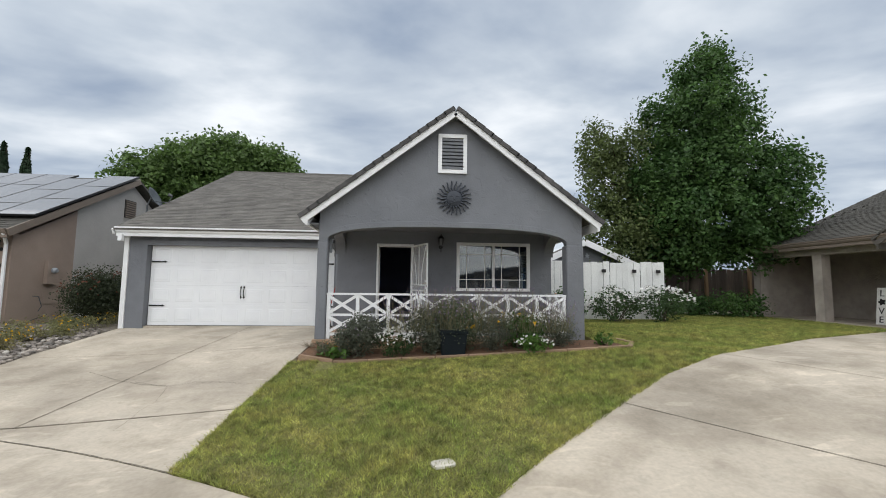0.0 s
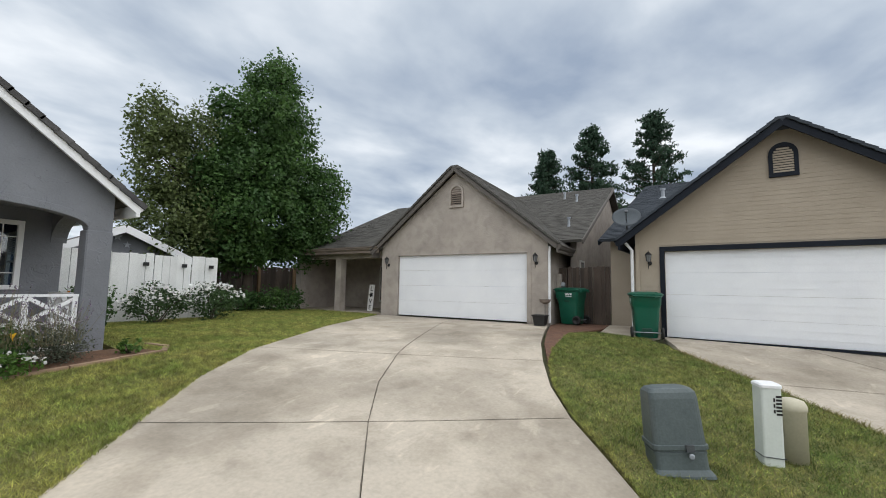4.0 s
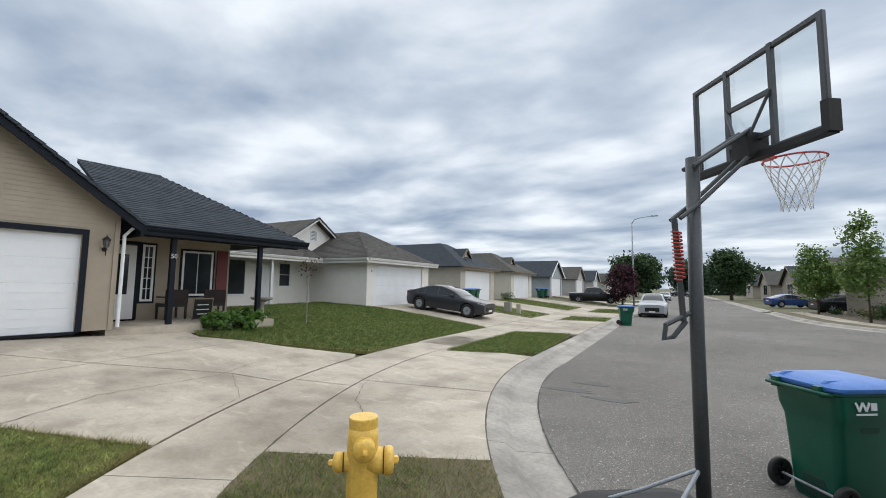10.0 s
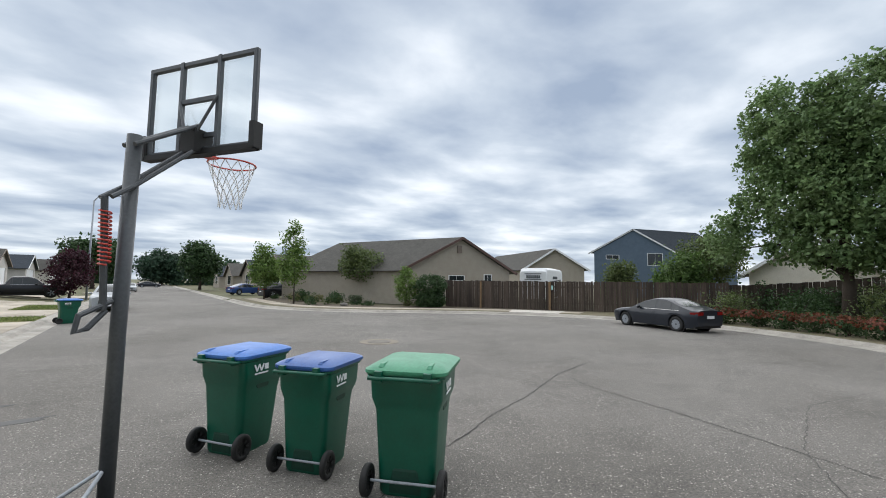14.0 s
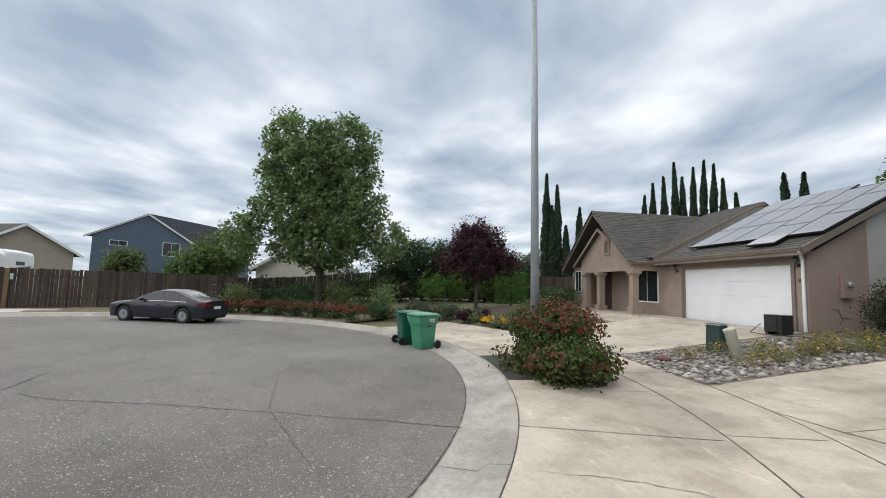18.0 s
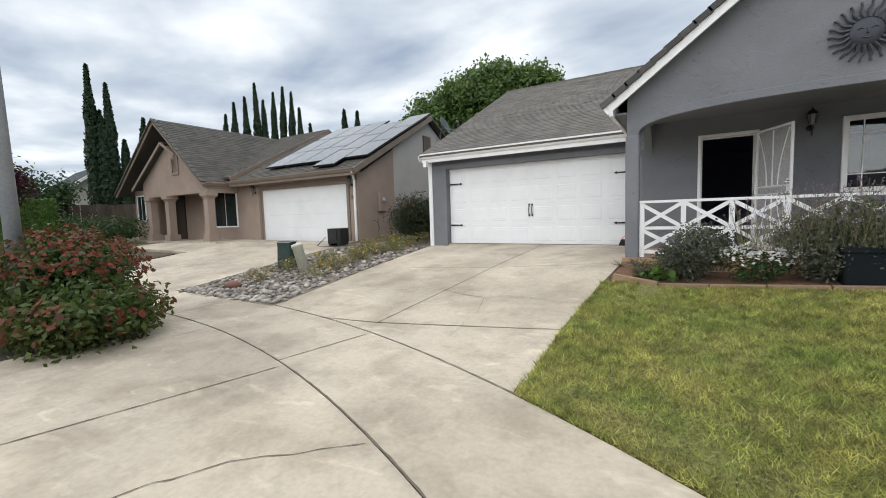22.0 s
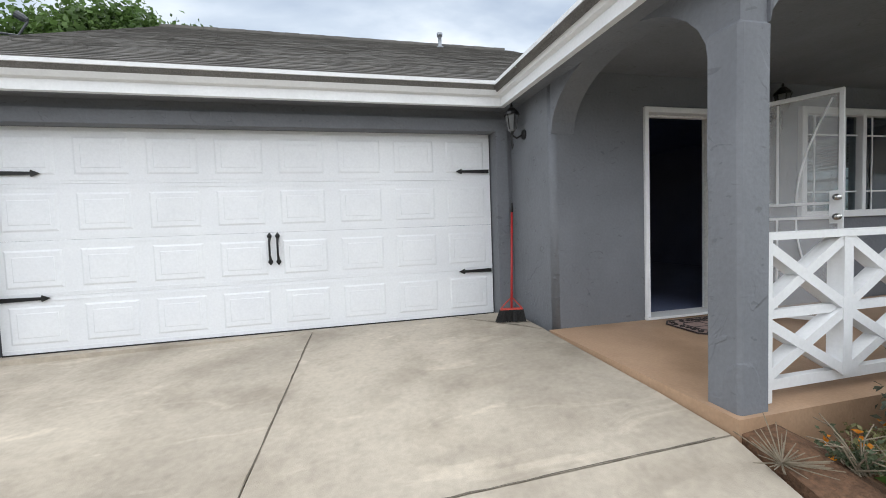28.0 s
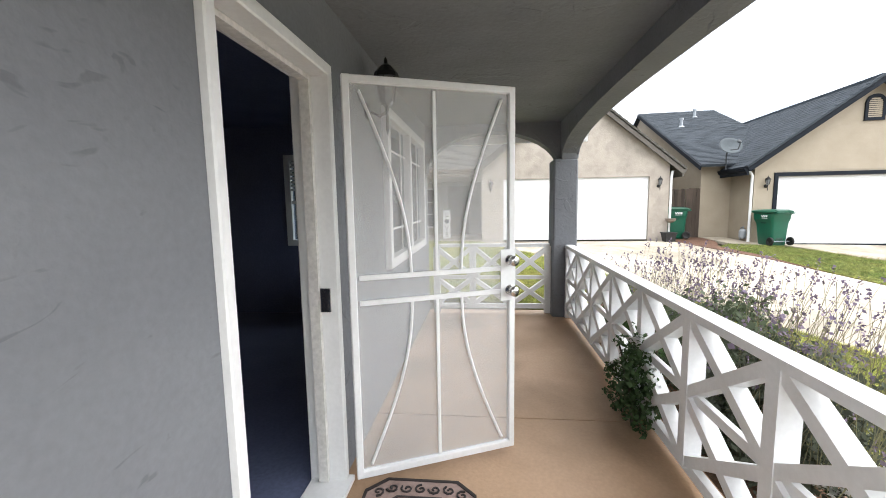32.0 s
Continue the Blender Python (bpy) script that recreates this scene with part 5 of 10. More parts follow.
# -- beige stucco house: front faces -x, at x = 19.76
FB = frame_x(19.76)
hb = root("beige_house", "beige stucco house with gabled garage and recessed porch", "house")
GB = (-4.92, 5.28)
half_b = 3.28
slope_b = (GB[1] - 2.62) / half_b
outl = [(-8.07, -0.1), (-1.76, -0.1), (-1.76, 2.62 + slope_b * (half_b - 3.16) - 0.06), (GB[0], GB[1] - 0.1), (-8.07, 2.62 + slope_b * (half_b - 3.15) - 0.06)]
part("front_wall", sheet(outl, [rect(-7.42, -2.53, -0.1, 2.28), rect(-5.13, -4.71, 3.97, 4.4)], 0.2, FB), M_STUC2, hb, "beige stucco front wall")
part("door_surround", sheet(rect(-7.55, -2.40, -0.1, 2.42), [rect(-7.42, -2.53, -0.1, 2.28)], 0.05, frame_x(19.73)), M_STUC2, hb, bevel=0.01)
garage_door_on("garage_door_b", frame_x(19.83), -7.42, -2.53, 0.14, 2.28, "white sectional garage door of the beige house")
gable_roof(hb, FB, GB[0] - half_b - 0.2, GB[0] + half_b + 0.2, GB[0], 2.46, GB[1] - 0.02, -0.2, 7.0, M_SHINGLE_B, M_TRIMB, "brown shingle gable roof", rake=0.13)
ventb = part("arched_vent", sheet([(-5.2, 3.9), (-4.64, 3.9), (-4.64, 4.42)] + arc(-5.2, -4.64, 4.42, 0.28, 12)[1:] , [[(-5.13, 3.97), (-4.71, 3.97), (-4.71, 4.42)] + arc(-5.13, -4.71, 4.42, 0.21, 12)[1:]], 0.07, frame_x(19.70)), M_STUC2, hb)
for i in range(8):
    z = 3.98 + i * 0.075
    wdt = 0.21 if z < 4.4 else 0.21 * math.sqrt(max(0, 1 - ((z - 4.40) / 0.24) ** 2))
    part("slat", box(19.75, 19.79, GB[0] - wdt, GB[0] + wdt, z, z + 0.045), M_BROWNT, ventb)
part("vent_back", box(19.80, 19.81, -5.2, -4.65, 3.9, 4.7), M_BLACK, ventb)
part("south_wall", box(19.96, 32.0, -8.07, -7.9, -0.1, 2.6), M_STUC2, hb)
part("north_wall", box(19.96, 22.7, -1.93, -1.76, -0.1, 2.6), M_STUC2, hb)
part("porch_wall", box(22.7, 22.9, -1.93, 3.2, -0.1, 2.6), M_STUC2, hb)
part("porch_pillar", box(20.0, 20.3, 0.55, 0.85, 0.0, 2.5), M_STUC2, hb, bevel=0.01)
part("porch_pillar", box(20.0, 20.3, 2.9, 3.2, 0.0, 2.5), M_STUC2, hb, bevel=0.01)
part("porch_beam", box(19.98, 20.32, -1.76, 3.2, 2.25, 2.6), M_STUC2, hb)
part("porch_door", box(22.66, 22.7, -1.2, -0.3, 0.14, 2.2), M_BROWNT, hb)
tagged(new("ceiling", finish(box(20.32, 22.7, -1.76, 3.2, 2.52, 2.58), "ceiling", M_STUC2)), "beige stucco porch ceiling", "ceiling", kind="structure")
window_on(hb, frame_x(22.7), 0.2, 0.6, 0.5, 2.05, M_TRIMW, (1, 3))
part("porch_side_wall", box(20.32, 22.9, 3.2, 3.36, -0.1, 2.6), M_STUC2, hb)
part("porch_slab", box(19.8, 22.7, -1.76, 3.2, -0.1, 0.14), M_CONC, hb)
slope(hb, [(19.62, 3.6, 2.62), (19.62, -1.8, 2.62), (23.5, -1.8, 4.2), (23.5, 2.0, 4.2)], M_SHINGLE_B, "brown shingle porch roof")
slope(hb, [(27.0, 3.6, 2.62), (19.62, 3.6, 2.62), (23.5, 2.0, 4.2), (27.0, 2.0, 4.2)], M_SHINGLE_B)
gutter((19.6, 3.6, 2.63), (19.6, -1.7, 2.63), (1, 0, 0), "gutter", hb, M_BROWNT)
# taller rear wing
rear_z = lambda x: 2.75 + (x - 20.9) * 0.4408
part("rear_wall", sheet([(21.5, -0.1), (36.0, -0.1), (36.0, 2.8), (28.5, 5.95), (21.5, rear_z(21.5) - 0.1)], [], 0.2, frame_y(-8.55)), M_STUC2, hb, "beige stucco rear gable wall")
slope(hb, [(20.9, -8.85, rear_z(20.9)), (20.9, 4.0, rear_z(20.9)), (28.5, 4.0, rear_z(28.5)), (28.5, -8.85, rear_z(28.5))], M_SHINGLE_B, "brown shingle rear roof", seed=7)
slope(hb, [(36.3, 4.0, 2.75), (36.3, -8.85, 2.75), (28.5, -8.85, rear_z(28.5)), (28.5, 4.0, rear_z(28.5))], M_SHINGLE_B, seed=9, shingles=False)
part("rear_rake", beam((20.9, -8.86, rear_z(20.9) - 0.07), (28.5, -8.86, rear_z(28.5) - 0.07), 0.05, 0.14), M_TRIMB, hb)
window_on(hb, frame_y(-8.55), 22.0, 22.6, 1.3, 2.1, M_TRIMW, (1, 1))
for x, y in ((22.4, -8.1), (26.2, -7.6), (26.9, -6.9)):
    z = rear_z(x) + 0.12
    part("roof_pipe", lathe([(0.08, -0.2), (0.045, -0.05), (0.045, 0.16), (0.07, 0.16), (0.07, 0.22)], 10, m=Matrix.Translation((x, y, z))), M_GALV, hb)
part("downspout", tube([(19.72, -8.15, 2.45), (19.74, -8.12, 2.25), (19.74, -8.12, 0.15)], 0.04, 8), M_WHITE, hb)

# -- tan siding house: front runs from (19.33,-11.2) to (18.88,-16.06)
ang = math.degrees(math.atan2(19.33 - 18.88, 16.06 - 11.2))
TC = Matrix.Translation((19.12, -13.62, 0.02)) @ Matrix.Rotation(radians(-ang), 4, "Z")
FC = TC @ frame_x(0.0)
hc = root("tan_house", "tan lap-sided house with dark trim and a covered porch", "house")
apex_c, eave_c, half_c = 4.97, 2.46, 3.45
sc = (apex_c - eave_c) / half_c
poly_c = [(-3.12, 0), (3.12, 0), (3.12, eave_c + sc * 0.33), (0, apex_c), (-3.12, eave_c + sc * 0.33)]
part("front_wall", sheet(poly_c, [rect(-2.44, 2.44, 0, 2.15)], 0.2, FC), M_TAN, hc)
lap_siding(hc, FC, poly_c, [(-2.56, 2.56, -0.1, 2.28), (-0.24, 0.24, 3.78, 4.5)], M_TAN, 0.105)
part("door_trim", sheet(rect(-2.55, 2.55, 0, 2.27), [rect(-2.44, 2.44, -0.05, 2.15)], 0.07, FC @ Matrix.Translation((0, 0, -0.045))), M_NAVY, hc)
for u in (-3.12, 3.02):
    part("corner_board", box(u, u + 0.1, 0, 2.55, -0.035, 0.0, None, FC), M_TAN, hc)
garage_door_on("garage_door_c", FC @ Matrix.Translation((0, 0, 0.08)), -2.44, 2.44, -0.03, 2.15, "white sectional garage door with dark trim")
gable_roof(hc, FC, -half_c, half_c, 0.0, eave_c - 0.04, apex_c + 0.0, -0.35, 8.0, M_SHINGLE_D, M_NAVY, "dark slate shingle gable roof", rake=0.14)
ventc = part("arched_vent", sheet([(-0.265, 3.76), (0.265, 3.76), (0.265, 4.27)] + arc(-0.265, 0.265, 4.27, 0.27, 12)[1:], [[(-0.185, 3.85), (0.185, 3.85), (0.185, 4.27)] + arc(-0.185, 0.185, 4.27, 0.185, 12)[1:]], 0.08, FC @ Matrix.Translation((0, 0, -0.06))), M_NAVY, hc, "dark arched vent frame")
part("vent_back", box(-0.2, 0.2, 3.82, 4.47, -0.016, -0.012, None, FC), M_BLACK, ventc)
for i in range(10):
    z = 3.86 + i * 0.058
    wdt = 0.185 if z < 4.25 else 0.185 * math.sqrt(max(0.02, 1 - ((z + 0.03 - 4.25) / 0.21) ** 2))
    part("slat", box(-wdt, wdt, z, z + 0.036, -0.045, -0.014, None, FC), M_TAN, ventc)
part("north_wall", box(0, 8.0, 0.0, 2.55, -0.1, 0.1, None, TC @ Matrix.Translation((0.2, 3.02, 0)) @ Matrix.Rotation(radians(90), 4, "X")), M_TAN, hc)
part("south_wall", box(0, 2.2, 0.0, 2.5, -0.1, 0.1, None, TC @ Matrix.Translation((0.2, -3.02, 0)) @ Matrix.Rotation(radians(90), 4, "X")), M_TAN, hc)
# porch to the south: set back wall, posts, roof
part("porch_wall", sheet(rect(-7.0, -3.0, 0, 2.6), [], 0.2, TC @ frame_x(2.3)), M_TAN, hc)
part("porch_end_wall", box(2.5, 9.0, -7.0, -6.8, 0, 2.6, None, TC), M_TAN, hc)
lap_siding(hc, TC @ frame_x(2.3), rect(-7.0, -3.0, 0.1, 2.6), [(-4.34, -3.3, -1, 2.3), (-4.78, -4.34, 0.5, 2.2), (-6.95, -5.45, 0.6, 2.2)], M_TAN, 0.14)
slope(hc, [TC @ Vector(p) for p in ((0.2, -3.3, 2.52), (0.2, -8.6, 2.52), (4.6, -5.6, 4.85), (4.6, -3.3, 4.85))][::1], M_SHINGLE_D, "dark slate shingle porch roof", seed=5)
slope(hc, [TC @ Vector(p) for p in ((0.2, -8.6, 2.52), (9.0, -8.6, 2.52), (9.0, -5.6, 4.85), (4.6, -5.6, 4.85))], M_SHINGLE_D, seed=6)
part("porch_beam", box(0.3, 0.45, -8.3, -3.1, 2.28, 2.5, None, TC), M_NAVY, hc)
gutter(TC @ Vector((0.2, -3.2, 2.52)), TC @ Vector((0.2, -8.6, 2.52)), TC.to_3x3() @ Vector((1, 0, 0)), "gutter", hc, M_NAVY)
for y in (-4.45, -6.95):
    part("porch_post", box(0.32, 0.45, y - 0.06, y + 0.06, 0.0, 2.3, None, TC), M_NAVY, hc, "dark blue porch post", bevel=0.01)
for u0, u1, v0, v1 in ((-6.5, -5.44, 0.63, 2.17), (-4.78, -4.36, 0.48, 2.27), (-4.36, -3.3, 0.05, 2.28)):
    part("dark_trim", sheet(rect(u0, u1, v0, v1), [rect(u0 + 0.1, u1 - 0.1, v0 + 0.1 if v0 > 0.1 else -0.1, v1 - 0.1)], 0.06, TC @ frame_x(2.27)), M_NAVY, hc)
tagged(new("ceiling", finish(box(0.3, 2.3, -8.2, -3.1, 2.44, 2.5, None, TC), "ceiling", M_TAN)), "tan porch ceiling", "ceiling", kind="structure")
window_on(hc, TC @ frame_x(2.3), -6.38, -5.56, 0.75, 2.05, M_WHITE, (2, 1))
window_on(hc, TC @ frame_x(2.3), -4.67, -4.47, 0.6, 2.15, M_WHITE, (2, 5))
for u in (-6.92,):
    part("shutter", box(u, u + 0.36, 0.62, 2.18, -0.06, -0.02, None, TC @ frame_x(2.3)), mat("dark_red_shutter", (0.16, 0.03, 0.03), (0.13, 0.025, 0.025), 0.6), hc, "dark red shutter")
dc = part("front_door", box(-4.26, -3.4, 0.05, 2.15, -0.05, -0.01, None, TC @ frame_x(2.3)), M_WHITE, hc, "white front door with an oval pane")
part("door_pane", box(-4.08, -3.62, 0.75, 1.9, -0.06, -0.051, None, TC @ frame_x(2.3)), M_WINDARK, dc)
part("porch_slab", box(0.0, 2.4, -7.3, -3.0, -0.25, 0.0, None, TC), M_CONC, hc)
main_z = lambda x: 2.66 + (x - 1.0) * 0.40
slope(hc, [TC @ Vector(p) for p in ((1.0, 4.3, main_z(1.0)), (1.0, 0.6, main_z(1.0)), (9.6, 0.6, main_z(9.6)), (9.6, 4.3, main_z(9.6)))], M_SHINGLE_D, "dark slate shingle main roof", seed=8)
slope(hc, [TC @ Vector(p) for p in ((18.2, 0.6, 2.66), (18.2, 4.3, 2.66), (9.6, 4.3, main_z(9.6)), (9.6, 0.6, main_z(9.6)))], M_SHINGLE_D, seed=18, shingles=False)
part("north_gable", sheet([(1.5, 0.0), (17.6, 0.0), (17.6, 2.7), (9.6, main_z(9.6) - 0.12), (1.5, main_z(1.5) - 0.12)], [], 0.18, TC @ frame_y(3.92)), M_TAN, hc, "tan stucco gable wall")
part("north_front_wall", box(1.5, 1.66, 3.1, 3.92, 0.0, 2.75, None, TC), M_TAN, hc)
part("rake_board", beam(TC @ Vector((1.0, 4.32, main_z(1.0) - 0.1)), TC @ Vector((9.6, 4.32, main_z(9.6) - 0.1)), 0.05, 0.15), M_NAVY, hc)
for x, y in ((6.4, 3.2), (8.2, 2.0)):
    part("roof_pipe", lathe([(0.16, -0.06), (0.07, 0.02), (0.06, 0.28), (0.1, 0.28), (0.1, 0.36)], 12, m=TC @ Matrix.Translation((x, y, main_z(x) + 0.04))), M_GALV, hc, "galvanised roof vent")
part("downspout", tube([TC @ Vector(p) for p in ((-0.1, -3.35, 2.4), (-0.06, -3.2, 2.2), (-0.06, -3.2, 0.05))], 0.04, 8), M_WHITE, hc)
part("downspout", tube([TC @ Vector(p) for p in ((-0.1, 3.35, 2.4), (-0.06, 3.2, 2.2), (-0.06, 3.2, 0.05))], 0.04, 8), M_WHITE, hc)

# -- pink stucco house with solar panels, front faces -y, garage at y = 0.5
ha = root("pink_house", "pinkish stucco house with pillared porch and solar panels", "house")
FA = frame_y(0.5)
part("front_wall", sheet(rect(-10.2, -4.02, -0.2, 2.45), [rect(-9.38, -4.53, -0.2, 2.06)], 0.2, FA), M_PINK, ha, "pinkish stucco garage wall")
part("garage_surround", sheet(rect(-9.5, -4.41, -0.2, 2.18), [rect(-9.38, -4.53, -0.2, 2.06)], 0.05, frame_y(0.455)), M_BROWNT, ha)
garage_door_on("garage_door_a", frame_y(0.58), -9.38, -4.53, -0.02, 2.06, "white sectional garage door of the pink house")
# east gable wall: part pink, part bare grey stucco
part("east_wall", sheet([(0.7, -0.2), (2.6, -0.2), (2.6, 3.45), (0.7, 2.42)], [], 0.2, frame_x(-4.22)), M_PINK, ha, "pinkish stucco side wall")
part("east_wall_grey", sheet([(2.6, -0.2), (9.5, -0.2), (9.5, 2.45), (5.1, 4.95), (2.6, 3.47)], [], 0.2, frame_x(-4.22)), M_PALE, ha, "bare grey stucco side wall")
gv = part("gable_vent", box(-4.02, -4.0, 4.75, 5.35, 3.6, 4.3), M_BLACK, ha)
for i in range(8):
    part("slat", box(-4.0, -3.96, 4.77, 5.33, 3.62 + i * 0.085, 3.67 + i * 0.085), M_BROWNT, gv)
slope(ha, [(-10.9, 0.05, 2.5), (-3.75, 0.05, 2.5), (-3.75, 5.1, 5.15), (-10.9, 5.1, 5.15)], M_SHINGLE_B, "brown shingle main roof", seed=11)
slope(ha, [(-3.75, 10.0, 2.5), (-18.0, 10.0, 2.5), (-18.0, 5.1, 5.15), (-3.75, 5.1, 5.15)], M_SHINGLE_B, seed=12, shingles=False)
part("rake_board", beam((-3.74, 0.05, 2.42), (-3.74, 5.1, 5.07), 0.05, 0.2), M_BROWNT, ha)
gutter((-11.0, 0.1, 2.5), (-3.78, 0.1, 2.5), (0, 1, 0), "gutter", ha, M_BROWNT)
part("downspout", tube([(-3.85, 0.05, 2.4), (-4.1, 0.42, 2.15), (-4.1, 0.42, 0.0)], 0.045, 8), M_WHITE, ha)
# solar panels on the slope
sd = Vector((0, 5.05, 2.65)).normalized()
sn = Vector((0, -sd.z, sd.y))
solar = root("solar_array", "rows of grey solar panels on a brown roof", "solar panels")
for c, s0 in enumerate((0.80, 0.80, 0.80, 0.25, 0.80)):
    for r in range(3):
        o = Vector((-9.25 + c * 1.12, 0.05, 2.5)) + sd * (s0 + r * 1.60) + sn * 0.16
        m = Matrix(((1, sd.x, sn.x, o.x), (0, sd.y, sn.y, o.y), (0, sd.z, sn.z, o.z), (0, 0, 0, 1)))
        pn = part("panel", box(0, 1.10, 0, 1.58, -0.06, 0.0, None, m), M_BLACK, solar)
        part("cell_sheet", box(0.022, 1.078, 0.022, 1.558, 0.0, 0.004, None, m), M_SOLAR, pn)
# porch wing to the west: a gable nested in a larger one
M_RAKE = mat("tan_rake_paint", (0.215, 0.165, 0.13), (0.185, 0.14, 0.11), 0.7)
part("porch_back", sheet(rect(-18.4, -10.2, -0.2, 2.5), [], 0.2, frame_y(0.55)), M_PINK, ha)
window_on(ha, frame_y(0.55), -12.85, -11.2, 0.62, 2.17, M_WHITE, (2, 1))
part("wing_wall", sheet(rect(-18.5, -16.5, -0.2, 2.5), [], 0.2, frame_y(-0.3)), M_PINK, ha)
window_on(ha, frame_y(-0.3), -18.2, -17.45, 1.0, 2.2, M_WHITE, (2, 1))
part("front_door", box(-16.25, -15.4, 0.49, 0.549, 0.02, 2.15), mat("dark_door", (0.05, 0.035, 0.03), (0.04, 0.03, 0.025), 0.5), ha, "dark front door")
part("wing_side", box(-16.7, -16.5, -0.1, 0.55, -0.2, 2.5), M_PINK, ha)
AX, AZ, AE, AW = -14.6, 5.42, (-11.0, 2.42), (-18.8, 2.30)
part("upper_gable", sheet([(AW[0] + 0.35, 2.3), (AE[0] - 0.1, 2.3), (AE[0] - 0.1, 2.45), (AX, AZ - 0.06), (AW[0] + 0.35, 2.5)], [], 0.16, frame_y(0.0)), M_PINK, ha, "pinkish stucco upper gable")
part("porch_gable", sheet([(-16.45, 2.05), (-11.0, 2.05), (-11.0, 2.42), (-14.05, 4.28), (-16.45, 2.74)], [rect(-13.65, -13.2, 3.0, 3.65)], 0.2, frame_y(-0.78)), M_PINK, ha, "pinkish stucco porch gable")
pv = part("porch_vent", sheet(rect(-13.72, -13.13, 2.93, 3.72), [rect(-13.62, -13.23, 3.03, 3.62)], 0.05, frame_y(-0.82)), M_RAKE, ha)
for i in range(7):
    part("slat", box(-13.63, -13.22, -0.78, -0.72, 3.04 + i * 0.085, 3.10 + i * 0.085), M_BROWNT, pv)
part("porch_beam", box(-11.3, -11.0, -0.58, 0.55, 2.05, 2.42), M_PINK, ha)
tagged(new("ceiling", finish(box(-16.5, -11.0, -0.58, 0.55, 2.44, 2.5), "ceiling", M_PINK)), "pinkish stucco porch ceiling", "ceiling", kind="structure")
for x in (-11.18, -14.3, -15.9):
    pl = part("porch_pillar", lathe([(0.215, 0.3), (0.215, 1.82)], 4, m=Matrix.Translation((x, -0.68, 0)) @ Matrix.Rotation(radians(45), 4, "Z")), M_PINK, ha, "square stucco pillar")
    part("pillar_base", box(x - 0.24, x + 0.24, -0.92, -0.44, -0.05, 0.30), M_PINK, pl, bevel=0.04)
    part("pillar_cap", lathe([(0.22, 1.78), (0.25, 1.84), (0.35, 1.92), (0.35, 2.05)], 4, m=Matrix.Translation((x, -0.68, 0)) @ Matrix.Rotation(radians(45), 4, "Z")), M_PINK, pl)
slope(ha, [(AE[0], 6.0, AE[1]), (AE[0], -0.95, AE[1]), (AX, -0.95, AZ), (AX, 6.0, AZ)], M_SHINGLE_B, "brown shingle wing roof", seed=15)
slope(ha, [(AW[0], -0.95, AW[1]), (AW[0], 6.0, AW[1]), (AX, 6.0, AZ), (AX, -0.95, AZ)], M_SHINGLE_B, seed=16, shingles=False)
slope(ha, [(-17.0, -1.0, 2.5), (-17.0, 0.0, 2.5), (-14.05, 0.0, 4.42), (-14.05, -1.0, 4.42)], M_SHINGLE_B, seed=14)
for p0, p1 in (((AE[0], -0.98, AE[1] - 0.09), (AX, -0.98, AZ - 0.09)), ((AW[0], -0.98, AW[1] - 0.09), (AX, -0.98, AZ - 0.09)), ((-17.0, -1.02, 2.42), (-14.05, -1.02, 4.34)), ((-14.05, -1.0, 4.34), (-13.0, -1.0, 3.72))):
    part("rake_board", beam(p0, p1, 0.05, 0.12), M_RAKE, ha)
for (p0, p1) in (((AE[0], -0.97, AE[1] + 0.03), (AX, -0.97, AZ + 0.03)), ((AW[0], -0.97, AW[1] + 0.03), (AX, -0.97, AZ + 0.03))):
    p0, p1 = Vector(p0), Vector(p1)
    for i in range(15):
        part("edge_tile", beam(p0.lerp(p1, i / 15) + Vector((0, 0, 0.03)), p0.lerp(p1, (i + 1.1) / 15), 0.2, 0.06), M_SHINGLE_B, ha)
gutter((AE[0], 0.05, AE[1]), (AE[0], -0.95, AE[1]), (-1, 0, 0), "gutter", ha, M_RAKE)
# main ridge, its east rake standing over the garage roof
BX = -10.77
slope(ha, [(-14.6, 0.05, 2.70), (BX, 0.05, 2.70), (BX, 5.86, 5.61), (-14.6, 5.86, 5.61)], M_SHINGLE_B, seed=13)
slope(ha, [(BX, 10.5, 2.9), (-14.6, 10.5, 2.9), (-14.6, 5.86, 5.61), (BX, 5.86, 5.61)], M_SHINGLE_B, seed=17, shingles=False)
part("rake_board", beam((BX + 0.03, 0.02, 2.61), (BX + 0.03, 5.86, 5.52), 0.05, 0.18), M_RAKE, ha)
part("rake_wall", sheet([(0.3, 2.45), (10.0, 2.45), (5.86, 5.45), (0.3, 2.7)], [], 0.1, frame_x(BX - 0.25)), M_PINK, ha)
part("rear_body", box(-18.4, -4.3, 5.0, 9.5, -0.2, 2.4), M_PALE, ha)
part("porch_slab", box(-17.0, -10.2, -1.1, 0.55, -0.2, 0.02), M_CONC, ha)
part("step_wall", box(-10.3, -10.2, 0.5, 0.75, -0.2, 2.45), M_PINK, ha)

# ---- street things ----
def rounded(u0, u1, v0, v1, r, n=4):
    out = []
    for cx, cy, a0 in ((u1 - r, v1 - r, 0), (u0 + r, v1 - r, 90), (u0 + r, v0 + r, 180), (u1 - r, v0 + r, 270)):
        out += [(cx + r * math.cos(radians(a0 + 90 * i / n)), cy + r * math.sin(radians(a0 + 90 * i / n))) for i in range(n + 1)]
    return out


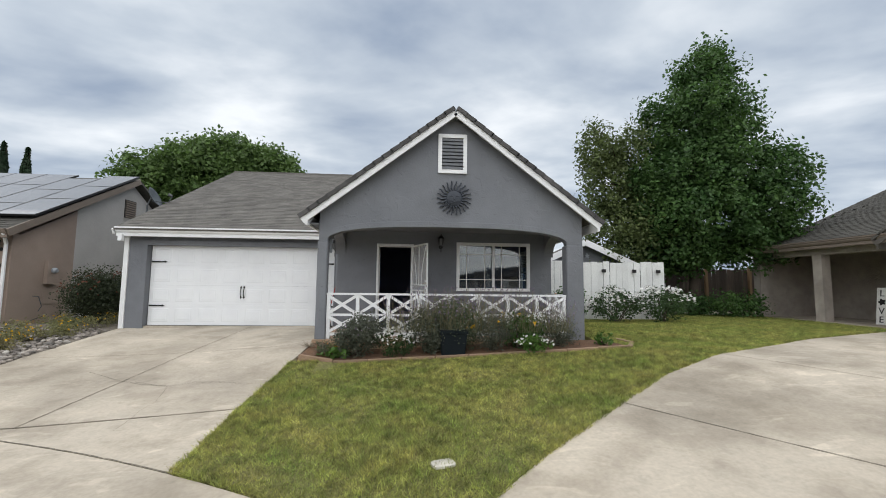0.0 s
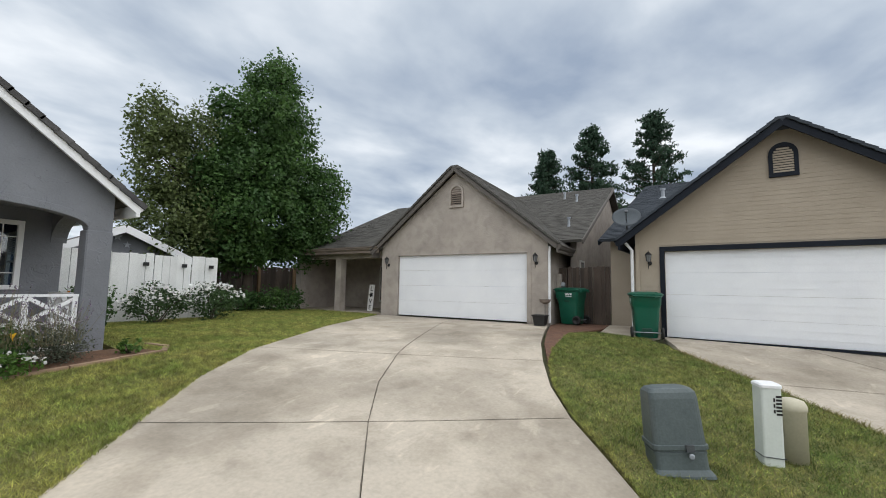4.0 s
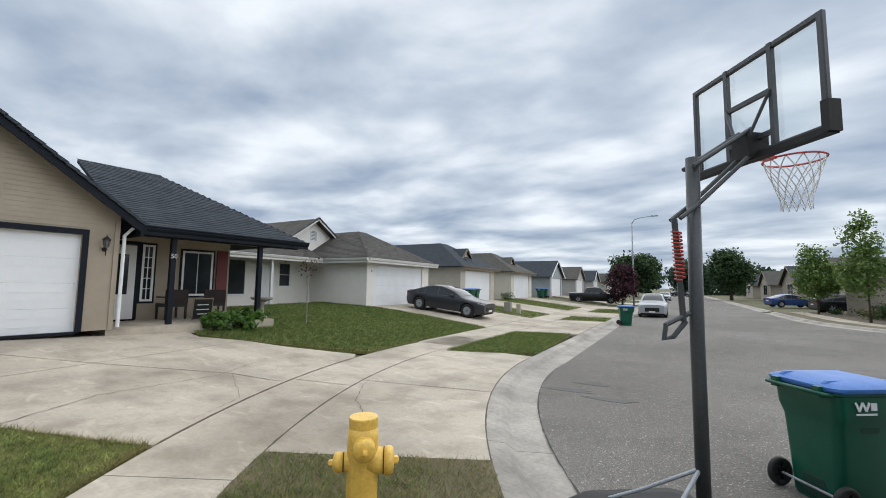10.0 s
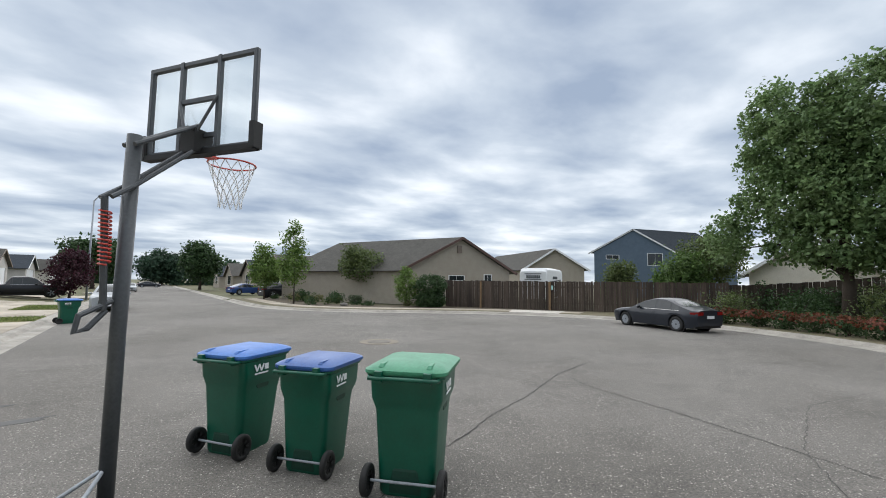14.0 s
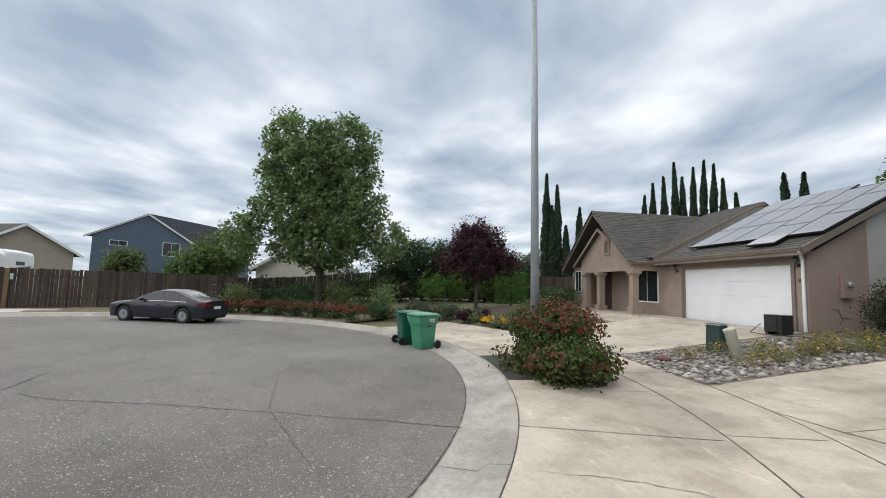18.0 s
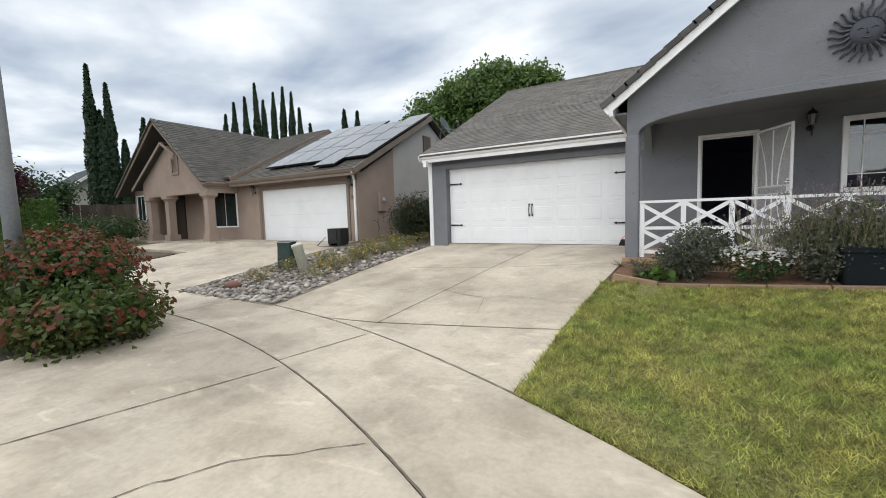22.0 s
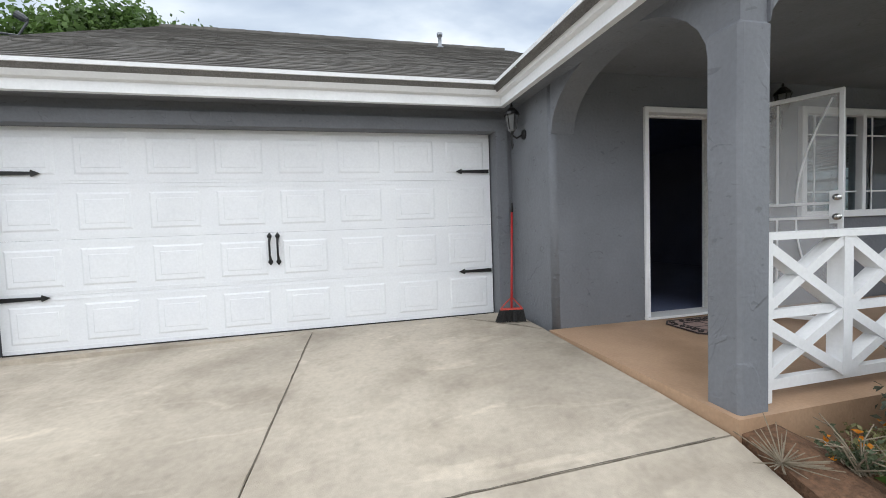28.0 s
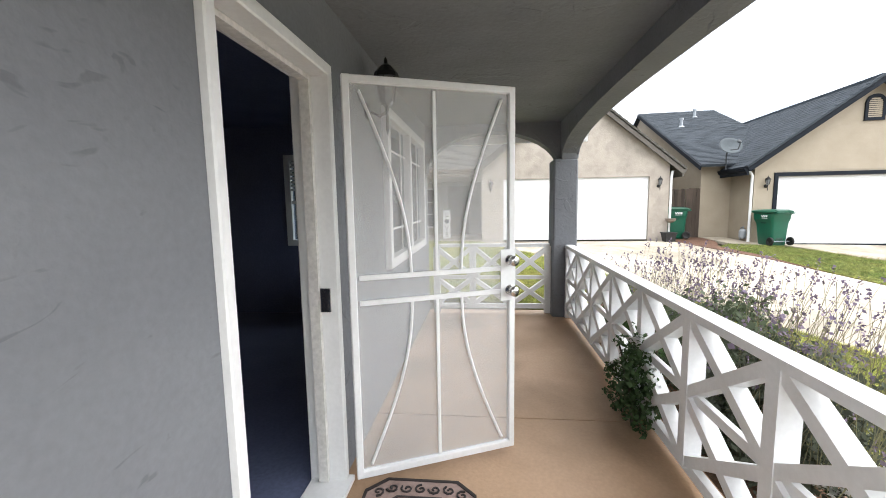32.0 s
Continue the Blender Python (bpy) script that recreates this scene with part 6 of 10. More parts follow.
def loft(rings, bm=None, cap=True):
    bm = bm or bmesh.new()
    vs = [[bm.verts.new(p) for p in r] for r in rings]
    k = len(vs[0])
    for a, b in zip(vs, vs[1:]):
        for i in range(k):
            bm.faces.new((a[i], a[(i + 1) % k], b[(i + 1) % k], b[i]))
    if cap:
        bm.faces.new(vs[0][::-1])
        bm.faces.new(vs[-1])
    return bm


def wheel(parent, at, r, w, name="wheel", spokes=5, axis="Y", rim_mat=None):
    """A tyre with rim and spokes, its axle along local y."""
    wob = part(name, lathe([(r * 0.60, 0), (r * 0.62, -w / 2), (r * 0.92, -w / 2), (r, -w * 0.3), (r, w * 0.3), (r * 0.92, w / 2), (r * 0.62, w / 2), (r * 0.60, 0)], 24, m=Matrix.Rotation(radians(90), 4, "X")), M_RUBBER, parent, smooth=True, at=at)
    bm = lathe([(0.02, -w * 0.1), (r * 0.56, -w * 0.1), (r * 0.60, -w * 0.42), (r * 0.64, -w * 0.42), (r * 0.64, w * 0.42), (r * 0.60, w * 0.42), (r * 0.56, w * 0.1), (0.02, w * 0.1)], 24, m=Matrix.Rotation(radians(90), 4, "X"))
    part("rim", bm, M_BLACK, wob, smooth=True)
    for side in (-1, 1):
        bm = bmesh.new()
        for i in range(spokes):
            a = i * math.tau / spokes
            for da in (-0.14, 0.14):
                beam((0.04 * math.cos(a), side * w * 0.40, 0.04 * math.sin(a)), (r * 0.62 * math.cos(a + da), side * w * 0.44, r * 0.62 * math.sin(a + da)), 0.02 * r / 0.33, 0.045 * r / 0.33, bm)
        part("spokes", bm, rim_mat or M_GALV, wob)
    return wob


def wheelie_bin(name, m, lid_mat, label, group, body_mat=None):
    """A wheeled rubbish bin; back with wheels towards +y, handle at the top of the back."""
    body_mat = body_mat or M_GREEN
    b = root(name, label, "rubbish bin", m, group)
    levels = [(0.0, 0.235, -0.25, 0.25), (0.03, 0.25, -0.265, 0.262), (0.30, 0.264, -0.30, 0.275), (0.62, 0.282, -0.335, 0.292), (0.70, 0.288, -0.36, 0.297), (0.76, 0.312, -0.395, 0.305), (0.80, 0.322, -0.405, 0.318), (0.97, 0.328, -0.42, 0.335), (0.985, 0.35, -0.44, 0.36), (1.02, 0.352, -0.442, 0.362)]
    body = part("body", loft([[(u, v, z) for u, v in rounded(-w, w, f, k, 0.075, 5)] for z, w, f, k in levels]), body_mat, b, smooth=True)
    body.data.set_sharp_from_angle(angle=radians(40))
    # pocket and grips: near-flush plates, the hollow's shade put into a darker green
    part("grab_pocket", loft([[(u, v, z) for u, v in rounded(-w, w, 0.22, k, 0.02, 2)] for z, w, k in ((0.03, 0.15, 0.266), (0.06, 0.15, 0.27), (0.21, 0.12, 0.276), (0.23, 0.11, 0.272))]), mat("shaded_green_recess", (0.004, 0.045, 0.028), (0.003, 0.04, 0.024), 0.5), b)
    for s in (-1, 1):
        part("grip_recess", loft([[(s * (0.26 + t), v, z) for v, z in rounded(-0.12, 0.07, 0.665, 0.725, 0.028, 3)] for t in (0.0, 0.032)]), MATS["shaded_green_recess"], b)
    lid_rows = ((1.006, 0.362, -0.46, 0.372), (1.022, 0.374, -0.475, 0.382), (1.045, 0.372, -0.472, 0.378), (1.062, 0.345, -0.44, 0.345), (1.078, 0.31, -0.395, 0.29), (1.092, 0.24, -0.32, 0.21), (1.098, 0.15, -0.22, 0.12))
    lid = part("lid", loft([[(u, v, z) for u, v in rounded(-w, w, f, k, min(0.10, w * 0.6), 5)] for z, w, f, k in lid_rows]), lid_mat, b, smooth=True)
    lid.data.set_sharp_from_angle(angle=radians(45))
    for x in (-0.215, 0.215):
        part("lid_rib", loft([[(u, v, z) for u, v in rounded(x - w, x + w, -0.34, 0.36 - d, 0.014, 2)] for z, w, d in ((1.03, 0.03, 0.0), (1.07, 0.026, 0.02), (1.092, 0.018, 0.05))]), lid_mat, lid)
        part("hinge", box(x - 0.034, x + 0.034, 0.35, 0.425, 0.955, 1.045), body_mat, b, bevel=0.014)
    part("handle", tube([(-0.31, 0.36, 0.985), (-0.30, 0.425, 0.99), (0.30, 0.425, 0.99), (0.31, 0.36, 0.985)], 0.017, 8), body_mat, b, smooth=True)
    part("axle", tube([(-0.30, 0.30, 0.13), (0.30, 0.30, 0.13)], 0.012, 8), M_GALV, b)
    for x in (-0.33, 0.33):
        wheel(b, Matrix.Translation((x, 0.30, 0.13)) @ Matrix.Rotation(radians(90), 4, "Z"), 0.13, 0.055, "bin_wheel", 6, rim_mat=M_RUBBER)
    # white maker's mark: plain shapes on both flanks
    for s in (-1, 1):
        bm = bmesh.new()
        y0 = 0.05
        for i in range(4):
            beam((s * 0.335, y0 + s * (0.035 * i - 0.11), 0.93 if i % 2 == 0 else 0.86), (s * 0.335, y0 + s * (0.035 * (i + 1) - 0.11), 0.86 if i % 2 == 0 else 0.93), 0.006, 0.02, bm)
        box(s * 0.332, s * 0.338, y0 + s * 0.075 - 0.03, y0 + s * 0.075 + 0.03, 0.865, 0.925, bm)
        box(s * 0.330, s * 0.336, y0 - 0.105, y0 + 0.105, 0.825, 0.84, bm)
        part("mark", bm, M_WHITE, b, "white printed mark")
    return b


bin_turn = math.degrees(math.atan2(0.573, 0.82)) - 90
wheelie_bin("wheeled_bin", pose(6.02, -17.55, -0.88, 0, 0, bin_turn) @ Matrix.Diagonal((1.0, 1.0, 1.085, 1)), M_BLUE, "dark green wheeled bin with a blue lid on the asphalt", "bins by the hoop")
wheelie_bin("wheeled_bin", pose(5.42, -16.58, -0.88, 0, 0, bin_turn + 4) @ Matrix.Diagonal((0.93, 0.95, 1.06, 1)), mat("deep_blue_lid", (0.035, 0.11, 0.34), (0.028, 0.09, 0.29), 0.4, scale=4), "narrower dark green wheeled bin with a deep blue lid", "bins by the hoop")
wheelie_bin("wheeled_bin", pose(4.78, -15.60, -0.88, 0, 0, bin_turn + 8) @ Matrix.Diagonal((1.08, 1.08, 1.115, 1)), M_LGREEN, "dark green wheeled bin with a pale green lid on the asphalt", "bins by the hoop")
wheelie_bin("wheeled_bin", pose(-6.9, -11.32, -0.90, 0, 0, 200), M_GREEN, "dark green wheeled bin at the kerb", "bins at the kerb")
wheelie_bin("wheeled_bin", pose(-6.0, -10.85, -0.90, 0, 0, 35), M_LGREEN, "faded green wheeled bin at the kerb", "bins at the kerb", M_LGREEN)
bs = wheelie_bin("wheeled_bin", pose(9.75, -36.9, -0.9, 0, 0, -75), M_BLUE, "green wheeled bin with a blue lid down the street", "bins down the street")
wheelie_bin("wheeled_bin", pose(20.45, -8.62, 0.12, 0, 0, 165), M_GREEN, "dark green wheeled bin beside the beige garage", "bins by the garages")
wheelie_bin("wheeled_bin", pose(18.75, -10.75, ground_z(18.75, -10.75) + 0.016, 0, 0, 100), M_GREEN, "dark green wheeled bin beside the tan garage", "bins by the garages")
for x, y, a in ((19.6, -37.6, 80), (19.7, -38.6, 95), (20.2, -57.0, 70), (20.1, -58.2, 90)):
    copy_thing(bs, pose(x, y, ground_z(x, y) + 0.005, 0, 0, a))

# basketball hoop, seen from behind
# local frame: board plane runs along x, rim towards -y
HOOP = Matrix.Translation((7.20, -16.15, -0.885)) @ Matrix.Rotation(math.atan2(0.573, 0.82) - math.pi / 2, 4, "Z")
hoop = root("basketball_hoop", "portable basketball hoop with grey pole and clear backboard", "basketball hoop", HOOP)
base_rings = []
for z, k in ((0.0, 1.0), (0.08, 1.0), (0.16, 0.86), (0.20, 0.6)):
    base_rings.append([(u * k, 0.28 + v * k, z) for u, v in rounded(-0.6, 0.6, -0.5, 0.72, 0.2, 5)])
part("base", loft(base_rings), M_RUBBER, hoop, "black plastic ballast base", smooth=False, bevel=0.0)
part("pole", tube([(0, 0, 0.15), (0, 0, 1.6), (0, -0.02, 3.17)], 0.056, 16), M_GUN, hoop, "grey round pole", smooth=True)
for x in (-0.3, 0.3):
    part("brace", tube([(0, 0.02, 0.55), (x * 0.7, 0.42, 0.3), (x * 1.2, 0.75, 0.14)], 0.016, 8), M_GALV, hoop)
BY, BZ0, BZ1, BW = -0.62, 3.20, 4.13, 0.69
board = part("backboard_frame", sheet(rect(-BW, BW, BZ0, BZ1), [rect(-BW + 0.05, BW - 0.05, BZ0 + 0.05, BZ1 - 0.05)], 0.045, frame_y(BY)), M_GUN, hoop, "dark backboard frame", bevel=0.008)
part("pane", box(-BW + 0.05, BW - 0.05, BY + 0.0, BY + 0.006, BZ0 + 0.05, BZ1 - 0.05), glass("clear_acrylic", (0.95, 0.97, 0.97), 0.92), board)
for x in (-0.24, 0.24):
    part("frame_bar", box(x - 0.02, x + 0.02, BY + 0.01, BY + 0.05, BZ0, BZ1), M_GUN, board)
part("frame_bar", box(-0.24, 0.24, BY + 0.012, BY + 0.048, BZ0 + 0.14, BZ0 + 0.18), M_GUN, board)
part("frame_bar", box(-0.24, 0.24, BY + 0.012, BY + 0.048, BZ0 + 0.50, BZ0 + 0.54), M_GUN, board)
for s in (-1, 1):
    part("strut", tube([(s * 0.05, BY + 0.12, BZ0 + 0.12), (s * 0.24, BY + 0.05, BZ0 + 0.52)], 0.014, 8), M_GUN, board)
    part("corner_pad", box(s * BW - 0.03, s * BW + 0.03, BY - 0.03, BY + 0.075, BZ0 - 0.02, BZ0 + 0.22), M_RUBBER, board, bevel=0.01)
part("bottom_pad", box(-BW - 0.01, BW + 0.01, BY - 0.025, BY + 0.07, BZ0 - 0.03, BZ0 + 0.02), M_RUBBER, board, bevel=0.008)
part("rim_bracket", box(-0.09, 0.09, BY - 0.06, BY + 0.14, BZ0 - 0.02, BZ0 + 0.2), M_RUBBER, hoop, bevel=0.01)
for s in (-1, 1):
    part("lift_arm", tube([(s * 0.065, 0.02, 3.08), (s * 0.065, BY + 0.08, BZ0 + 0.24)], 0.02, 8), M_GUN, hoop)
    part("lift_arm", tube([(s * 0.065, 0.16, 2.62), (s * 0.065, 0.0, 2.74), (s * 0.065, BY + 0.08, BZ0 + 0.02)], 0.02, 8), M_GUN, hoop)
part("spring_rod", tube([(0, 0.17, 2.62), (0, 0.12, 1.75)], 0.025, 8), M_GUN, hoop)
bm = bmesh.new()
pts = [(0.04 * math.cos(i * 0.9), 0.155 - 0.02 * i / 90 + 0.04 * math.sin(i * 0.9), 2.52 - i * 0.0045) for i in range(95)]
part("spring", tube(pts, 0.007, 5), M_RED, hoop, "orange lift spring")
part("lever", tube([(0, 0.10, 1.75), (0, 0.22, 1.62), (0, 0.30, 1.60), (0, 0.28, 1.72), (0, 0.06, 1.82)], 0.022, 8), M_GUN, hoop)
RC = Vector((0, BY - 0.15 - 0.235, BZ0 - 0.0))
part("rim_arm", box(-0.05, 0.05, BY - 0.17, BY - 0.05, BZ0 - 0.012, BZ0 + 0.012), M_RED, hoop)
ring = [RC + Vector((0.228 * math.cos(i * math.tau / 28), 0.228 * math.sin(i * math.tau / 28), 0)) for i in range(28)]
part("rim", tube(ring, 0.009, 6, closed=True), M_RED, hoop, "orange rim")
net = bmesh.new()
for i in range(12):
    for way in (-1, 1):
        pts = []
        for k in range(8):
            t = k / 7
            a = (i + way * t * 2.5) * math.tau / 12
            r = 0.225 - 0.115 * min(1, t * 1.25)
            pts.append(RC + Vector((r * math.cos(a), r * math.sin(a), -0.46 * t)))
        tube(pts, 0.0045, 4, net)
part("net", net, M_WHITE, hoop, "white cord net")

# hydrant
hyd = root("fire_hydrant", "yellow painted fire hydrant in a dry grass strip", "fire hydrant", pose(9.5, -14.6, -0.76))
part("barrel", lathe([(0.17, 0.0), (0.17, 0.045), (0.125, 0.06), (0.118, 0.10), (0.118, 0.52), (0.122, 0.60), (0.118, 0.72), (0.112, 0.80)], 28), M_YELLOW, hyd, smooth=True)
part("bonnet", lathe([(0.112, 0.79), (0.112, 0.868), (0.108, 0.878), (0.06, 0.882)], 28), M_YELLOW, hyd, "flat-topped yellow bonnet")
def outlet(turn, z, r, reach, label):
    """A capped hose outlet that leaves the barrel at a turn in degrees from +x."""
    m = Matrix.Translation((0, 0, z)) @ Matrix.Rotation(radians(turn), 4, "Z") @ Matrix.Rotation(radians(90), 4, "Y")
    o = part("outlet", lathe([(r * 1.15, 0.04), (r * 1.0, 0.10), (r * 0.98, reach - 0.075)], 22, m=m), M_YELLOW, hyd, label, smooth=True)
    part("cap", lathe([(r * 1.04, reach - 0.068), (r * 1.06, reach - 0.02), (r * 0.9, reach), (r * 0.45, reach + 0.008)], 22, m=m), M_YELLOW, o, smooth=True)
    part("cap_nut", lathe([(r * 0.36, reach), (r * 0.32, reach + 0.035), (r * 0.1, reach + 0.045)], 5, m=m), M_YELLOW, o)
    part("gasket", lathe([(r * 1.0, reach - 0.076), (r * 1.01, reach - 0.067)], 22, m=m), M_RUBBER, o, "dark gasket line")
outlet(133, 0.685, 0.078, 0.215, "small upper hose outlet")
outlet(215, 0.545, 0.098, 0.235, "wide pumper outlet")
outlet(40, 0.545, 0.07, 0.215, "small hose outlet")
for i in range(8):
    a = i * math.tau / 8
    part("bolt", lathe([(0.016, 0.04), (0.016, 0.07)], 6, None, Matrix.Translation((0.146 * math.cos(a), 0.146 * math.sin(a), 0))), M_YELLOW, hyd)

# telecom pedestals on the lawn
LEAN = Matrix.Rotation(radians(6), 4, Vector((0.92, -0.39, 0)))
tel = root("cable_pedestal", "leaning dark grey-green plastic cable pedestal on the lawn", "utility box", Matrix.Translation((12.17, -11.44, -0.56)) @ LEAN.inverted() @ Matrix.Rotation(radians(-68), 4, "Z"))
M_TEL = mat("grey_green_plastic", (0.085, 0.108, 0.110), (0.068, 0.088, 0.090), 0.5, scale=4, bump=0.1, bscale=60)
ringed = lambda rows, r=0.05: loft([[(u, v, z) for u, v in rounded(-w, w, -d, d, r)] for z, w, d in rows])
part("base_flange", ringed(((0.0, 0.275, 0.215), (0.025, 0.27, 0.21), (0.07, 0.235, 0.18), (0.26, 0.228, 0.172))), M_TEL, tel)
part("cover", ringed(((0.25, 0.238, 0.182), (0.70, 0.222, 0.17), (0.755, 0.215, 0.16), (0.785, 0.19, 0.135), (0.80, 0.14, 0.09)), 0.06), M_TEL, tel, "domed pedestal cover")
part("lock_band", ringed(((0.245, 0.246, 0.19), (0.25, 0.25, 0.194), (0.285, 0.25, 0.194), (0.29, 0.246, 0.19)), 0.06), M_TEL, tel)
part("lock_band", ringed(((0.205, 0.238, 0.182), (0.225, 0.238, 0.182)), 0.06), M_TEL, tel)
part("hasp", box(0.03, 0.10, -0.215, -0.19, 0.235, 0.295), M_GUN, tel, bevel=0.006)
part("padlock", lathe([(0.022, 0), (0.024, 0.025), (0.015, 0.03)], 12, m=Matrix.Translation((0.065, -0.205, 0.20)) @ Matrix.Rotation(radians(90), 4, "X")), M_GALV, tel, "small padlock")
wb = root("utility_pedestal", "white weathered utility pedestal with a label", "utility box", pose(12.78, -12.24, -0.56, 0, 0, -72))
part("post", loft([[(u, v, z) for u, v in rounded(-w, w, -w, w, 0.022)] for z, w in ((0, 0.092), (0.80, 0.092))]), mat("weathered_white", (0.64, 0.68, 0.64), (0.56, 0.60, 0.56), 0.6, scale=2, grain=0.03), wb)
part("cap", loft([[(u, v, z) for u, v in rounded(-w, w, -w, w, 0.026)] for z, w in ((0.79, 0.10), (0.815, 0.10), (0.83, 0.085))]), M_WHITE, wb)
part("ground_band", tube([(-0.098, -0.098, 0.13), (0.098, -0.098, 0.12), (0.098, 0.098, 0.12), (-0.098, 0.098, 0.13)], 0.005, 5, closed=True), M_GUN, wb)
bm = bmesh.new()
for i in range(6):
    box(0.035, 0.085, -0.0955, -0.0915, 0.53 + i * 0.034, 0.55 + i * 0.034, bm)
for i in range(3):
    box(0.012, 0.026, -0.0955, -0.0915, 0.55 + i * 0.055, 0.585 + i * 0.055, bm)
part("label", bm, M_BLACK, wb, "black printed label bars")
tb = root("utility_stub", "tan round plastic utility stub with a domed cap", "utility box", pose(12.98, -12.46, -0.52))
part("stub", lathe([(0.125, 0), (0.125, 0.50), (0.135, 0.51), (0.135, 0.55), (0.11, 0.60), (0.05, 0.62)], 20), mat("tan_plastic", (0.52, 0.49, 0.37), (0.45, 0.42, 0.32), 0.6, scale=3, grain=0.04), tb, smooth=True)
ug = root("cable_pedestal", "dark green cable pedestal among cobbles", "utility box", pose(-2.95, -3.45, -0.42, 0, 0, 15))
part("cover", loft([[(u, v, z) for u, v in rounded(-w, w, -w * 0.8, w * 0.8, 0.05)] for z, w in ((0.0, 0.215), (0.56, 0.195), (0.62, 0.20), (0.68, 0.20), (0.70, 0.18))]), mat("dark_green_plastic", (0.02, 0.045, 0.038), (0.016, 0.036, 0.03), 0.5), ug)
part("cover_cap", box(-0.205, 0.205, -0.165, 0.165, 0.665, 0.69), M_GALV, ug)
uw = root("utility_stub", "leaning cream plastic utility stub", "utility box", pose(-1.95, -3.75, -0.46, 6, -14, 0))
part("stub", lathe([(0.125, -0.05), (0.125, 0.64), (0.138, 0.65), (0.13, 0.72), (0.03, 0.735)], 18), mat("cream_plastic", (0.55, 0.56, 0.47), (0.48, 0.49, 0.41), 0.5), uw, smooth=True)

for x, y, w, h, tone, lab in ((16.58, -36.94, 0.22, 0.62, (0.30, 0.30, 0.25), "grey-green utility cabinet on a parkway lawn"), (15.83, -36.79, 0.13, 0.62, (0.46, 0.43, 0.33), "tan utility pedestal on a parkway lawn")):
    uc = root("utility_cabinet", lab, "utility box", pose(x, y, ground_z(x, y)))
    part("cabinet", loft([[(u, v, z) for u, v in rounded(-k * w, k * w, -k * w * 0.8, k * w * 0.8, 0.04)] for z, k in ((0, 1.0), (h - 0.12, 0.96), (h - 0.1, 1.03), (h, 0.98))]), mat(lab.split()[0] + "_cabinet", tone, tuple(c * 0.85 for c in tone), 0.7, scale=4), uc)

# street lamps
def street_lamp(m, label):
    s = root("street_lamp", label, "street lamp", m)
    part("pole", tube([(0, 0, -0.1), (0, 0, 5), (0, 0, 9.8)], [0.10, 0.085, 0.06], 14), M_GALV, s, smooth=True)
    part("arm", tube([(0, 0, 9.7), (0.25, 0, 10.1), (0.9, 0, 10.3), (2.0, 0, 10.4)], [0.05, 0.045, 0.04, 0.035], 10), M_GALV, s, smooth=True)
    part("lamp_head", loft([[(x, v, 10.4 + z) for v, z in ((-w, 0), (-w * 0.7, 0.07), (w * 0.7, 0.07), (w, 0), (w * 0.7, -0.05), (-w * 0.7, -0.05))] for x, w in ((1.95, 0.05), (2.1, 0.13), (2.5, 0.13), (2.65, 0.05))]), M_GALV, s)
    part("base_collar", lathe([(0.17, -0.05), (0.17, 0.1), (0.11, 0.2)], 14), M_GALV, s)
    return s
street_lamp(Matrix.Translation((-1.99, -8.66, -0.78)) @ Matrix.Rotation(radians(0.92), 4, Vector((0.472, -0.882, 0))) @ Matrix.Rotation(radians(-100), 4, "Z"), "tall galvanised street lamp rising from a shrub")
street_lamp(pose(11.3, -62.5, -1.3, 0, 0, 180), "tall galvanised street lamp down the street")

# manhole
mh = root("manhole_cover", "round iron manhole cover in the asphalt", "manhole cover", pose(0.86, -23.97, ground_z(0.86, -23.97) + 0.001))
part("collar", lathe([(0.62, 0), (0.62, 0.006), (0.40, 0.008), (0.38, 0.002)], 30), mat("worn_collar", (0.26, 0.225, 0.18), (0.2, 0.175, 0.14), 0.9, scale=5), mh)
part("lid", lathe([(0.37, 0.0), (0.37, 0.01), (0.33, 0.012)], 28), mat("iron", (0.16, 0.14, 0.115), (0.12, 0.11, 0.09), 0.6, metal=0.4, bump=0.4), mh)
ucov = root("valve_cover", "pale concrete utility cover sunk in the lawn", "utility cover", pose(7.38, -7.58, ground_z(7.38, -7.58) + 0.004, 0, 0, 20))
part("cover", loft([[(u, v, z) for u, v in rounded(-w, w, -w * 0.72, w * 0.72, 0.05)] for z, w in ((0.0, 0.115), (0.02, 0.112), (0.026, 0.09))]), mat("pale_concrete", (0.6, 0.57, 0.5), (0.48, 0.45, 0.4), 0.9, scale=8), ucov)


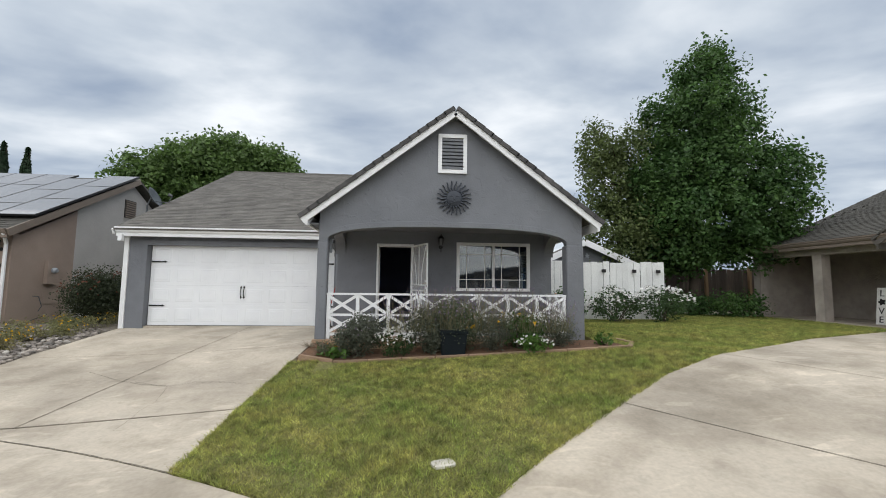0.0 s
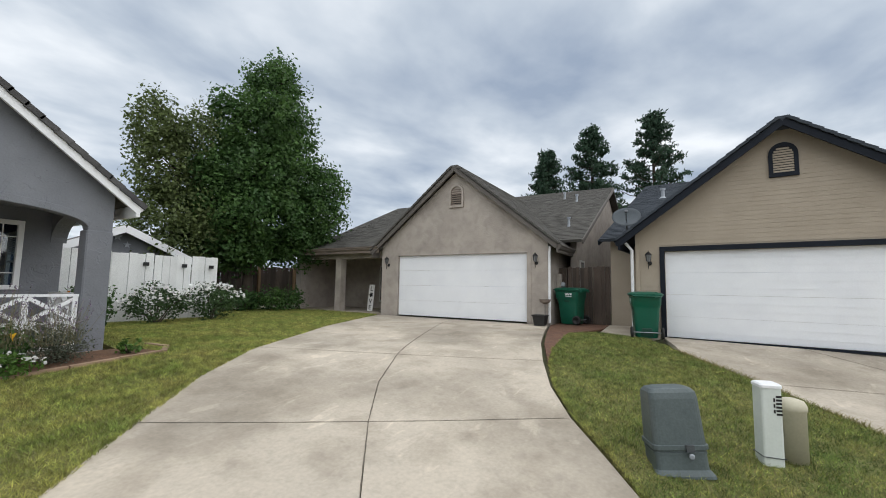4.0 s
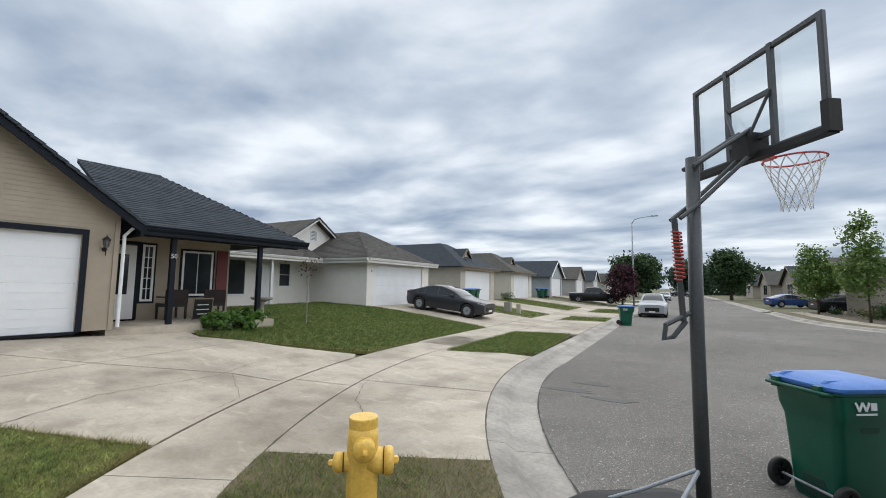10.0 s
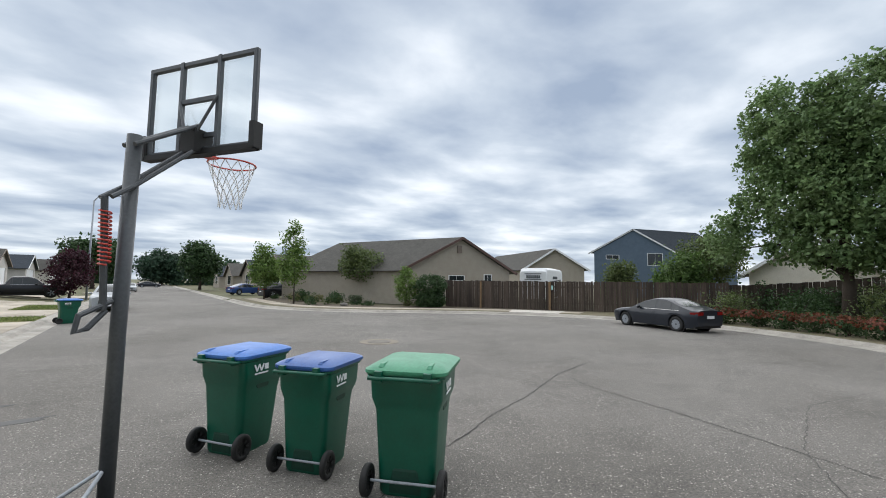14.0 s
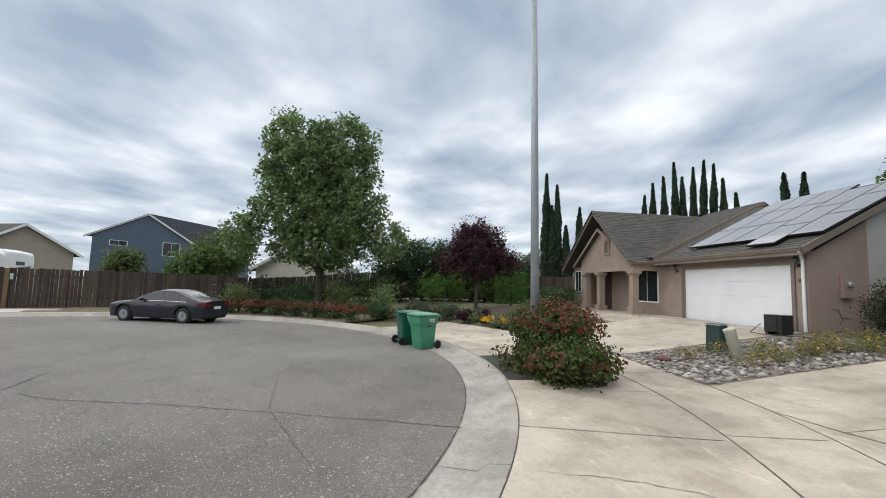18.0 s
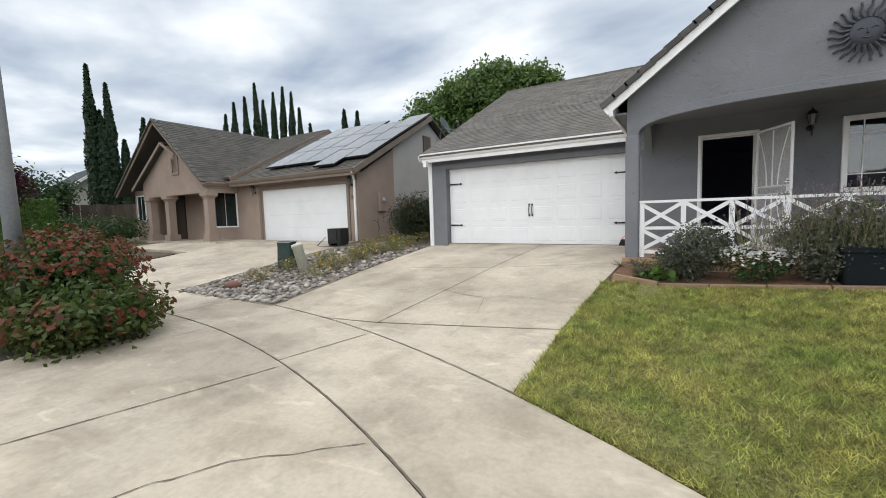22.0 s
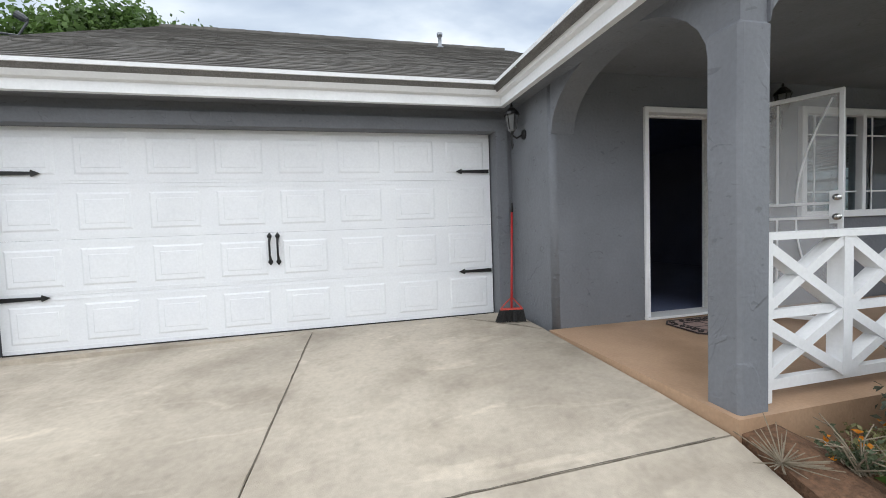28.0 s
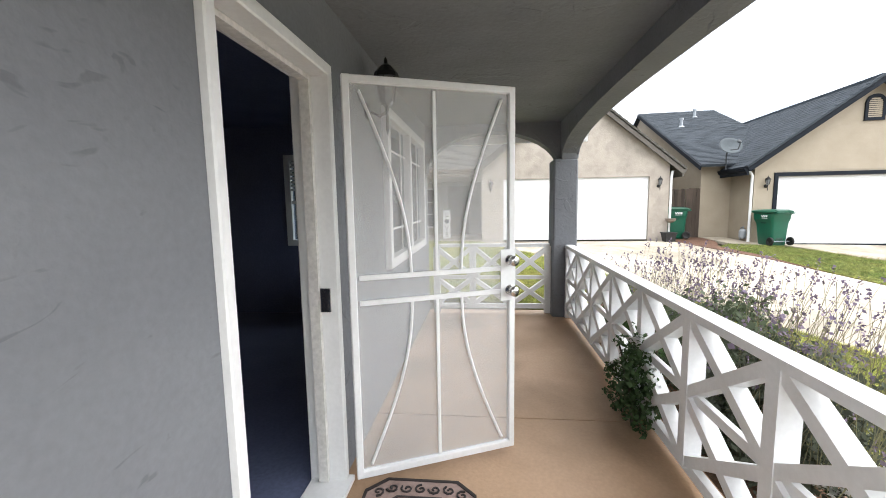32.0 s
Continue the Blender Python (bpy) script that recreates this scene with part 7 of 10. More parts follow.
# cars
def car(name, m, paint, label, kind="sedan"):
    c = root(name, label, "car" if kind != "pickup" else "pickup truck", m)
    if kind == "sedan":
        L, Wd, H, belt = 4.8, 0.92, 1.44, 0.93
        prof = [(-2.36, 0.30), (-2.40, 0.55), (-2.36, 0.72), (-2.2, 0.84), (-1.2, 0.95), (-0.55, 1.27), (0.15, 1.43), (0.75, 1.42), (1.45, 1.18), (2.05, 0.99), (2.32, 0.95), (2.40, 0.80), (2.38, 0.45), (2.28, 0.30)]
        glassx, wheels, wr = ((-1.0, -0.42, 0.10, 0.72, 1.35, 1.62), (-1.48, 1.36), 0.335)
    elif kind == "suv":
        L, Wd, H, belt = 4.75, 0.93, 1.66, 1.02
        prof = [(-2.36, 0.32), (-2.40, 0.62), (-2.33, 0.88), (-2.1, 0.98), (-1.25, 1.07), (-0.6, 1.48), (0.0, 1.65), (1.6, 1.63), (2.1, 1.42), (2.35, 1.02), (2.40, 0.75), (2.36, 0.36)]
        glassx, wheels, wr = ((-1.05, -0.5, 0.0, 0.9, 1.75, 2.05), (-1.45, 1.35), 0.36)
    else:
        L, Wd, H, belt = 5.6, 0.97, 1.85, 1.12
        prof = [(-2.78, 0.42), (-2.82, 0.8), (-2.7, 1.08), (-1.3, 1.15), (-0.75, 1.68), (-0.3, 1.83), (0.85, 1.80), (1.1, 1.18), (2.75, 1.14), (2.80, 0.75), (2.76, 0.45)]
        glassx, wheels, wr = ((-1.15, -0.65, -0.1, 0.35, 0.8, 0.95), (-1.75, 1.75), 0.40)
    xf, xb = prof[0][0], prof[-1][0]
    topz = lambda x: next((z0 + (z1 - z0) * (x - x0) / (x1 - x0) for (x0, z0), (x1, z1) in zip(prof, prof[1:]) if x0 <= x <= x1 and x1 > x0), prof[0][1])
    ease = lambda x: sum(topz(min(max(x + k * 0.07, xf + 0.06), xb - 0.06)) for k in (-2, -1, 0, 1, 2)) / 5
    sill_z = 0.22 if kind != "pickup" else 0.38

    def wide(x):
        e = min(x - xf, xb - x)
        return Wd - 0.17 * max(0.0, 1 - e / 0.7) ** 2.2

    def section(x):
        """Half outline at x: sill, flank, shoulder, then up the glass to the roof's middle."""
        w, top = wide(x), max(ease(x), 0.5)
        sh = min(belt - 0.02, top - 0.07)
        g = max(0.0, top - sh - 0.07)
        arch = 0.0
        for wx in wheels:
            d = abs(x - wx)
            if d < wr + 0.06:
                arch = max(arch, math.sqrt((wr + 0.06) ** 2 - d * d) + wr)
        low = max(sill_z, arch)
        nose = 0.10 * max(0.0, 1 - min(x - xf, xb - x) / 0.22)
        low = max(low, sill_z + nose)
        f1, f2 = min(max(0.48, low + 0.02), sh - 0.06), sh - 0.05
        return [(w - 0.05, min(low, sh - 0.08)), (w - 0.005, f1), (w + 0.005, (f1 + f2) / 2), (w - 0.012, f2), (w - 0.045, sh), (w - 0.06 - g * 0.42, sh + g + 0.015), (w * 0.82 - 0.02 - g * 0.34, top - 0.025), (w * 0.45 - g * 0.1, top), (0.0, top + 0.008)]

    xs_c = sorted(set([round(xf + 0.001 + (xb - xf - 0.002) * i / 74, 4) for i in range(75)]))
    bm = bmesh.new()
    rings = []
    for x in xs_c:
        half_p = section(x)
        rings.append([bm.verts.new((x, -y, z)) for y, z in half_p] + [bm.verts.new((x, y, z)) for y, z in half_p[-2::-1]])
    for ra, rb_ in zip(rings, rings[1:]):
        for k in range(len(ra) - 1):
            bm.faces.new((ra[k], ra[k + 1], rb_[k + 1], rb_[k]))
    bm.faces.new(rings[0])
    bm.faces.new(rings[-1][::-1])
    body = part("body", bm, paint, c, smooth=True)
    body.data.set_sharp_from_angle(angle=radians(38))
    part("underbody", box(xf + 0.12, xb - 0.12, -Wd + 0.14, Wd - 0.14, 0.2, min(belt - 0.25, 0.7)), M_RUBBER, c)
    g0, g1, g2, g3, g4, g5 = glassx

    def on_glass(x, t, out):
        p = section(x)
        (y0, z0), (y1, z1) = p[4], p[5]
        return (y0 + (y1 - y0) * t + out, z0 + (z1 - z0) * t)
    for s in (-1, 1):
        for a, b in ((g0 + 0.30, g2 + 0.18), (g2 + 0.23, g3 + 0.36), (g3 + 0.40, g5 - 0.12)):
            bm = bmesh.new()
            lo, hi = [], []
            for i in range(9):
                x = a + (b - a) * i / 8
                y0, z0 = on_glass(x, 0.10, 0.006)
                y1, z1 = on_glass(x, 0.90, 0.006)
                lo.append(bm.verts.new((x, s * y0, z0)))
                hi.append(bm.verts.new((x, s * y1, max(z1, z0 + 0.005))))
            for i in range(8):
                bm.faces.new((lo[i], lo[i + 1], hi[i + 1], hi[i]))
            part("side_window", bm, M_WINDARK, c, smooth=True)
        part("window_trim", tube([(x, s * (on_glass(x, 0.05, 0.008)[0]), on_glass(x, 0.05, 0)[1]) for x in [g0 + 0.3 + (g5 - g0 - 0.42) * i / 10 for i in range(11)]], 0.010, 5), M_CHROME, c)
        part("door_line", tube([(g2 + 0.2, s * (wide(g2) + 0.001), belt - 0.1), (g2 + 0.2, s * (wide(g2) - 0.002), 0.34)], 0.004, 4), M_RUBBER, c)
        part("door_handle", box(g2 + 0.0, g2 + 0.16, s * Wd - 0.012, s * Wd + 0.012, belt - 0.17, belt - 0.145), paint, c, bevel=0.005)
        part("door_handle", box(g3 + 0.28, g3 + 0.44, s * Wd - 0.012, s * Wd + 0.012, belt - 0.16, belt - 0.135), paint, c, bevel=0.005)
        part("mirror", lathe([(0.02, -0.09), (0.06, -0.07), (0.075, 0.05), (0.02, 0.09)], 10, m=Matrix.Translation((g0 + 0.42, s * (Wd + 0.05), belt + 0.06)) @ Matrix.Rotation(radians(90), 4, "X")), paint, c, smooth=True)
        part("headlight", loft([[(x, s * y, z) for y, z in ((w0, z0), (w1, z0), (w1, z1), (w0, z1))] for x, w0, w1, z0, z1 in ((xf + 0.02, 0.42, 0.72, belt - 0.31, belt - 0.20), (xf + 0.34, 0.55, 0.865, belt - 0.24, belt - 0.15))]), mat("lamp_glass", (0.75, 0.78, 0.8), (0.6, 0.63, 0.65), 0.1), c)
        part("tail_light", loft([[(x, s * y, z) for y, z in ((w0, z0), (w1, z0), (w1, z1), (w0, z1))] for x, w0, w1, z0, z1 in ((xb + 0.02, 0.42, 0.73, belt - 0.16, belt - 0.03), (xb - 0.26, 0.6, 0.875, belt - 0.12, belt - 0.05))]), mat("tail_red", (0.25, 0.012, 0.012), (0.18, 0.01, 0.01), 0.15), c)
    for nm, xa, xc in (("windscreen", g0 - 0.05, g2 - 0.1), ("rear_window", g4 - 0.30, g5 + 0.05)):
        bm = bmesh.new()
        rows = []
        for i in range(9):
            p = section(xa + (xc - xa) * i / 8)
            x = xa + (xc - xa) * i / 8
            e, f, h = p[6], p[7], p[8]
            e = (e[0] - 0.03, e[1] + 0.012)
            rows.append([bm.verts.new(q) for q in ((x, -e[0], e[1]), (x, -f[0], f[1] + 0.008), (x, 0, h[1] + 0.008), (x, f[0], f[1] + 0.008), (x, e[0], e[1]))])
        for a, b in zip(rows, rows[1:]):
            for k in range(4):
                bm.faces.new((a[k], a[k + 1], b[k + 1], b[k]))
        part(nm, bm, M_WINDARK, c, smooth=True)
    part("grille", box(xf - 0.03, xf + 0.05, -0.45, 0.45, 0.42, belt - 0.33), M_BLACK, c, bevel=0.02)
    part("number_plate", box(xb - 0.02, xb + 0.035, -0.2, 0.2, 0.62, 0.74), M_WHITE, c)
    part("number_plate", box(xf - 0.045, xf + 0.0, -0.2, 0.2, 0.36, 0.46), M_WHITE, c)
    for wx in wheels:
        for s in (-1, 1):
            wheel(c, Matrix.Translation((wx, s * (Wd - 0.125), wr)), wr, 0.22, "wheel", 10 if kind == "sedan" else 5)
            part("wheel_well", lathe([(wr + 0.055, -0.1), (wr + 0.055, 0.0), (0.05, 0.0)], 20, m=Matrix.Translation((wx, s * (Wd - 0.2), wr)) @ Matrix.Rotation(radians(90 * s), 4, "X")), M_RUBBER, c)
    return c


def paint(name, col):
    return mat(name, col, tuple(k * 0.92 for k in col), 0.3, metal=0.0, scale=1.0, grain=0.02, coat=0.2, spec=0.35)


P_GREY, P_SLATE, P_SILVER, P_BLACK = paint("grey_car_paint", (0.032, 0.035, 0.043)), paint("slate_car_paint", (0.017, 0.021, 0.030)), paint("silver_car_paint", (0.36, 0.38, 0.40)), paint("black_car_paint", (0.012, 0.013, 0.018))
car("parked_sedan", pose(-12.95, -21.75, -0.90, 0, 0, 75), P_SLATE, "dark slate sedan parked along the far kerb")
car("parked_sedan", pose(18.05, -31.75, -0.285, 0, -6.1, 1), P_GREY, "dark grey sedan on a neighbour's driveway")
car("parked_suv", pose(8.75, -46.6, -0.9, 0, 0, -90), P_SILVER, "silver estate car parked at the kerb", "suv")
car("parked_pickup", pose(15.6, -63.0, -0.62, 0, 0, 12), P_BLACK, "black pickup truck parked across a driveway", "pickup")
car("parked_sedan", pose(8.8, -92.0, -0.9, 0, 0, -90), P_SILVER, "white car far down the street")
car("parked_sedan", pose(-4.0, -72.0, -0.75, 0, 0, 20), paint("blue_car_paint", (0.03, 0.07, 0.22)), "blue car on a far driveway")
car("parked_suv", pose(-5.5, -60.0, -0.75, 0, 0, 10), P_BLACK, "dark car on a far driveway", "suv")
car("parked_sedan", pose(6.0, -135.0, -0.9, 0, 0, 0), P_SLATE, "dark car far down the street")

# ---- houses down the street and across it ----
# white-sided house with hipped garage, garage door at x = 18.3
hd = root("ivory_house", "ivory lap-sided house with hipped brown roof", "house")
hd.matrix_world = Matrix.Translation((3.0, -4.05, 0.12))
FD = frame_x(18.3)
part("front_wall", sheet(rect(-30.9, -24.75, -0.6, 2.3), [rect(-30.15, -25.36, -0.6, 2.06)], 0.2, FD), M_IVORY, hd)
garage_door_on("garage_door_d", hd.matrix_world @ frame_x(18.38), -30.15, -25.36, -0.12, 2.06, "pale garage door of the ivory house")
part("side_wall", box(18.5, 22.4, -24.95, -24.75, -0.6, 2.3), M_IVORY, hd)
MS = Matrix(((-1, 0, 0, 0), (0, 0, -1, -24.75), (0, 1, 0, 0), (0, 0, 0, 1)))
lap_siding(hd, MS, rect(-22.4, -18.5, -0.4, 2.3), [], M_IVORY, 0.2)
part("entry_wall", box(22.4, 22.6, -24.75, -16.0, -0.4, 2.4), M_IVORY, hd)
FE = frame_x(22.4)
window_on(hd, FE, -23.25, -22.6, 0.9, 2.05, M_WHITE, (1, 2))
window_on(hd, FE, -20.6, -19.6, 0.5, 2.1, M_WHITE, (1, 1))
part("front_door", box(22.34, 22.4, -22.1, -21.2, 0.0, 2.05), M_WHITE, hd, "white front door")
part("porch_post", box(21.2, 21.32, -21.3, -21.18, -0.1, 2.3), M_WHITE, hd)
ez, pz = 2.36, 4.25
slope(hd, [(17.85, -24.3, ez), (17.85, -31.3, ez), (21.3, -28.2, pz), (21.3, -27.4, pz)], M_SHINGLE_B, "brown hipped roof", seed=21)
slope(hd, [(24.0, -24.3, ez), (17.85, -24.3, ez), (21.3, -27.4, pz), (24.0, -27.4, pz)], M_SHINGLE_B, seed=22)
slope(hd, [(21.0, -15.6, ez), (21.0, -24.4, ez), (24.8, -24.4, 4.1), (24.8, -15.6, 4.1)], M_SHINGLE_B, seed=23)
gutter((17.85, -24.3, ez), (17.85, -31.3, ez), (1, 0, 0), "gutter", hd, M_TRIMW)
gutter((24.0, -24.28, ez), (17.85, -24.28, ez), (0, -1, 0), "gutter", hd, M_TRIMW)
gutter((21.0, -17.6, ez), (21.0, -24.3, ez), (1, 0, 0), "gutter", hd, M_TRIMW)
part("upper_gable", sheet([(-28.0, 2.9), (-22.6, 2.9), (-22.6, 3.05), (-25.3, 4.72), (-28.0, 3.05)], [rect(-25.52, -25.12, 3.55, 4.12)], 0.2, frame_x(22.9)), M_IVORY, hd)
gvi = part("gable_vent", sheet(rect(-25.58, -25.06, 3.49, 4.18), [rect(-25.52, -25.12, 3.55, 4.12)], 0.05, frame_x(22.87)), M_WHITE, hd)
for i in range(7):
    part("slat", box(22.92, 22.98, -25.52, -25.12, 3.56 + i * 0.082, 3.61 + i * 0.082), M_WHITE, gvi)
part("vent_back", box(23.0, 23.01, -25.55, -25.1, 3.5, 4.16), M_BLACK, gvi)
slope(hd, [(22.5, -22.2, 2.85), (31.0, -22.2, 2.85), (31.0, -25.3, 4.86), (22.5, -25.3, 4.86)], M_SHINGLE_B, seed=24, shingles=False)
slope(hd, [(31.0, -28.4, 2.85), (22.5, -28.4, 2.85), (22.5, -25.3, 4.86), (31.0, -25.3, 4.86)], M_SHINGLE_B, seed=25, shingles=False)
for y0 in (-22.2, -28.4):
    part("rake_board", beam((22.48, y0, 2.77), (22.48, -25.3, 4.78), 0.04, 0.09), M_WHITE, hd)
    p0, p1 = Vector((22.5, y0, 2.87)), Vector((22.5, -25.3, 4.88))
    for i in range(12):
        part("edge_tile", beam(p0.lerp(p1, i / 12), p0.lerp(p1, (i + 1.1) / 12), 0.18, 0.07), M_TILE, hd)


def street_house(y0, wall, roof_mat, trim, label, apex=3.6, gable=True, w=6.4, x=20.9):
    """A low house whose garage faces the street (towards -x)."""
    h = root("street_house", label, "house", Matrix.Translation((0, 0, 0.32)), group="houses down the street")
    part("front_wall", sheet(rect(y0 - w, y0, -0.6, 2.2), [rect(y0 - w + 0.8, y0 - 0.8, -0.6, 1.95)], 0.2, frame_x(x)), wall, h)
    door = part("garage_door", box(x + 0.08, x + 0.13, y0 - w + 0.8, y0 - 0.8, -0.5, 1.95), M_DOORW, h)
    part("side_wall", box(x + 0.2, x + 12.0, y0 - 0.2, y0, -0.6, 2.2), wall, h)
    part("side_wall", box(x + 0.2, x + 12.0, y0 - w, y0 - w + 0.2, -0.6, 2.2), wall, h)
    part("set_back_wall", box(x + 5.0, x + 5.2, y0 - w - 8.0, y0 - w, -0.6, 2.2), wall, h)
    cy = y0 - w / 2
    if gable:
        part("gable", sheet([(y0 - w, 2.2), (y0, 2.2), (cy, apex + 0.6)], [], 0.2, frame_x(x)), wall, h)
        slope(h, [(x - 0.35, y0 + 0.4, 2.1), (x + 12.0, y0 + 0.4, 2.1), (x + 12.0, cy, apex + 0.7), (x - 0.35, cy, apex + 0.7)], roof_mat, label, shingles=False)
        slope(h, [(x + 12.0, y0 - w - 0.4, 2.1), (x - 0.35, y0 - w - 0.4, 2.1), (x - 0.35, cy, apex + 0.7), (x + 12.0, cy, apex + 0.7)], roof_mat, shingles=False)
        for ye in (y0 + 0.4, y0 - w - 0.4):
            part("rake_board", beam((x - 0.37, ye, 2.03), (x - 0.37, cy, apex + 0.62), 0.05, 0.18), trim, h)
    else:
        slope(h, [(x - 0.4, y0 + 0.4, 2.25), (x - 0.4, y0 - w - 0.4, 2.25), (x + 3.2, cy - 0.6, apex), (x + 3.2, cy + 0.6, apex)], roof_mat, label, shingles=False)
        slope(h, [(x + 12.0, y0 + 0.4, 2.25), (x - 0.4, y0 + 0.4, 2.25), (x + 3.2, cy + 0.6, apex), (x + 12.0, cy + 0.6, apex)], roof_mat, shingles=False)
        # small dormer gable on the slope
        part("dormer", sheet([(cy - 1.1, 2.75), (cy + 1.1, 2.75), (cy, 3.75)], [], 0.15, frame_x(x + 1.2)), wall, h)
        for s in (-1, 1):
            slope(h, [(x + 1.0, cy + s * 1.35, 2.65), (x + 4.0, cy + s * 1.35, 2.65), (x + 4.0, cy, 3.85), (x + 1.0, cy, 3.85)], roof_mat, shingles=False)
            part("rake_board", beam((x + 0.98, cy + s * 1.35, 2.6), (x + 0.98, cy, 3.8), 0.05, 0.14), trim, h)
        gutter((x - 0.4, y0 + 0.4, 2.25), (x - 0.4, y0 - w - 0.4, 2.25), (1, 0, 0), "gutter", h, trim)
    slope(h, [(x + 4.4, y0 - w, 2.2), (x + 4.4, y0 - w - 8.4, 2.2), (x + 9.0, y0 - w - 8.4, apex + 0.2), (x + 9.0, y0 - w, apex + 0.2)], roof_mat, shingles=False)
    return h


street_house(-38.8, mat("sand_wall", (0.55, 0.50, 0.42), (0.48, 0.44, 0.37), 0.85), M_SHINGLE_D, M_BROWNT, "sand stucco house with dark roof down the street", 4.3, False)
street_house(-49.5, mat("cream_wall", (0.70, 0.66, 0.58), (0.64, 0.60, 0.52), 0.85), M_SHINGLE_B, M_BROWNT, "cream stucco house with brown roof down the street", 4.3, False)
street_house(-63.5, mat("blue_grey_wall", (0.36, 0.39, 0.41), (0.31, 0.34, 0.36), 0.85), M_SHINGLE_D, M_WHITE, "blue-grey gabled house down the street", 3.6)
street_house(-79.0, mat("pale_wall", (0.5, 0.48, 0.45), (0.44, 0.42, 0.4), 0.85), M_SHINGLE_B, M_BROWNT, "pale gabled house far down the street", 3.5)
street_house(-95.0, mat("pale_wall", (0.5, 0.48, 0.45)), M_SHINGLE_D, M_WHITE, "pale gabled house far down the street", 3.5)
street_house(-113.0, mat("cream_wall", (0.55, 0.5, 0.42)), M_SHINGLE_B, M_WHITE, "cream gabled house far down the street", 3.5)

# beige house behind the fence, gable towards the bulb
def far_gable(label, pl, pr, base, eave, apex_z, depth, wall, roof_mat, trim, back=(0, -1), wins=(), apex_t=0.5):
    """A gabled house: front wall from pl to pr (x, y), roof running back."""
    h = root("gabled_house", label, "house")
    a, b = Vector((*pl, 0)), Vector((*pr, 0))
    u = (b - a).normalized()
    w = Vector((*back, 0)).normalized()
    L = (b - a).length
    m = Matrix(((u.x, 0, w.x, a.x), (u.y, 0, w.y, a.y), (0, 1, 0, 0), (0, 0, 0, 1)))
    part("front_wall", sheet([(0, base), (L, base), (L, eave), (L * apex_t, apex_z), (0, eave)], [], 0.2, m), wall, h)
    part("side_wall", box(0, 0.2, base, eave, 0.2, depth, None, m), wall, h)
    part("side_wall", box(L - 0.2, L, base, eave, 0.2, depth, None, m), wall, h)
    for eu, s in ((-0.5, 1), (L + 0.5, -1)):
        k = (apex_z - eave) / (L * apex_t if s > 0 else L * (1 - apex_t))
        e = eave - 0.5 * k
        corners = [m @ Vector(p) for p in ((eu, e, -0.4), (eu, e, depth), (L * apex_t, apex_z + 0.1, depth), (L * apex_t, apex_z + 0.1, -0.4))]
        slope(h, corners, roof_mat, "", shingles=False)
        part("rake_board", beam(m @ Vector((eu, e - 0.08, -0.42)), m @ Vector((L * apex_t, apex_z + 0.02, -0.42)), 0.06, 0.22), trim, h)
    for u0, u1, v0, v1 in wins:
        window_on(h, m, u0, u1, v0, v1, M_WHITE, (2, 1))
    return h


fa = far_gable("beige stucco house behind the fence with a brown gable roof", (-22.6, -41.6), (-11.0, -43.2), -0.8, 2.35, 5.3, 15, mat("khaki_wall", (0.37, 0.33, 0.27), (0.33, 0.29, 0.24), 0.85), M_SHINGLE_B, mat("dark_brown_trim", (0.11, 0.06, 0.05), (0.09, 0.05, 0.04), 0.6), (0.42, -0.9), ((2.2, 3.0, 1.0, 1.9), (5.3, 6.9, 1.35, 1.75)))
part("gable_vent", box(-17.1, -16.6, -42.55, -42.3, 3.9, 4.6), M_BROWNT, fa)
far_gable("brown-roofed tan house behind the fence", (-38.4, -44.0), (-33.2, -49.5), -0.8, 3.2, 5.6, 18, mat("khaki_wall", (0.37, 0.33, 0.27)), M_SHINGLE_B, M_WHITE, (-0.35, -1))
far_gable("blue two-storey house behind the fence", (-56.2, -40.6), (-46.7, -48.1), -0.8, 6.0, 9.3, 12, mat("blue_wall", (0.10, 0.14, 0.19), (0.085, 0.12, 0.165), 0.8), M_SHINGLE_D, M_WHITE, (-0.81, 0.25), ((2.2, 4.3, 4.0, 5.75), (8.5, 10.3, 4.9, 5.45)))
far_gable("low cream house behind the trees", (-30.5, -16.5), (-29.5, -23.5), -0.8, 2.2, 4.4, 9, mat("cream_wall", (0.55, 0.5, 0.42)), M_SHINGLE_B, M_WHITE, (-1, 0.1))
far_gable("grey house beyond the cypresses", (-37.0, 9.0), (-37.0, 2.0), -0.8, 3.4, 6.0, 10, mat("pale_wall", (0.5, 0.48, 0.45)), M_SHINGLE_D, M_WHITE, (-1, 0.1), ((2.5, 4.0, 2.0, 3.2),))
for i in range(4):
    far_gable("low brown-roofed house across the street", (-7.5, -66.0 - i * 19), (-7.5, -76.0 - i * 19), -0.8, 2.2, 4.6, 12, mat("khaki_wall", (0.37, 0.33, 0.27)), (M_SHINGLE_B, M_SHINGLE_D)[i % 2], M_BROWNT, (-1, 0.0), ((3.0, 6.5, 0.2, 2.0),))
sh = far_gable("grey garden shed with star ornaments behind the white fence", (11.9, 4.0), (15.2, 3.6), 0.0, 2.1, 2.8, 3.5, M_GREY, M_SHINGLE, M_WHITE, (0.1, 1))
for x, z, r in ((13.19, 2.40, 0.12), (13.46, 2.58, 0.14), (13.72, 2.34, 0.12)):
    bm = sheet([(r * (1 if i % 2 == 0 else 0.42) * math.cos(radians(90 + 36 * i)), r * (1 if i % 2 == 0 else 0.42) * math.sin(radians(90 + 36 * i))) for i in range(10)], [], 0.02, Matrix.Translation((x, 3.77 - (x - 13.5) * 0.12, z)) @ frame_y(0.0))
    part("star", bm, M_GALV, sh, "pale metal star")

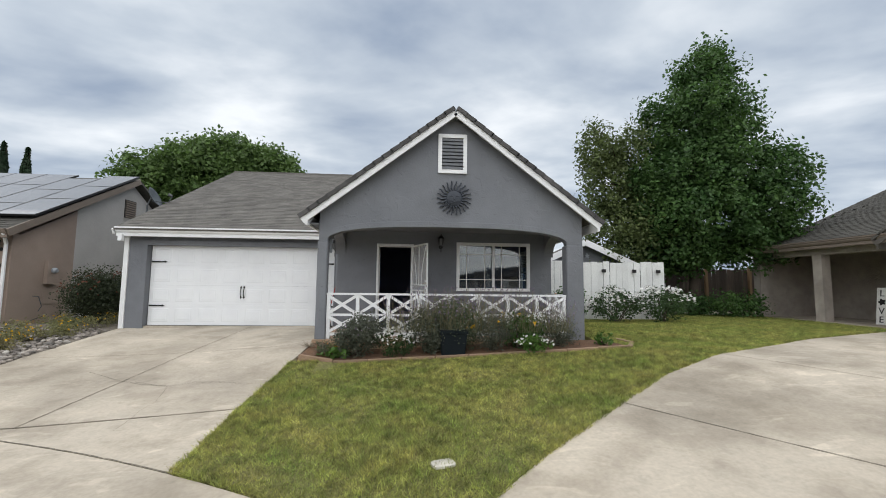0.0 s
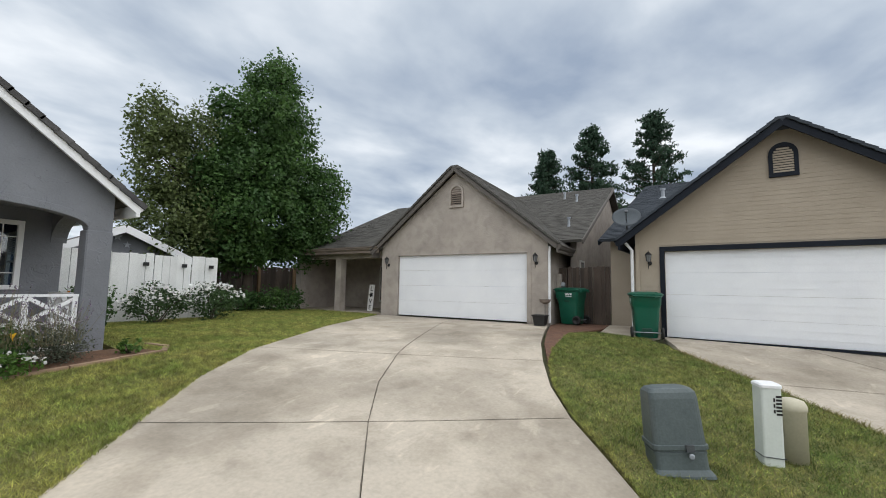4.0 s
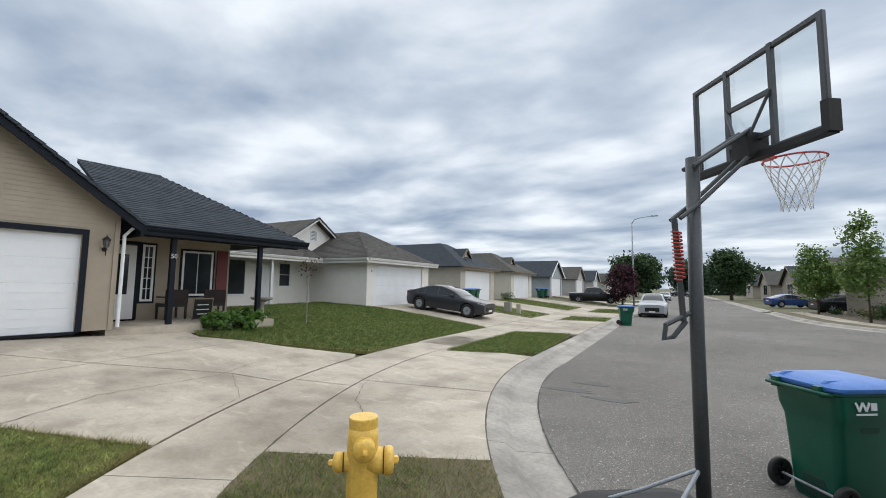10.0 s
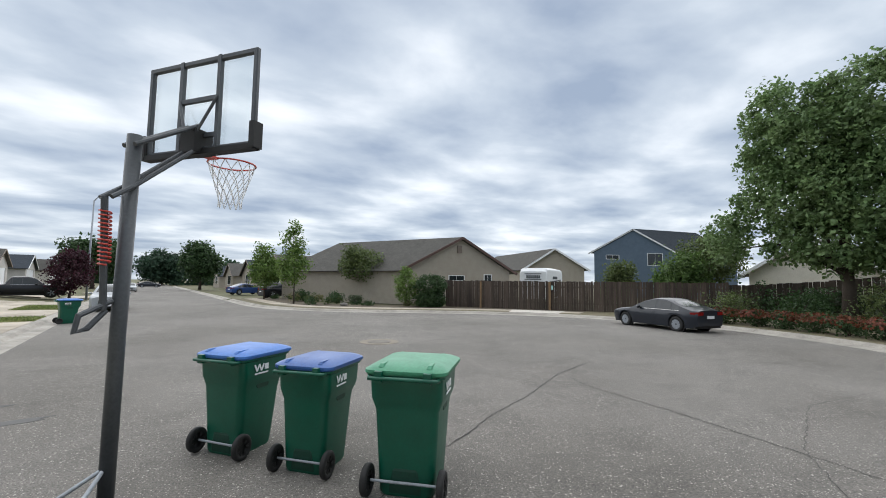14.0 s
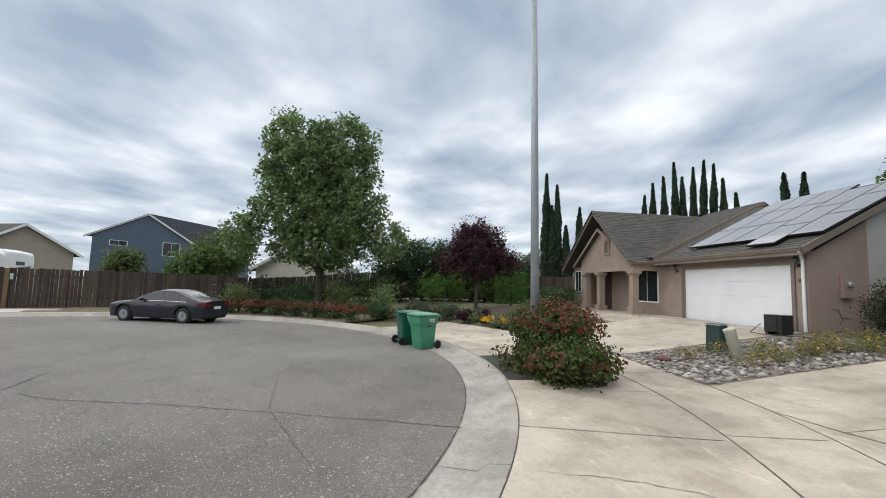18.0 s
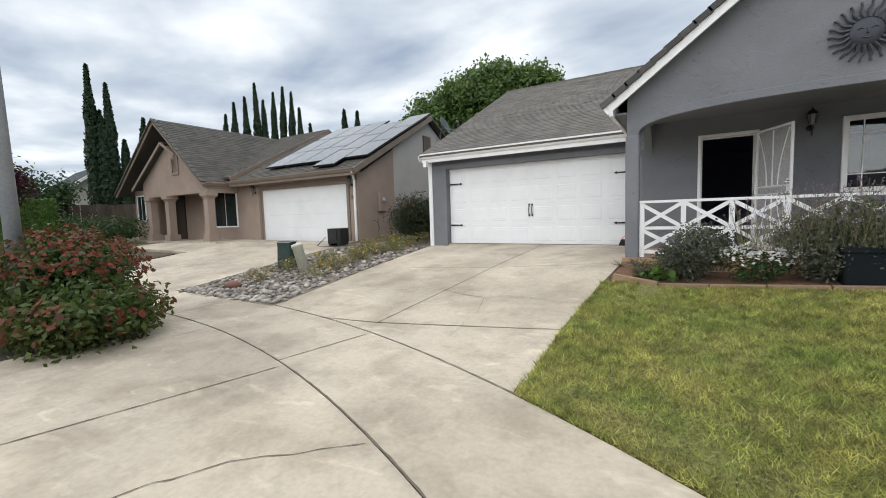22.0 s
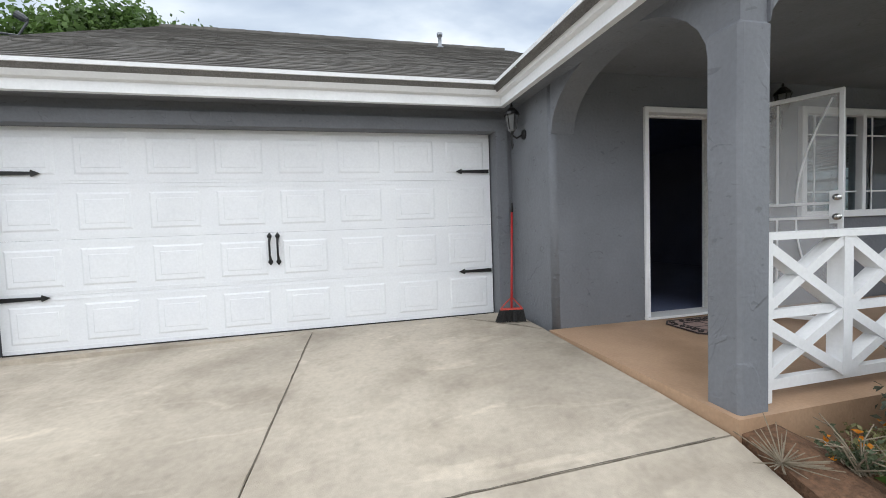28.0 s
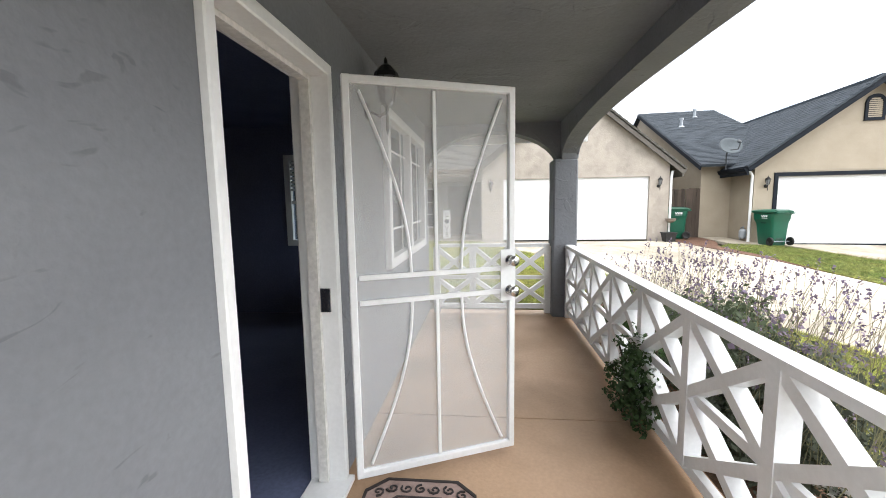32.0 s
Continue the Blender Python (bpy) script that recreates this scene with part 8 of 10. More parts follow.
# trailer behind the fence
rv = root("travel_trailer", "white travel trailer behind the fence", "trailer", pose(-23.6, -38.2, -0.75, 0, 0, 206))
part("shell", loft([[(x, y, z) for y, z in rounded(-1.2, 1.2, 0.5, 3.3 - d, 0.25)] for x, d in ((-3.2, 0.35), (-2.9, 0.05), (0, 0), (2.9, 0.05), (3.1, 0.3))]), M_WHITE, rv)
bm = bmesh.new()
for s in (1.215, -1.215):
    for i in range(9):
        box(-0.9 + i * 0.2, -0.76 + i * 0.2, s - 0.01, s + 0.01, 2.3, 2.55, bm)
    beam((-2.6, s, 2.0), (2.4, s, 2.25), 0.02, 0.09, bm)
for s in (3.16, -3.24):
    for i in range(7):
        box(s - 0.01, s + 0.06, -0.62 + i * 0.18, -0.5 + i * 0.18, 2.35, 2.6, bm)
    for z in (2.22, 2.72):
        box(s - 0.01, s + 0.05, -0.75, 0.75, z, z + 0.05, bm)
part("stripes", bm, M_GUN, rv, "dark stripes and unreadable lettering bars")

# fences
def board_fence(name, pts, h, material, label, board=0.15, post=2.4, posts=None, top_dz=0.0, rails=True):
    fence = root(name, label, "fence")
    bm = box(-board / 2 + 0.004, board / 2 - 0.004, -0.012, 0.012, 0.0, 1.0)
    me = finish(bm, "board", material)
    rnd = random.Random(5)
    for p, q in zip(pts, pts[1:]):
        d = Vector((q[0] - p[0], q[1] - p[1], 0))
        n = max(1, int(d.length / board))
        ang = math.atan2(d.y, d.x)
        for i in range(n):
            t = (i + 0.5) / n
            x, y = p[0] + d.x * t, p[1] + d.y * t
            ob = part("board", me, None, fence)
            ob.matrix_local = Matrix.Translation((x, y, ground_z(x, y) - 0.02)) @ Matrix.Rotation(ang, 4, "Z") @ Matrix.Rotation(radians(rnd.uniform(-0.6, 0.6)), 4, "Y") @ Matrix.Diagonal((1, 1, h + rnd.uniform(-0.025, 0.03), 1))
        if rails:
            for k in (0.25, 0.8):
                nn = Vector((-d.y, d.x, 0)).normalized() * 0.04
                part("fence_rail", beam((p[0] + nn.x, p[1] + nn.y, ground_z(*p) + h * k), (q[0] + nn.x, q[1] + nn.y, ground_z(*q) + h * k), 0.04, 0.09), material, fence)
    return fence


board_fence("board_fence", [(-12.3, -38.3), (-15.1, -33.6), (-18.9, -27.6), (-21.4, -22.0)], 2.05, M_FENCE, "weathered dark board fence across the street", 0.16)
board_fence("board_fence", [(-21.4, -22.0), (-24.5, -19.0), (-25.5, -6.0), (-22.0, 0.5), (-18.6, 1.2)], 1.9, M_FENCE, "weathered board fence behind the garden", 0.17)
for x, y in ((-13.75, -35.75), (-16.5, -31.45)):
    gp = root("fence_post", "pale fence post with a small teal sign", "fence post", pose(x + 0.08, y + 0.05, -0.75, 0, 0, 58))
    part("post", box(-0.08, 0.08, -0.06, 0.06, 0, 2.0), M_WOOD, gp)
    part("sign", box(-0.5 if x > -15 else 0.16, -0.16 if x > -15 else 0.5, 0.06, 0.075, 1.45, 1.75), mat("teal_sign", (0.35, 0.6, 0.6), (0.3, 0.55, 0.55), 0.5), gp, "pale teal sign")
board_fence("white_fence", [(11.3, 1.15), (15.15, 1.15)], 1.86, mat("white_fence_paint", (0.74, 0.75, 0.74), (0.66, 0.67, 0.66), 0.7, rand=0.05), "white painted board fence beside the porch", 0.2)
for x in (12.2, 13.1, 14.1, 14.9):
    sl = root("fence_light", "small black solar fence light", "lamp", pose(x, 1.10, 1.66))
    part("housing", box(-0.06, 0.06, -0.06, 0.0, -0.05, 0.05), M_BLACK, sl, bevel=0.01)
board_fence("panel_fence", [(15.3, 5.4), (20.5, 6.6), (25.0, 7.0)], 1.95, M_FENCE, "dark brown panel fence behind the lawn", 0.2)
for x, y in ((15.4, 5.3), (17.9, 5.9), (20.5, 6.5), (22.8, 6.7)):
    fp = root("fence_post", "cedar post of the panel fence", "fence post", pose(x, y - 0.05, 0.05))
    part("post", box(-0.06, 0.06, -0.06, 0.06, 0, 2.15), M_WOOD, fp)
board_fence("side_gate", [(20.95, -9.66), (20.95, -8.12)], 1.78, M_FENCE, "weathered wooden gate between two houses", 0.128, rails=False)

# ---- plants ----
def leaf_mat(name, col, col2, vary=0.35, rough=0.55, grain=0.15, gscale=9, scale=0.9):
    m = mat(name, col, col2, rough, scale=scale, grain=grain, gscale=gscale, island=vary, spec=0.35)
    b = m.node_tree.nodes["Principled BSDF"]
    n, l = m.node_tree.nodes, m.node_tree.links
    tr, mx = n.new("ShaderNodeBsdfTranslucent"), n.new("ShaderNodeMixShader")
    mx.inputs[0].default_value = 0.38
    l.new(b.inputs["Base Color"].links[0].from_socket, tr.inputs["Color"])
    l.new(b.outputs[0], mx.inputs[1])
    l.new(tr.outputs[0], mx.inputs[2])
    l.new(mx.outputs[0], n["Material Output"].inputs["Surface"])
    return m


L_TREE = leaf_mat("maple_leaf", (0.043, 0.099, 0.029), (0.080, 0.152, 0.038))
L_OLIVE = leaf_mat("olive_leaf", (0.087, 0.123, 0.043), (0.131, 0.167, 0.058))
L_BACK = leaf_mat("back_leaf", (0.075, 0.135, 0.036), (0.115, 0.185, 0.05))
L_CON = leaf_mat("conifer_leaf", (0.032, 0.067, 0.041), (0.049, 0.090, 0.052))
L_CYP = leaf_mat("cypress_leaf", (0.020, 0.043, 0.020), (0.032, 0.061, 0.029))
L_POP = leaf_mat("poplar_leaf", (0.12, 0.20, 0.075), (0.20, 0.28, 0.115))
L_YOUNG = leaf_mat("young_leaf", (0.12, 0.20, 0.05), (0.18, 0.26, 0.07))
L_PURP = leaf_mat("plum_leaf", (0.041, 0.014, 0.023), (0.065, 0.023, 0.032))
L_SHRUB = leaf_mat("shrub_leaf", (0.038, 0.075, 0.029), (0.061, 0.109, 0.038))
L_BUSH = leaf_mat("photinia_leaf", (0.040, 0.084, 0.018), (0.080, 0.096, 0.024), 0.45)
L_DARKB = leaf_mat("dark_bush_leaf", (0.034, 0.050, 0.024), (0.055, 0.062, 0.032), 0.4)
L_LAVD = leaf_mat("grey_lavender_leaf", (0.080, 0.098, 0.068), (0.12, 0.128, 0.095))
L_RED = leaf_mat("red_leaf", (0.19, 0.046, 0.026), (0.12, 0.052, 0.024), 0.45)
L_HEDGE = leaf_mat("hedge_leaf", (0.080, 0.167, 0.035), (0.116, 0.217, 0.043))
L_WEED = leaf_mat("weed_leaf", (0.16, 0.18, 0.075), (0.25, 0.22, 0.11), 0.4)
L_LAV = leaf_mat("lavender_leaf", (0.123, 0.152, 0.090), (0.087, 0.116, 0.065))
L_STRAW = leaf_mat("lavender_stalk", (0.27, 0.23, 0.15), (0.17, 0.18, 0.09))
F_PURP = leaf_mat("lavender_flower", (0.15, 0.12, 0.20), (0.26, 0.20, 0.25))
F_WHITE = leaf_mat("white_flower", (0.78, 0.78, 0.76), (0.7, 0.7, 0.68), 0.1)
F_YEL = leaf_mat("yellow_flower", (0.75, 0.48, 0.02), (0.68, 0.38, 0.02), 0.15)
F_ORANGE = leaf_mat("orange_flower", (0.72, 0.27, 0.015), (0.62, 0.22, 0.01), 0.15)
G_BLADE = leaf_mat("grass_blade", (0.222, 0.292, 0.066), (0.425, 0.398, 0.12), 0.5, 0.7, 0.55, 7.0, 1.7)
G_LUSH = leaf_mat("lush_grass_blade", (0.115, 0.175, 0.045), (0.19, 0.225, 0.07), 0.5, 0.7, 0.5, 7.0, 1.7)
G_DRY = leaf_mat("dry_grass_blade", (0.319, 0.261, 0.116), (0.189, 0.203, 0.072), 0.4, 0.8)

rng = np.random.default_rng(7)


def quads(name, centre, size, material, normal=None, slim=0.55, droop=0.0, seed=1):
    """Many small leaves: each a bent rhombus at a centre with a random turn."""
    r = np.random.default_rng(seed)
    n = len(centre)
    a = r.normal(size=(n, 3))
    if normal is not None:
        a = a * 0.8 + normal
    a /= np.linalg.norm(a, axis=1)[:, None] + 1e-9
    b = np.cross(a, r.normal(size=(n, 3)))
    b[:, 2] -= droop
    b /= np.linalg.norm(b, axis=1)[:, None] + 1e-9
    c = np.cross(a, b)
    s = size * r.uniform(0.6, 1.4, (n, 1))
    v = np.stack([centre - b * s * 0.5, centre + c * s * slim * 0.5 + a * s * 0.08, centre + b * s * 0.5, centre - c * s * slim * 0.5 + a * s * 0.08], 1).reshape(-1, 3)
    me = bpy.data.meshes.new(name)
    me.vertices.add(4 * n)
    me.vertices.foreach_set("co", v.astype(np.float32).ravel())
    me.loops.add(4 * n)
    me.loops.foreach_set("vertex_index", np.arange(4 * n, dtype=np.int32))
    me.polygons.add(n)
    me.polygons.foreach_set("loop_start", np.arange(0, 4 * n, 4, dtype=np.int32))
    me.polygons.foreach_set("loop_total", np.full(n, 4, dtype=np.int32))
    me.materials.append(material)
    me.update(calc_edges=True)
    return me


def blob_points(blobs, clumps, per, spread, seed, shell=0.55, flat=1.0):
    """Leaf centres in clumps spread through ellipsoids (cx, cy, cz, rx, ry, rz)."""
    r = np.random.default_rng(seed)
    vol = np.array([b[3] * b[4] * b[5] for b in blobs]) ** 0.8
    pick = r.choice(len(blobs), clumps, p=vol / vol.sum())
    d = r.normal(size=(clumps, 3))
    d /= np.linalg.norm(d, axis=1)[:, None]
    rad = r.uniform(shell ** 3, 1.0, clumps) ** (1 / 3) * r.uniform(0.85, 1.12, clumps)
    bl = np.array(blobs)[pick]
    cen = bl[:, :3] + d * rad[:, None] * bl[:, 3:6]
    off = np.clip(r.normal(size=(clumps, per, 3)), -1.5, 1.5) * spread * r.uniform(0.6, 1.4, (clumps, 1, 1))
    off[:, :, 2] *= flat
    pts = (cen[:, None, :] + off).reshape(-1, 3)
    nrm = np.repeat(d, per, 0) * 0.6 + np.array([0, 0, 0.5])
    return pts, nrm, cen


def tree(name, label, base, blobs, leaf, trunk_r=0.18, clumps=260, per=40, spread=0.28, size=0.16, seed=1, limbs=9, fork=0.35, shell=0.5, trunks=1):
    t = root(name, label, "tree", Matrix.Translation(base))
    bl = [(b[0] - base[0], b[1] - base[1], b[2] - base[2], b[3], b[4], b[5]) for b in blobs]
    pts, nrm, cen = blob_points(bl, clumps, per, spread, seed, shell)
    r = random.Random(seed)
    top = max(b[2] + b[5] * 0.55 for b in bl)
    cx, cy = sum(b[0] for b in bl) / len(bl), sum(b[1] for b in bl) / len(bl)
    bm = bmesh.new()
    path = []
    for i in range(7):
        k = i / 6
        path.append(Vector((cx * k * k + r.uniform(-0.06, 0.06) * i * 0.5, cy * k * k + r.uniform(-0.06, 0.06) * i * 0.5, -0.1 + top * k)))
    tube(path, [trunk_r * (1.25 if i == 0 else 1.0 - 0.13 * i) for i in range(7)], 10, bm)
    part("trunk", bm, M_BARK, t, smooth=True)
    lb = bmesh.new()
    for i in range(limbs):
        k = fork + (0.85 - fork) * i / max(1, limbs - 1)
        j = min(5, int(k * 6))
        p = path[j].lerp(path[j + 1], k * 6 - j)
        q = Vector(cen[r.randrange(len(cen))])
        for _ in range(6):
            z = Vector(cen[r.randrange(len(cen))])
            if z.z > p.z and (z - p).length < (q - p).length * 1.3:
                q = z
        mid_p = p.lerp(q, 0.5) + Vector((0, 0, 0.15 * (q - p).length))
        w = trunk_r * (0.55 - 0.3 * k)
        tube([p, p.lerp(mid_p, 0.5) + Vector((0, 0, 0.05)), mid_p, q], [w, w * 0.75, w * 0.5, w * 0.15], 6, lb)
    part("branching", lb, M_BARK, t, smooth=True)
    part("crown", quads("crown", pts, size, leaf, nrm, 0.62, seed=seed), None, t)
    return t


# beside the lawn: tall maple and its olive-toned neighbour
tree("maple_tree", "tall dark green maple tree on the lawn", (17.9, 3.6, 0.08),
     [(18.2, 3.6, 3.9, 2.5, 2.3, 1.8), (18.6, 3.5, 5.6, 2.3, 2.2, 1.8), (18.5, 3.5, 7.6, 1.85, 1.8, 1.6), (18.6, 3.5, 9.2, 1.25, 1.3, 1.4), (18.75, 3.4, 10.3, 0.6, 0.65, 0.9), (20.2, 2.5, 4.2, 1.3, 1.4, 1.6), (16.6, 4.0, 5.0, 1.2, 1.2, 1.8), (20.6, 2.3, 5.6, 0.9, 0.9, 0.9), (16.9, 4.1, 7.6, 0.8, 0.8, 1.2), (17.4, 3.8, 2.6, 1.9, 1.6, 0.9), (20.0, 3.0, 2.8, 1.3, 1.3, 0.8)],
     L_TREE, 0.2, 1650, 50, 0.22, 0.145, 3, 14, 0.2)
tree("olive_tree", "olive-green broadleaf tree beside the white fence", (15.3, 4.3, 0.08),
     [(15.3, 4.3, 3.2, 1.5, 1.4, 1.6), (14.9, 4.3, 5.2, 1.1, 1.1, 1.5), (14.5, 4.2, 6.7, 0.8, 0.8, 1.1), (15.7, 4.2, 6.8, 0.7, 0.8, 0.9), (16.0, 4.0, 3.2, 1.1, 1.1, 1.0)],
     L_OLIVE, 0.13, 480, 42, 0.2, 0.13, 4, 9)
# behind the garage
tree("broadleaf_tree", "wide green broadleaf tree behind the garage", (-6.5, 17.5, 0.1),
     [(-7.0, 17.0, 8.3, 3.2, 3.0, 2.6), (-4.0, 18.5, 8.5, 2.8, 2.8, 2.4), (-9.5, 15.5, 7.2, 2.2, 2.4, 2.0), (-2.6, 19.2, 7.4, 1.8, 2.0, 1.8), (-6.0, 17.5, 9.6, 2.4, 2.4, 1.6)],
     L_BACK, 0.35, 1700, 36, 0.34, 0.27, 5, 12, 0.3)
# pines behind the beige house
def pine(x, y, top, wide, seed):
    """An open-crowned pine: a straight trunk, tiers of rising boughs, tufts of needles along them."""
    t = root("pine_tree", "dark open-crowned pine behind the roofs", "tree", Matrix.Translation((x, y, 0.1)))
    part("trunk", tube([(0, 0, -0.1), (0.1, 0, top * 0.5), (0.05, 0.05, top)], [0.3, 0.2, 0.03], 9), M_BARK, t, smooth=True)
    r = random.Random(seed)
    bm, tufts = bmesh.new(), []
    for i in range(64):
        k = (i + r.random()) / 64
        z = top * (0.28 + 0.72 * k)
        reach = wide * (1.0 - k) ** 0.7 * r.uniform(0.55, 1.15) * (0.7 if 0.45 < (k * 5) % 1 < 0.75 else 1.0) + 0.25
        a = i * 2.4 + r.uniform(-0.5, 0.5)
        tip = Vector((math.cos(a) * reach, math.sin(a) * reach, z + reach * r.uniform(0.12, 0.5)))
        root_p = Vector((0.05, 0, z))
        tube([root_p, root_p.lerp(tip, 0.55) - Vector((0, 0, 0.08 * reach)), tip], [0.06, 0.04, 0.015], 5, bm)
        for j in range(9):
            q = root_p.lerp(tip, 0.25 + 0.75 * (j + r.random()) / 9) + Vector((r.gauss(0, 0.16), r.gauss(0, 0.16), r.gauss(0.05, 0.12)))
            tufts += [q + Vector((r.gauss(0, 0.2), r.gauss(0, 0.2), r.gauss(0.04, 0.14))) for _ in range(20)]
    part("bough", bm, M_BARK, t)
    part("foliage", quads("needles", np.array([tuple(q) for q in tufts]), 0.38, L_CON, None, 0.4, -0.5, seed=seed), None, t)


for i, (x, y, top, w) in enumerate(((50.9, 0.6, 15.6, 4.2), (51.5, -3.9, 17.6, 4.4), (52.4, -9.6, 18.4, 5.6), (48.0, 6.5, 10.5, 2.4))):
    pine(x, y, top, w, 20 + i)
# poplar across the bulb, plum and shrubs of the corner garden
tree("poplar_tree", "tall grey-green broadleaf tree in the corner garden", (-20.2, -16.6, -0.6),
     [(-19.6, -18.6, 10.3, 1.7, 1.9, 1.6), (-19.8, -15.4, 10.2, 1.7, 2.2, 1.6), (-19.6, -18.0, 8.2, 2.2, 2.5, 2.0), (-19.8, -14.9, 8.0, 2.0, 1.9, 1.9), (-19.6, -18.0, 5.8, 2.3, 2.3, 2.0), (-19.8, -15.4, 5.4, 2.3, 2.3, 2.1), (-19.7, -16.6, 3.4, 2.2, 3.0, 1.6), (-19.6, -12.3, 3.9, 1.2, 1.5, 1.2), (-19.2, -21.2, 3.6, 1.2, 1.3, 1.3), (-19.4, -20.3, 5.4, 0.9, 0.9, 1.0), (-19.6, -12.9, 6.0, 0.7, 0.8, 0.9)],
     L_POP, 0.28, 1200, 40, 0.25, 0.22, 9, 16, 0.15, trunks=2)
tree("plum_tree", "dark purple-leaved plum tree in the corner garden", (-16.5, -7.1, -0.4),
     [(-16.5, -7.1, 2.9, 1.7, 1.8, 1.5), (-16.5, -7.2, 4.0, 1.1, 1.2, 0.9), (-16.6, -7.8, 3.8, 0.9, 0.9, 0.8), (-16.4, -6.3, 3.7, 0.9, 0.9, 0.8), (-16.4, -5.5, 2.4, 0.8, 0.9, 0.8), (-16.7, -8.7, 2.5, 0.8, 0.8, 0.8)],
     L_PURP, 0.12, 420, 40, 0.19, 0.13, 10, 8)
for i, (x, y, h, w) in enumerate(((-25.0, -11.5, 4.2, 2.3), (-25.5, -6.6, 3.9, 2.2), (-25.5, -24.5, 4.4, 2.2), (-23.8, -3.0, 3.2, 1.6), (-23.0, -25.5, 3.0, 1.5), (-24.6, -31.0, 2.6, 1.1), (-24.0, -9.0, 4.0, 2.0), (-23.6, -5.0, 3.6, 1.8))):
    tree("garden_tree", "green garden tree before the far fence", (x, y, -0.6), [(x, y, h - 1.3, w, w, 1.5), (x + 0.3, y + 0.8, h - 0.5, w * 0.6, w * 0.6, 0.8), (x, y - 0.6, h - 2.2, w * 0.8, w * 0.8, 1.2)], (L_SHRUB, L_BACK, L_OLIVE)[i % 3], 0.12, 190, 34, 0.3, 0.2, 40 + i, 7)
# cypress rows behind the pink house
def cypress(x, y, top, seed, wide=0.62):
    """A slim column of upswept sprays on a straight trunk."""
    t = root("cypress_tree", "slim dark cypress behind the roofs", "tree", Matrix.Translation((x, y, 0.0)))
    r = np.random.default_rng(seed)
    n = 4200
    k = r.uniform(0, 1, n) ** 0.8
    rad = wide * np.minimum(1.0, 0.55 + 2.2 * k) * (1 - k ** 2.6) ** 0.8 * (0.88 + 0.12 * np.sin(k * 23 + seed))
    rad *= r.uniform(0.55, 1.0, n)
    a = r.uniform(0, math.tau, n)
    pts = np.c_[rad * np.cos(a) + 0.12 * np.sin(k * 5 + seed), rad * np.sin(a), 0.4 + (top - 0.4) * k]
    nrm = np.c_[np.cos(a), np.sin(a), np.full(n, 0.25)] * 2.0
    part("trunk", tube([(0, 0, -0.1), (0, 0, top * 0.5), (0.05, 0, top * 0.97)], [0.14, 0.08, 0.02], 7), M_BARK, t)
    part("crown", quads("crown", pts, 0.30, L_CYP, nrm, 0.55, -0.9, seed=seed), None, t)


for i, (x, y, top) in enumerate(((-33.35, 3.37, 12.9), (-32.95, 4.38, 11.7), (-33.0, 3.9, 9.6), (-32.6, 5.23, 7.5), (-32.07, 6.41, 9.3), (-35.1, 15.3, 11.7), (-34.7, 16.0, 13.0), (-34.1, 16.9, 13.7), (-33.5, 17.8, 15.2), (-33.0, 18.4, 13.5), (-32.4, 19.2, 14.4), (-31.85, 19.9, 15.0), (-31.3, 20.5, 14.5), (-30.8, 21.1, 12.9), (-30.1, 22.0, 11.3), (-20.5, 17.4, 10.4), (-19.7, 18.2, 10.3))):
    cypress(x, y, top, 60 + i)
# small street trees and distant woods
tree("young_tree", "young upright street tree on the corner", (-2.9, -46.4, -0.75), [(-2.8, -46.5, 2.4, 1.1, 1.1, 1.6), (-2.7, -46.5, 4.2, 0.75, 0.75, 1.3), (-2.75, -46.5, 5.4, 0.3, 0.3, 0.8)], L_YOUNG, 0.06, 120, 30, 0.24, 0.2, 80, 6)
tree("young_tree", "young street tree on the corner", (-2.7, -55.8, -0.75), [(-2.7, -55.9, 2.2, 1.5, 1.5, 1.6), (-2.6, -55.9, 3.8, 0.9, 0.9, 1.1)], L_YOUNG, 0.07, 130, 34, 0.25, 0.24, 81, 6)
tree("small_tree", "round-headed small tree before the beige house", (-9.9, -47.6, -0.7), [(-9.8, -47.8, 2.6, 2.3, 2.2, 1.5), (-9.0, -48.0, 3.6, 1.2, 1.2, 0.9), (-11.4, -47.6, 2.4, 1.3, 1.2, 1.0)], L_OLIVE, 0.1, 220, 34, 0.3, 0.22, 82, 8)
tree("small_tree", "bushy small tree at the fence's end", (-9.6, -39.9, -0.7), [(-9.6, -39.9, 0.8, 0.9, 0.9, 1.1), (-9.5, -39.9, 1.9, 0.4, 0.4, 0.5)], L_YOUNG, 0.05, 100, 34, 0.16, 0.14, 83, 4)
tree("plum_tree", "dark purple-leaved tree down the street", (12.4, -61.6, -0.7), [(12.4, -61.6, 1.6, 1.7, 1.7, 1.6), (12.3, -61.6, 3.0, 0.9, 0.9, 0.7)], L_PURP, 0.1, 160, 34, 0.25, 0.2, 84, 6)
tree("broadleaf_tree", "green tree at the street's far end", (-1.5, -101.5, -0.7), [(-1.5, -101.5, 4.2, 3.4, 3.4, 3.2), (-1.0, -101.5, 6.4, 2.0, 2.0, 1.6)], L_SHRUB, 0.25, 220, 34, 0.5, 0.5, 85, 8)
tree("broadleaf_tree", "green tree at the street's far end", (14.8, -112.0, -0.7), [(14.8, -112.0, 5.0, 5.2, 4.2, 3.6), (13.0, -112.0, 5.6, 2.6, 2.6, 2.4)], L_SHRUB, 0.3, 260, 34, 0.6, 0.6, 86, 8)
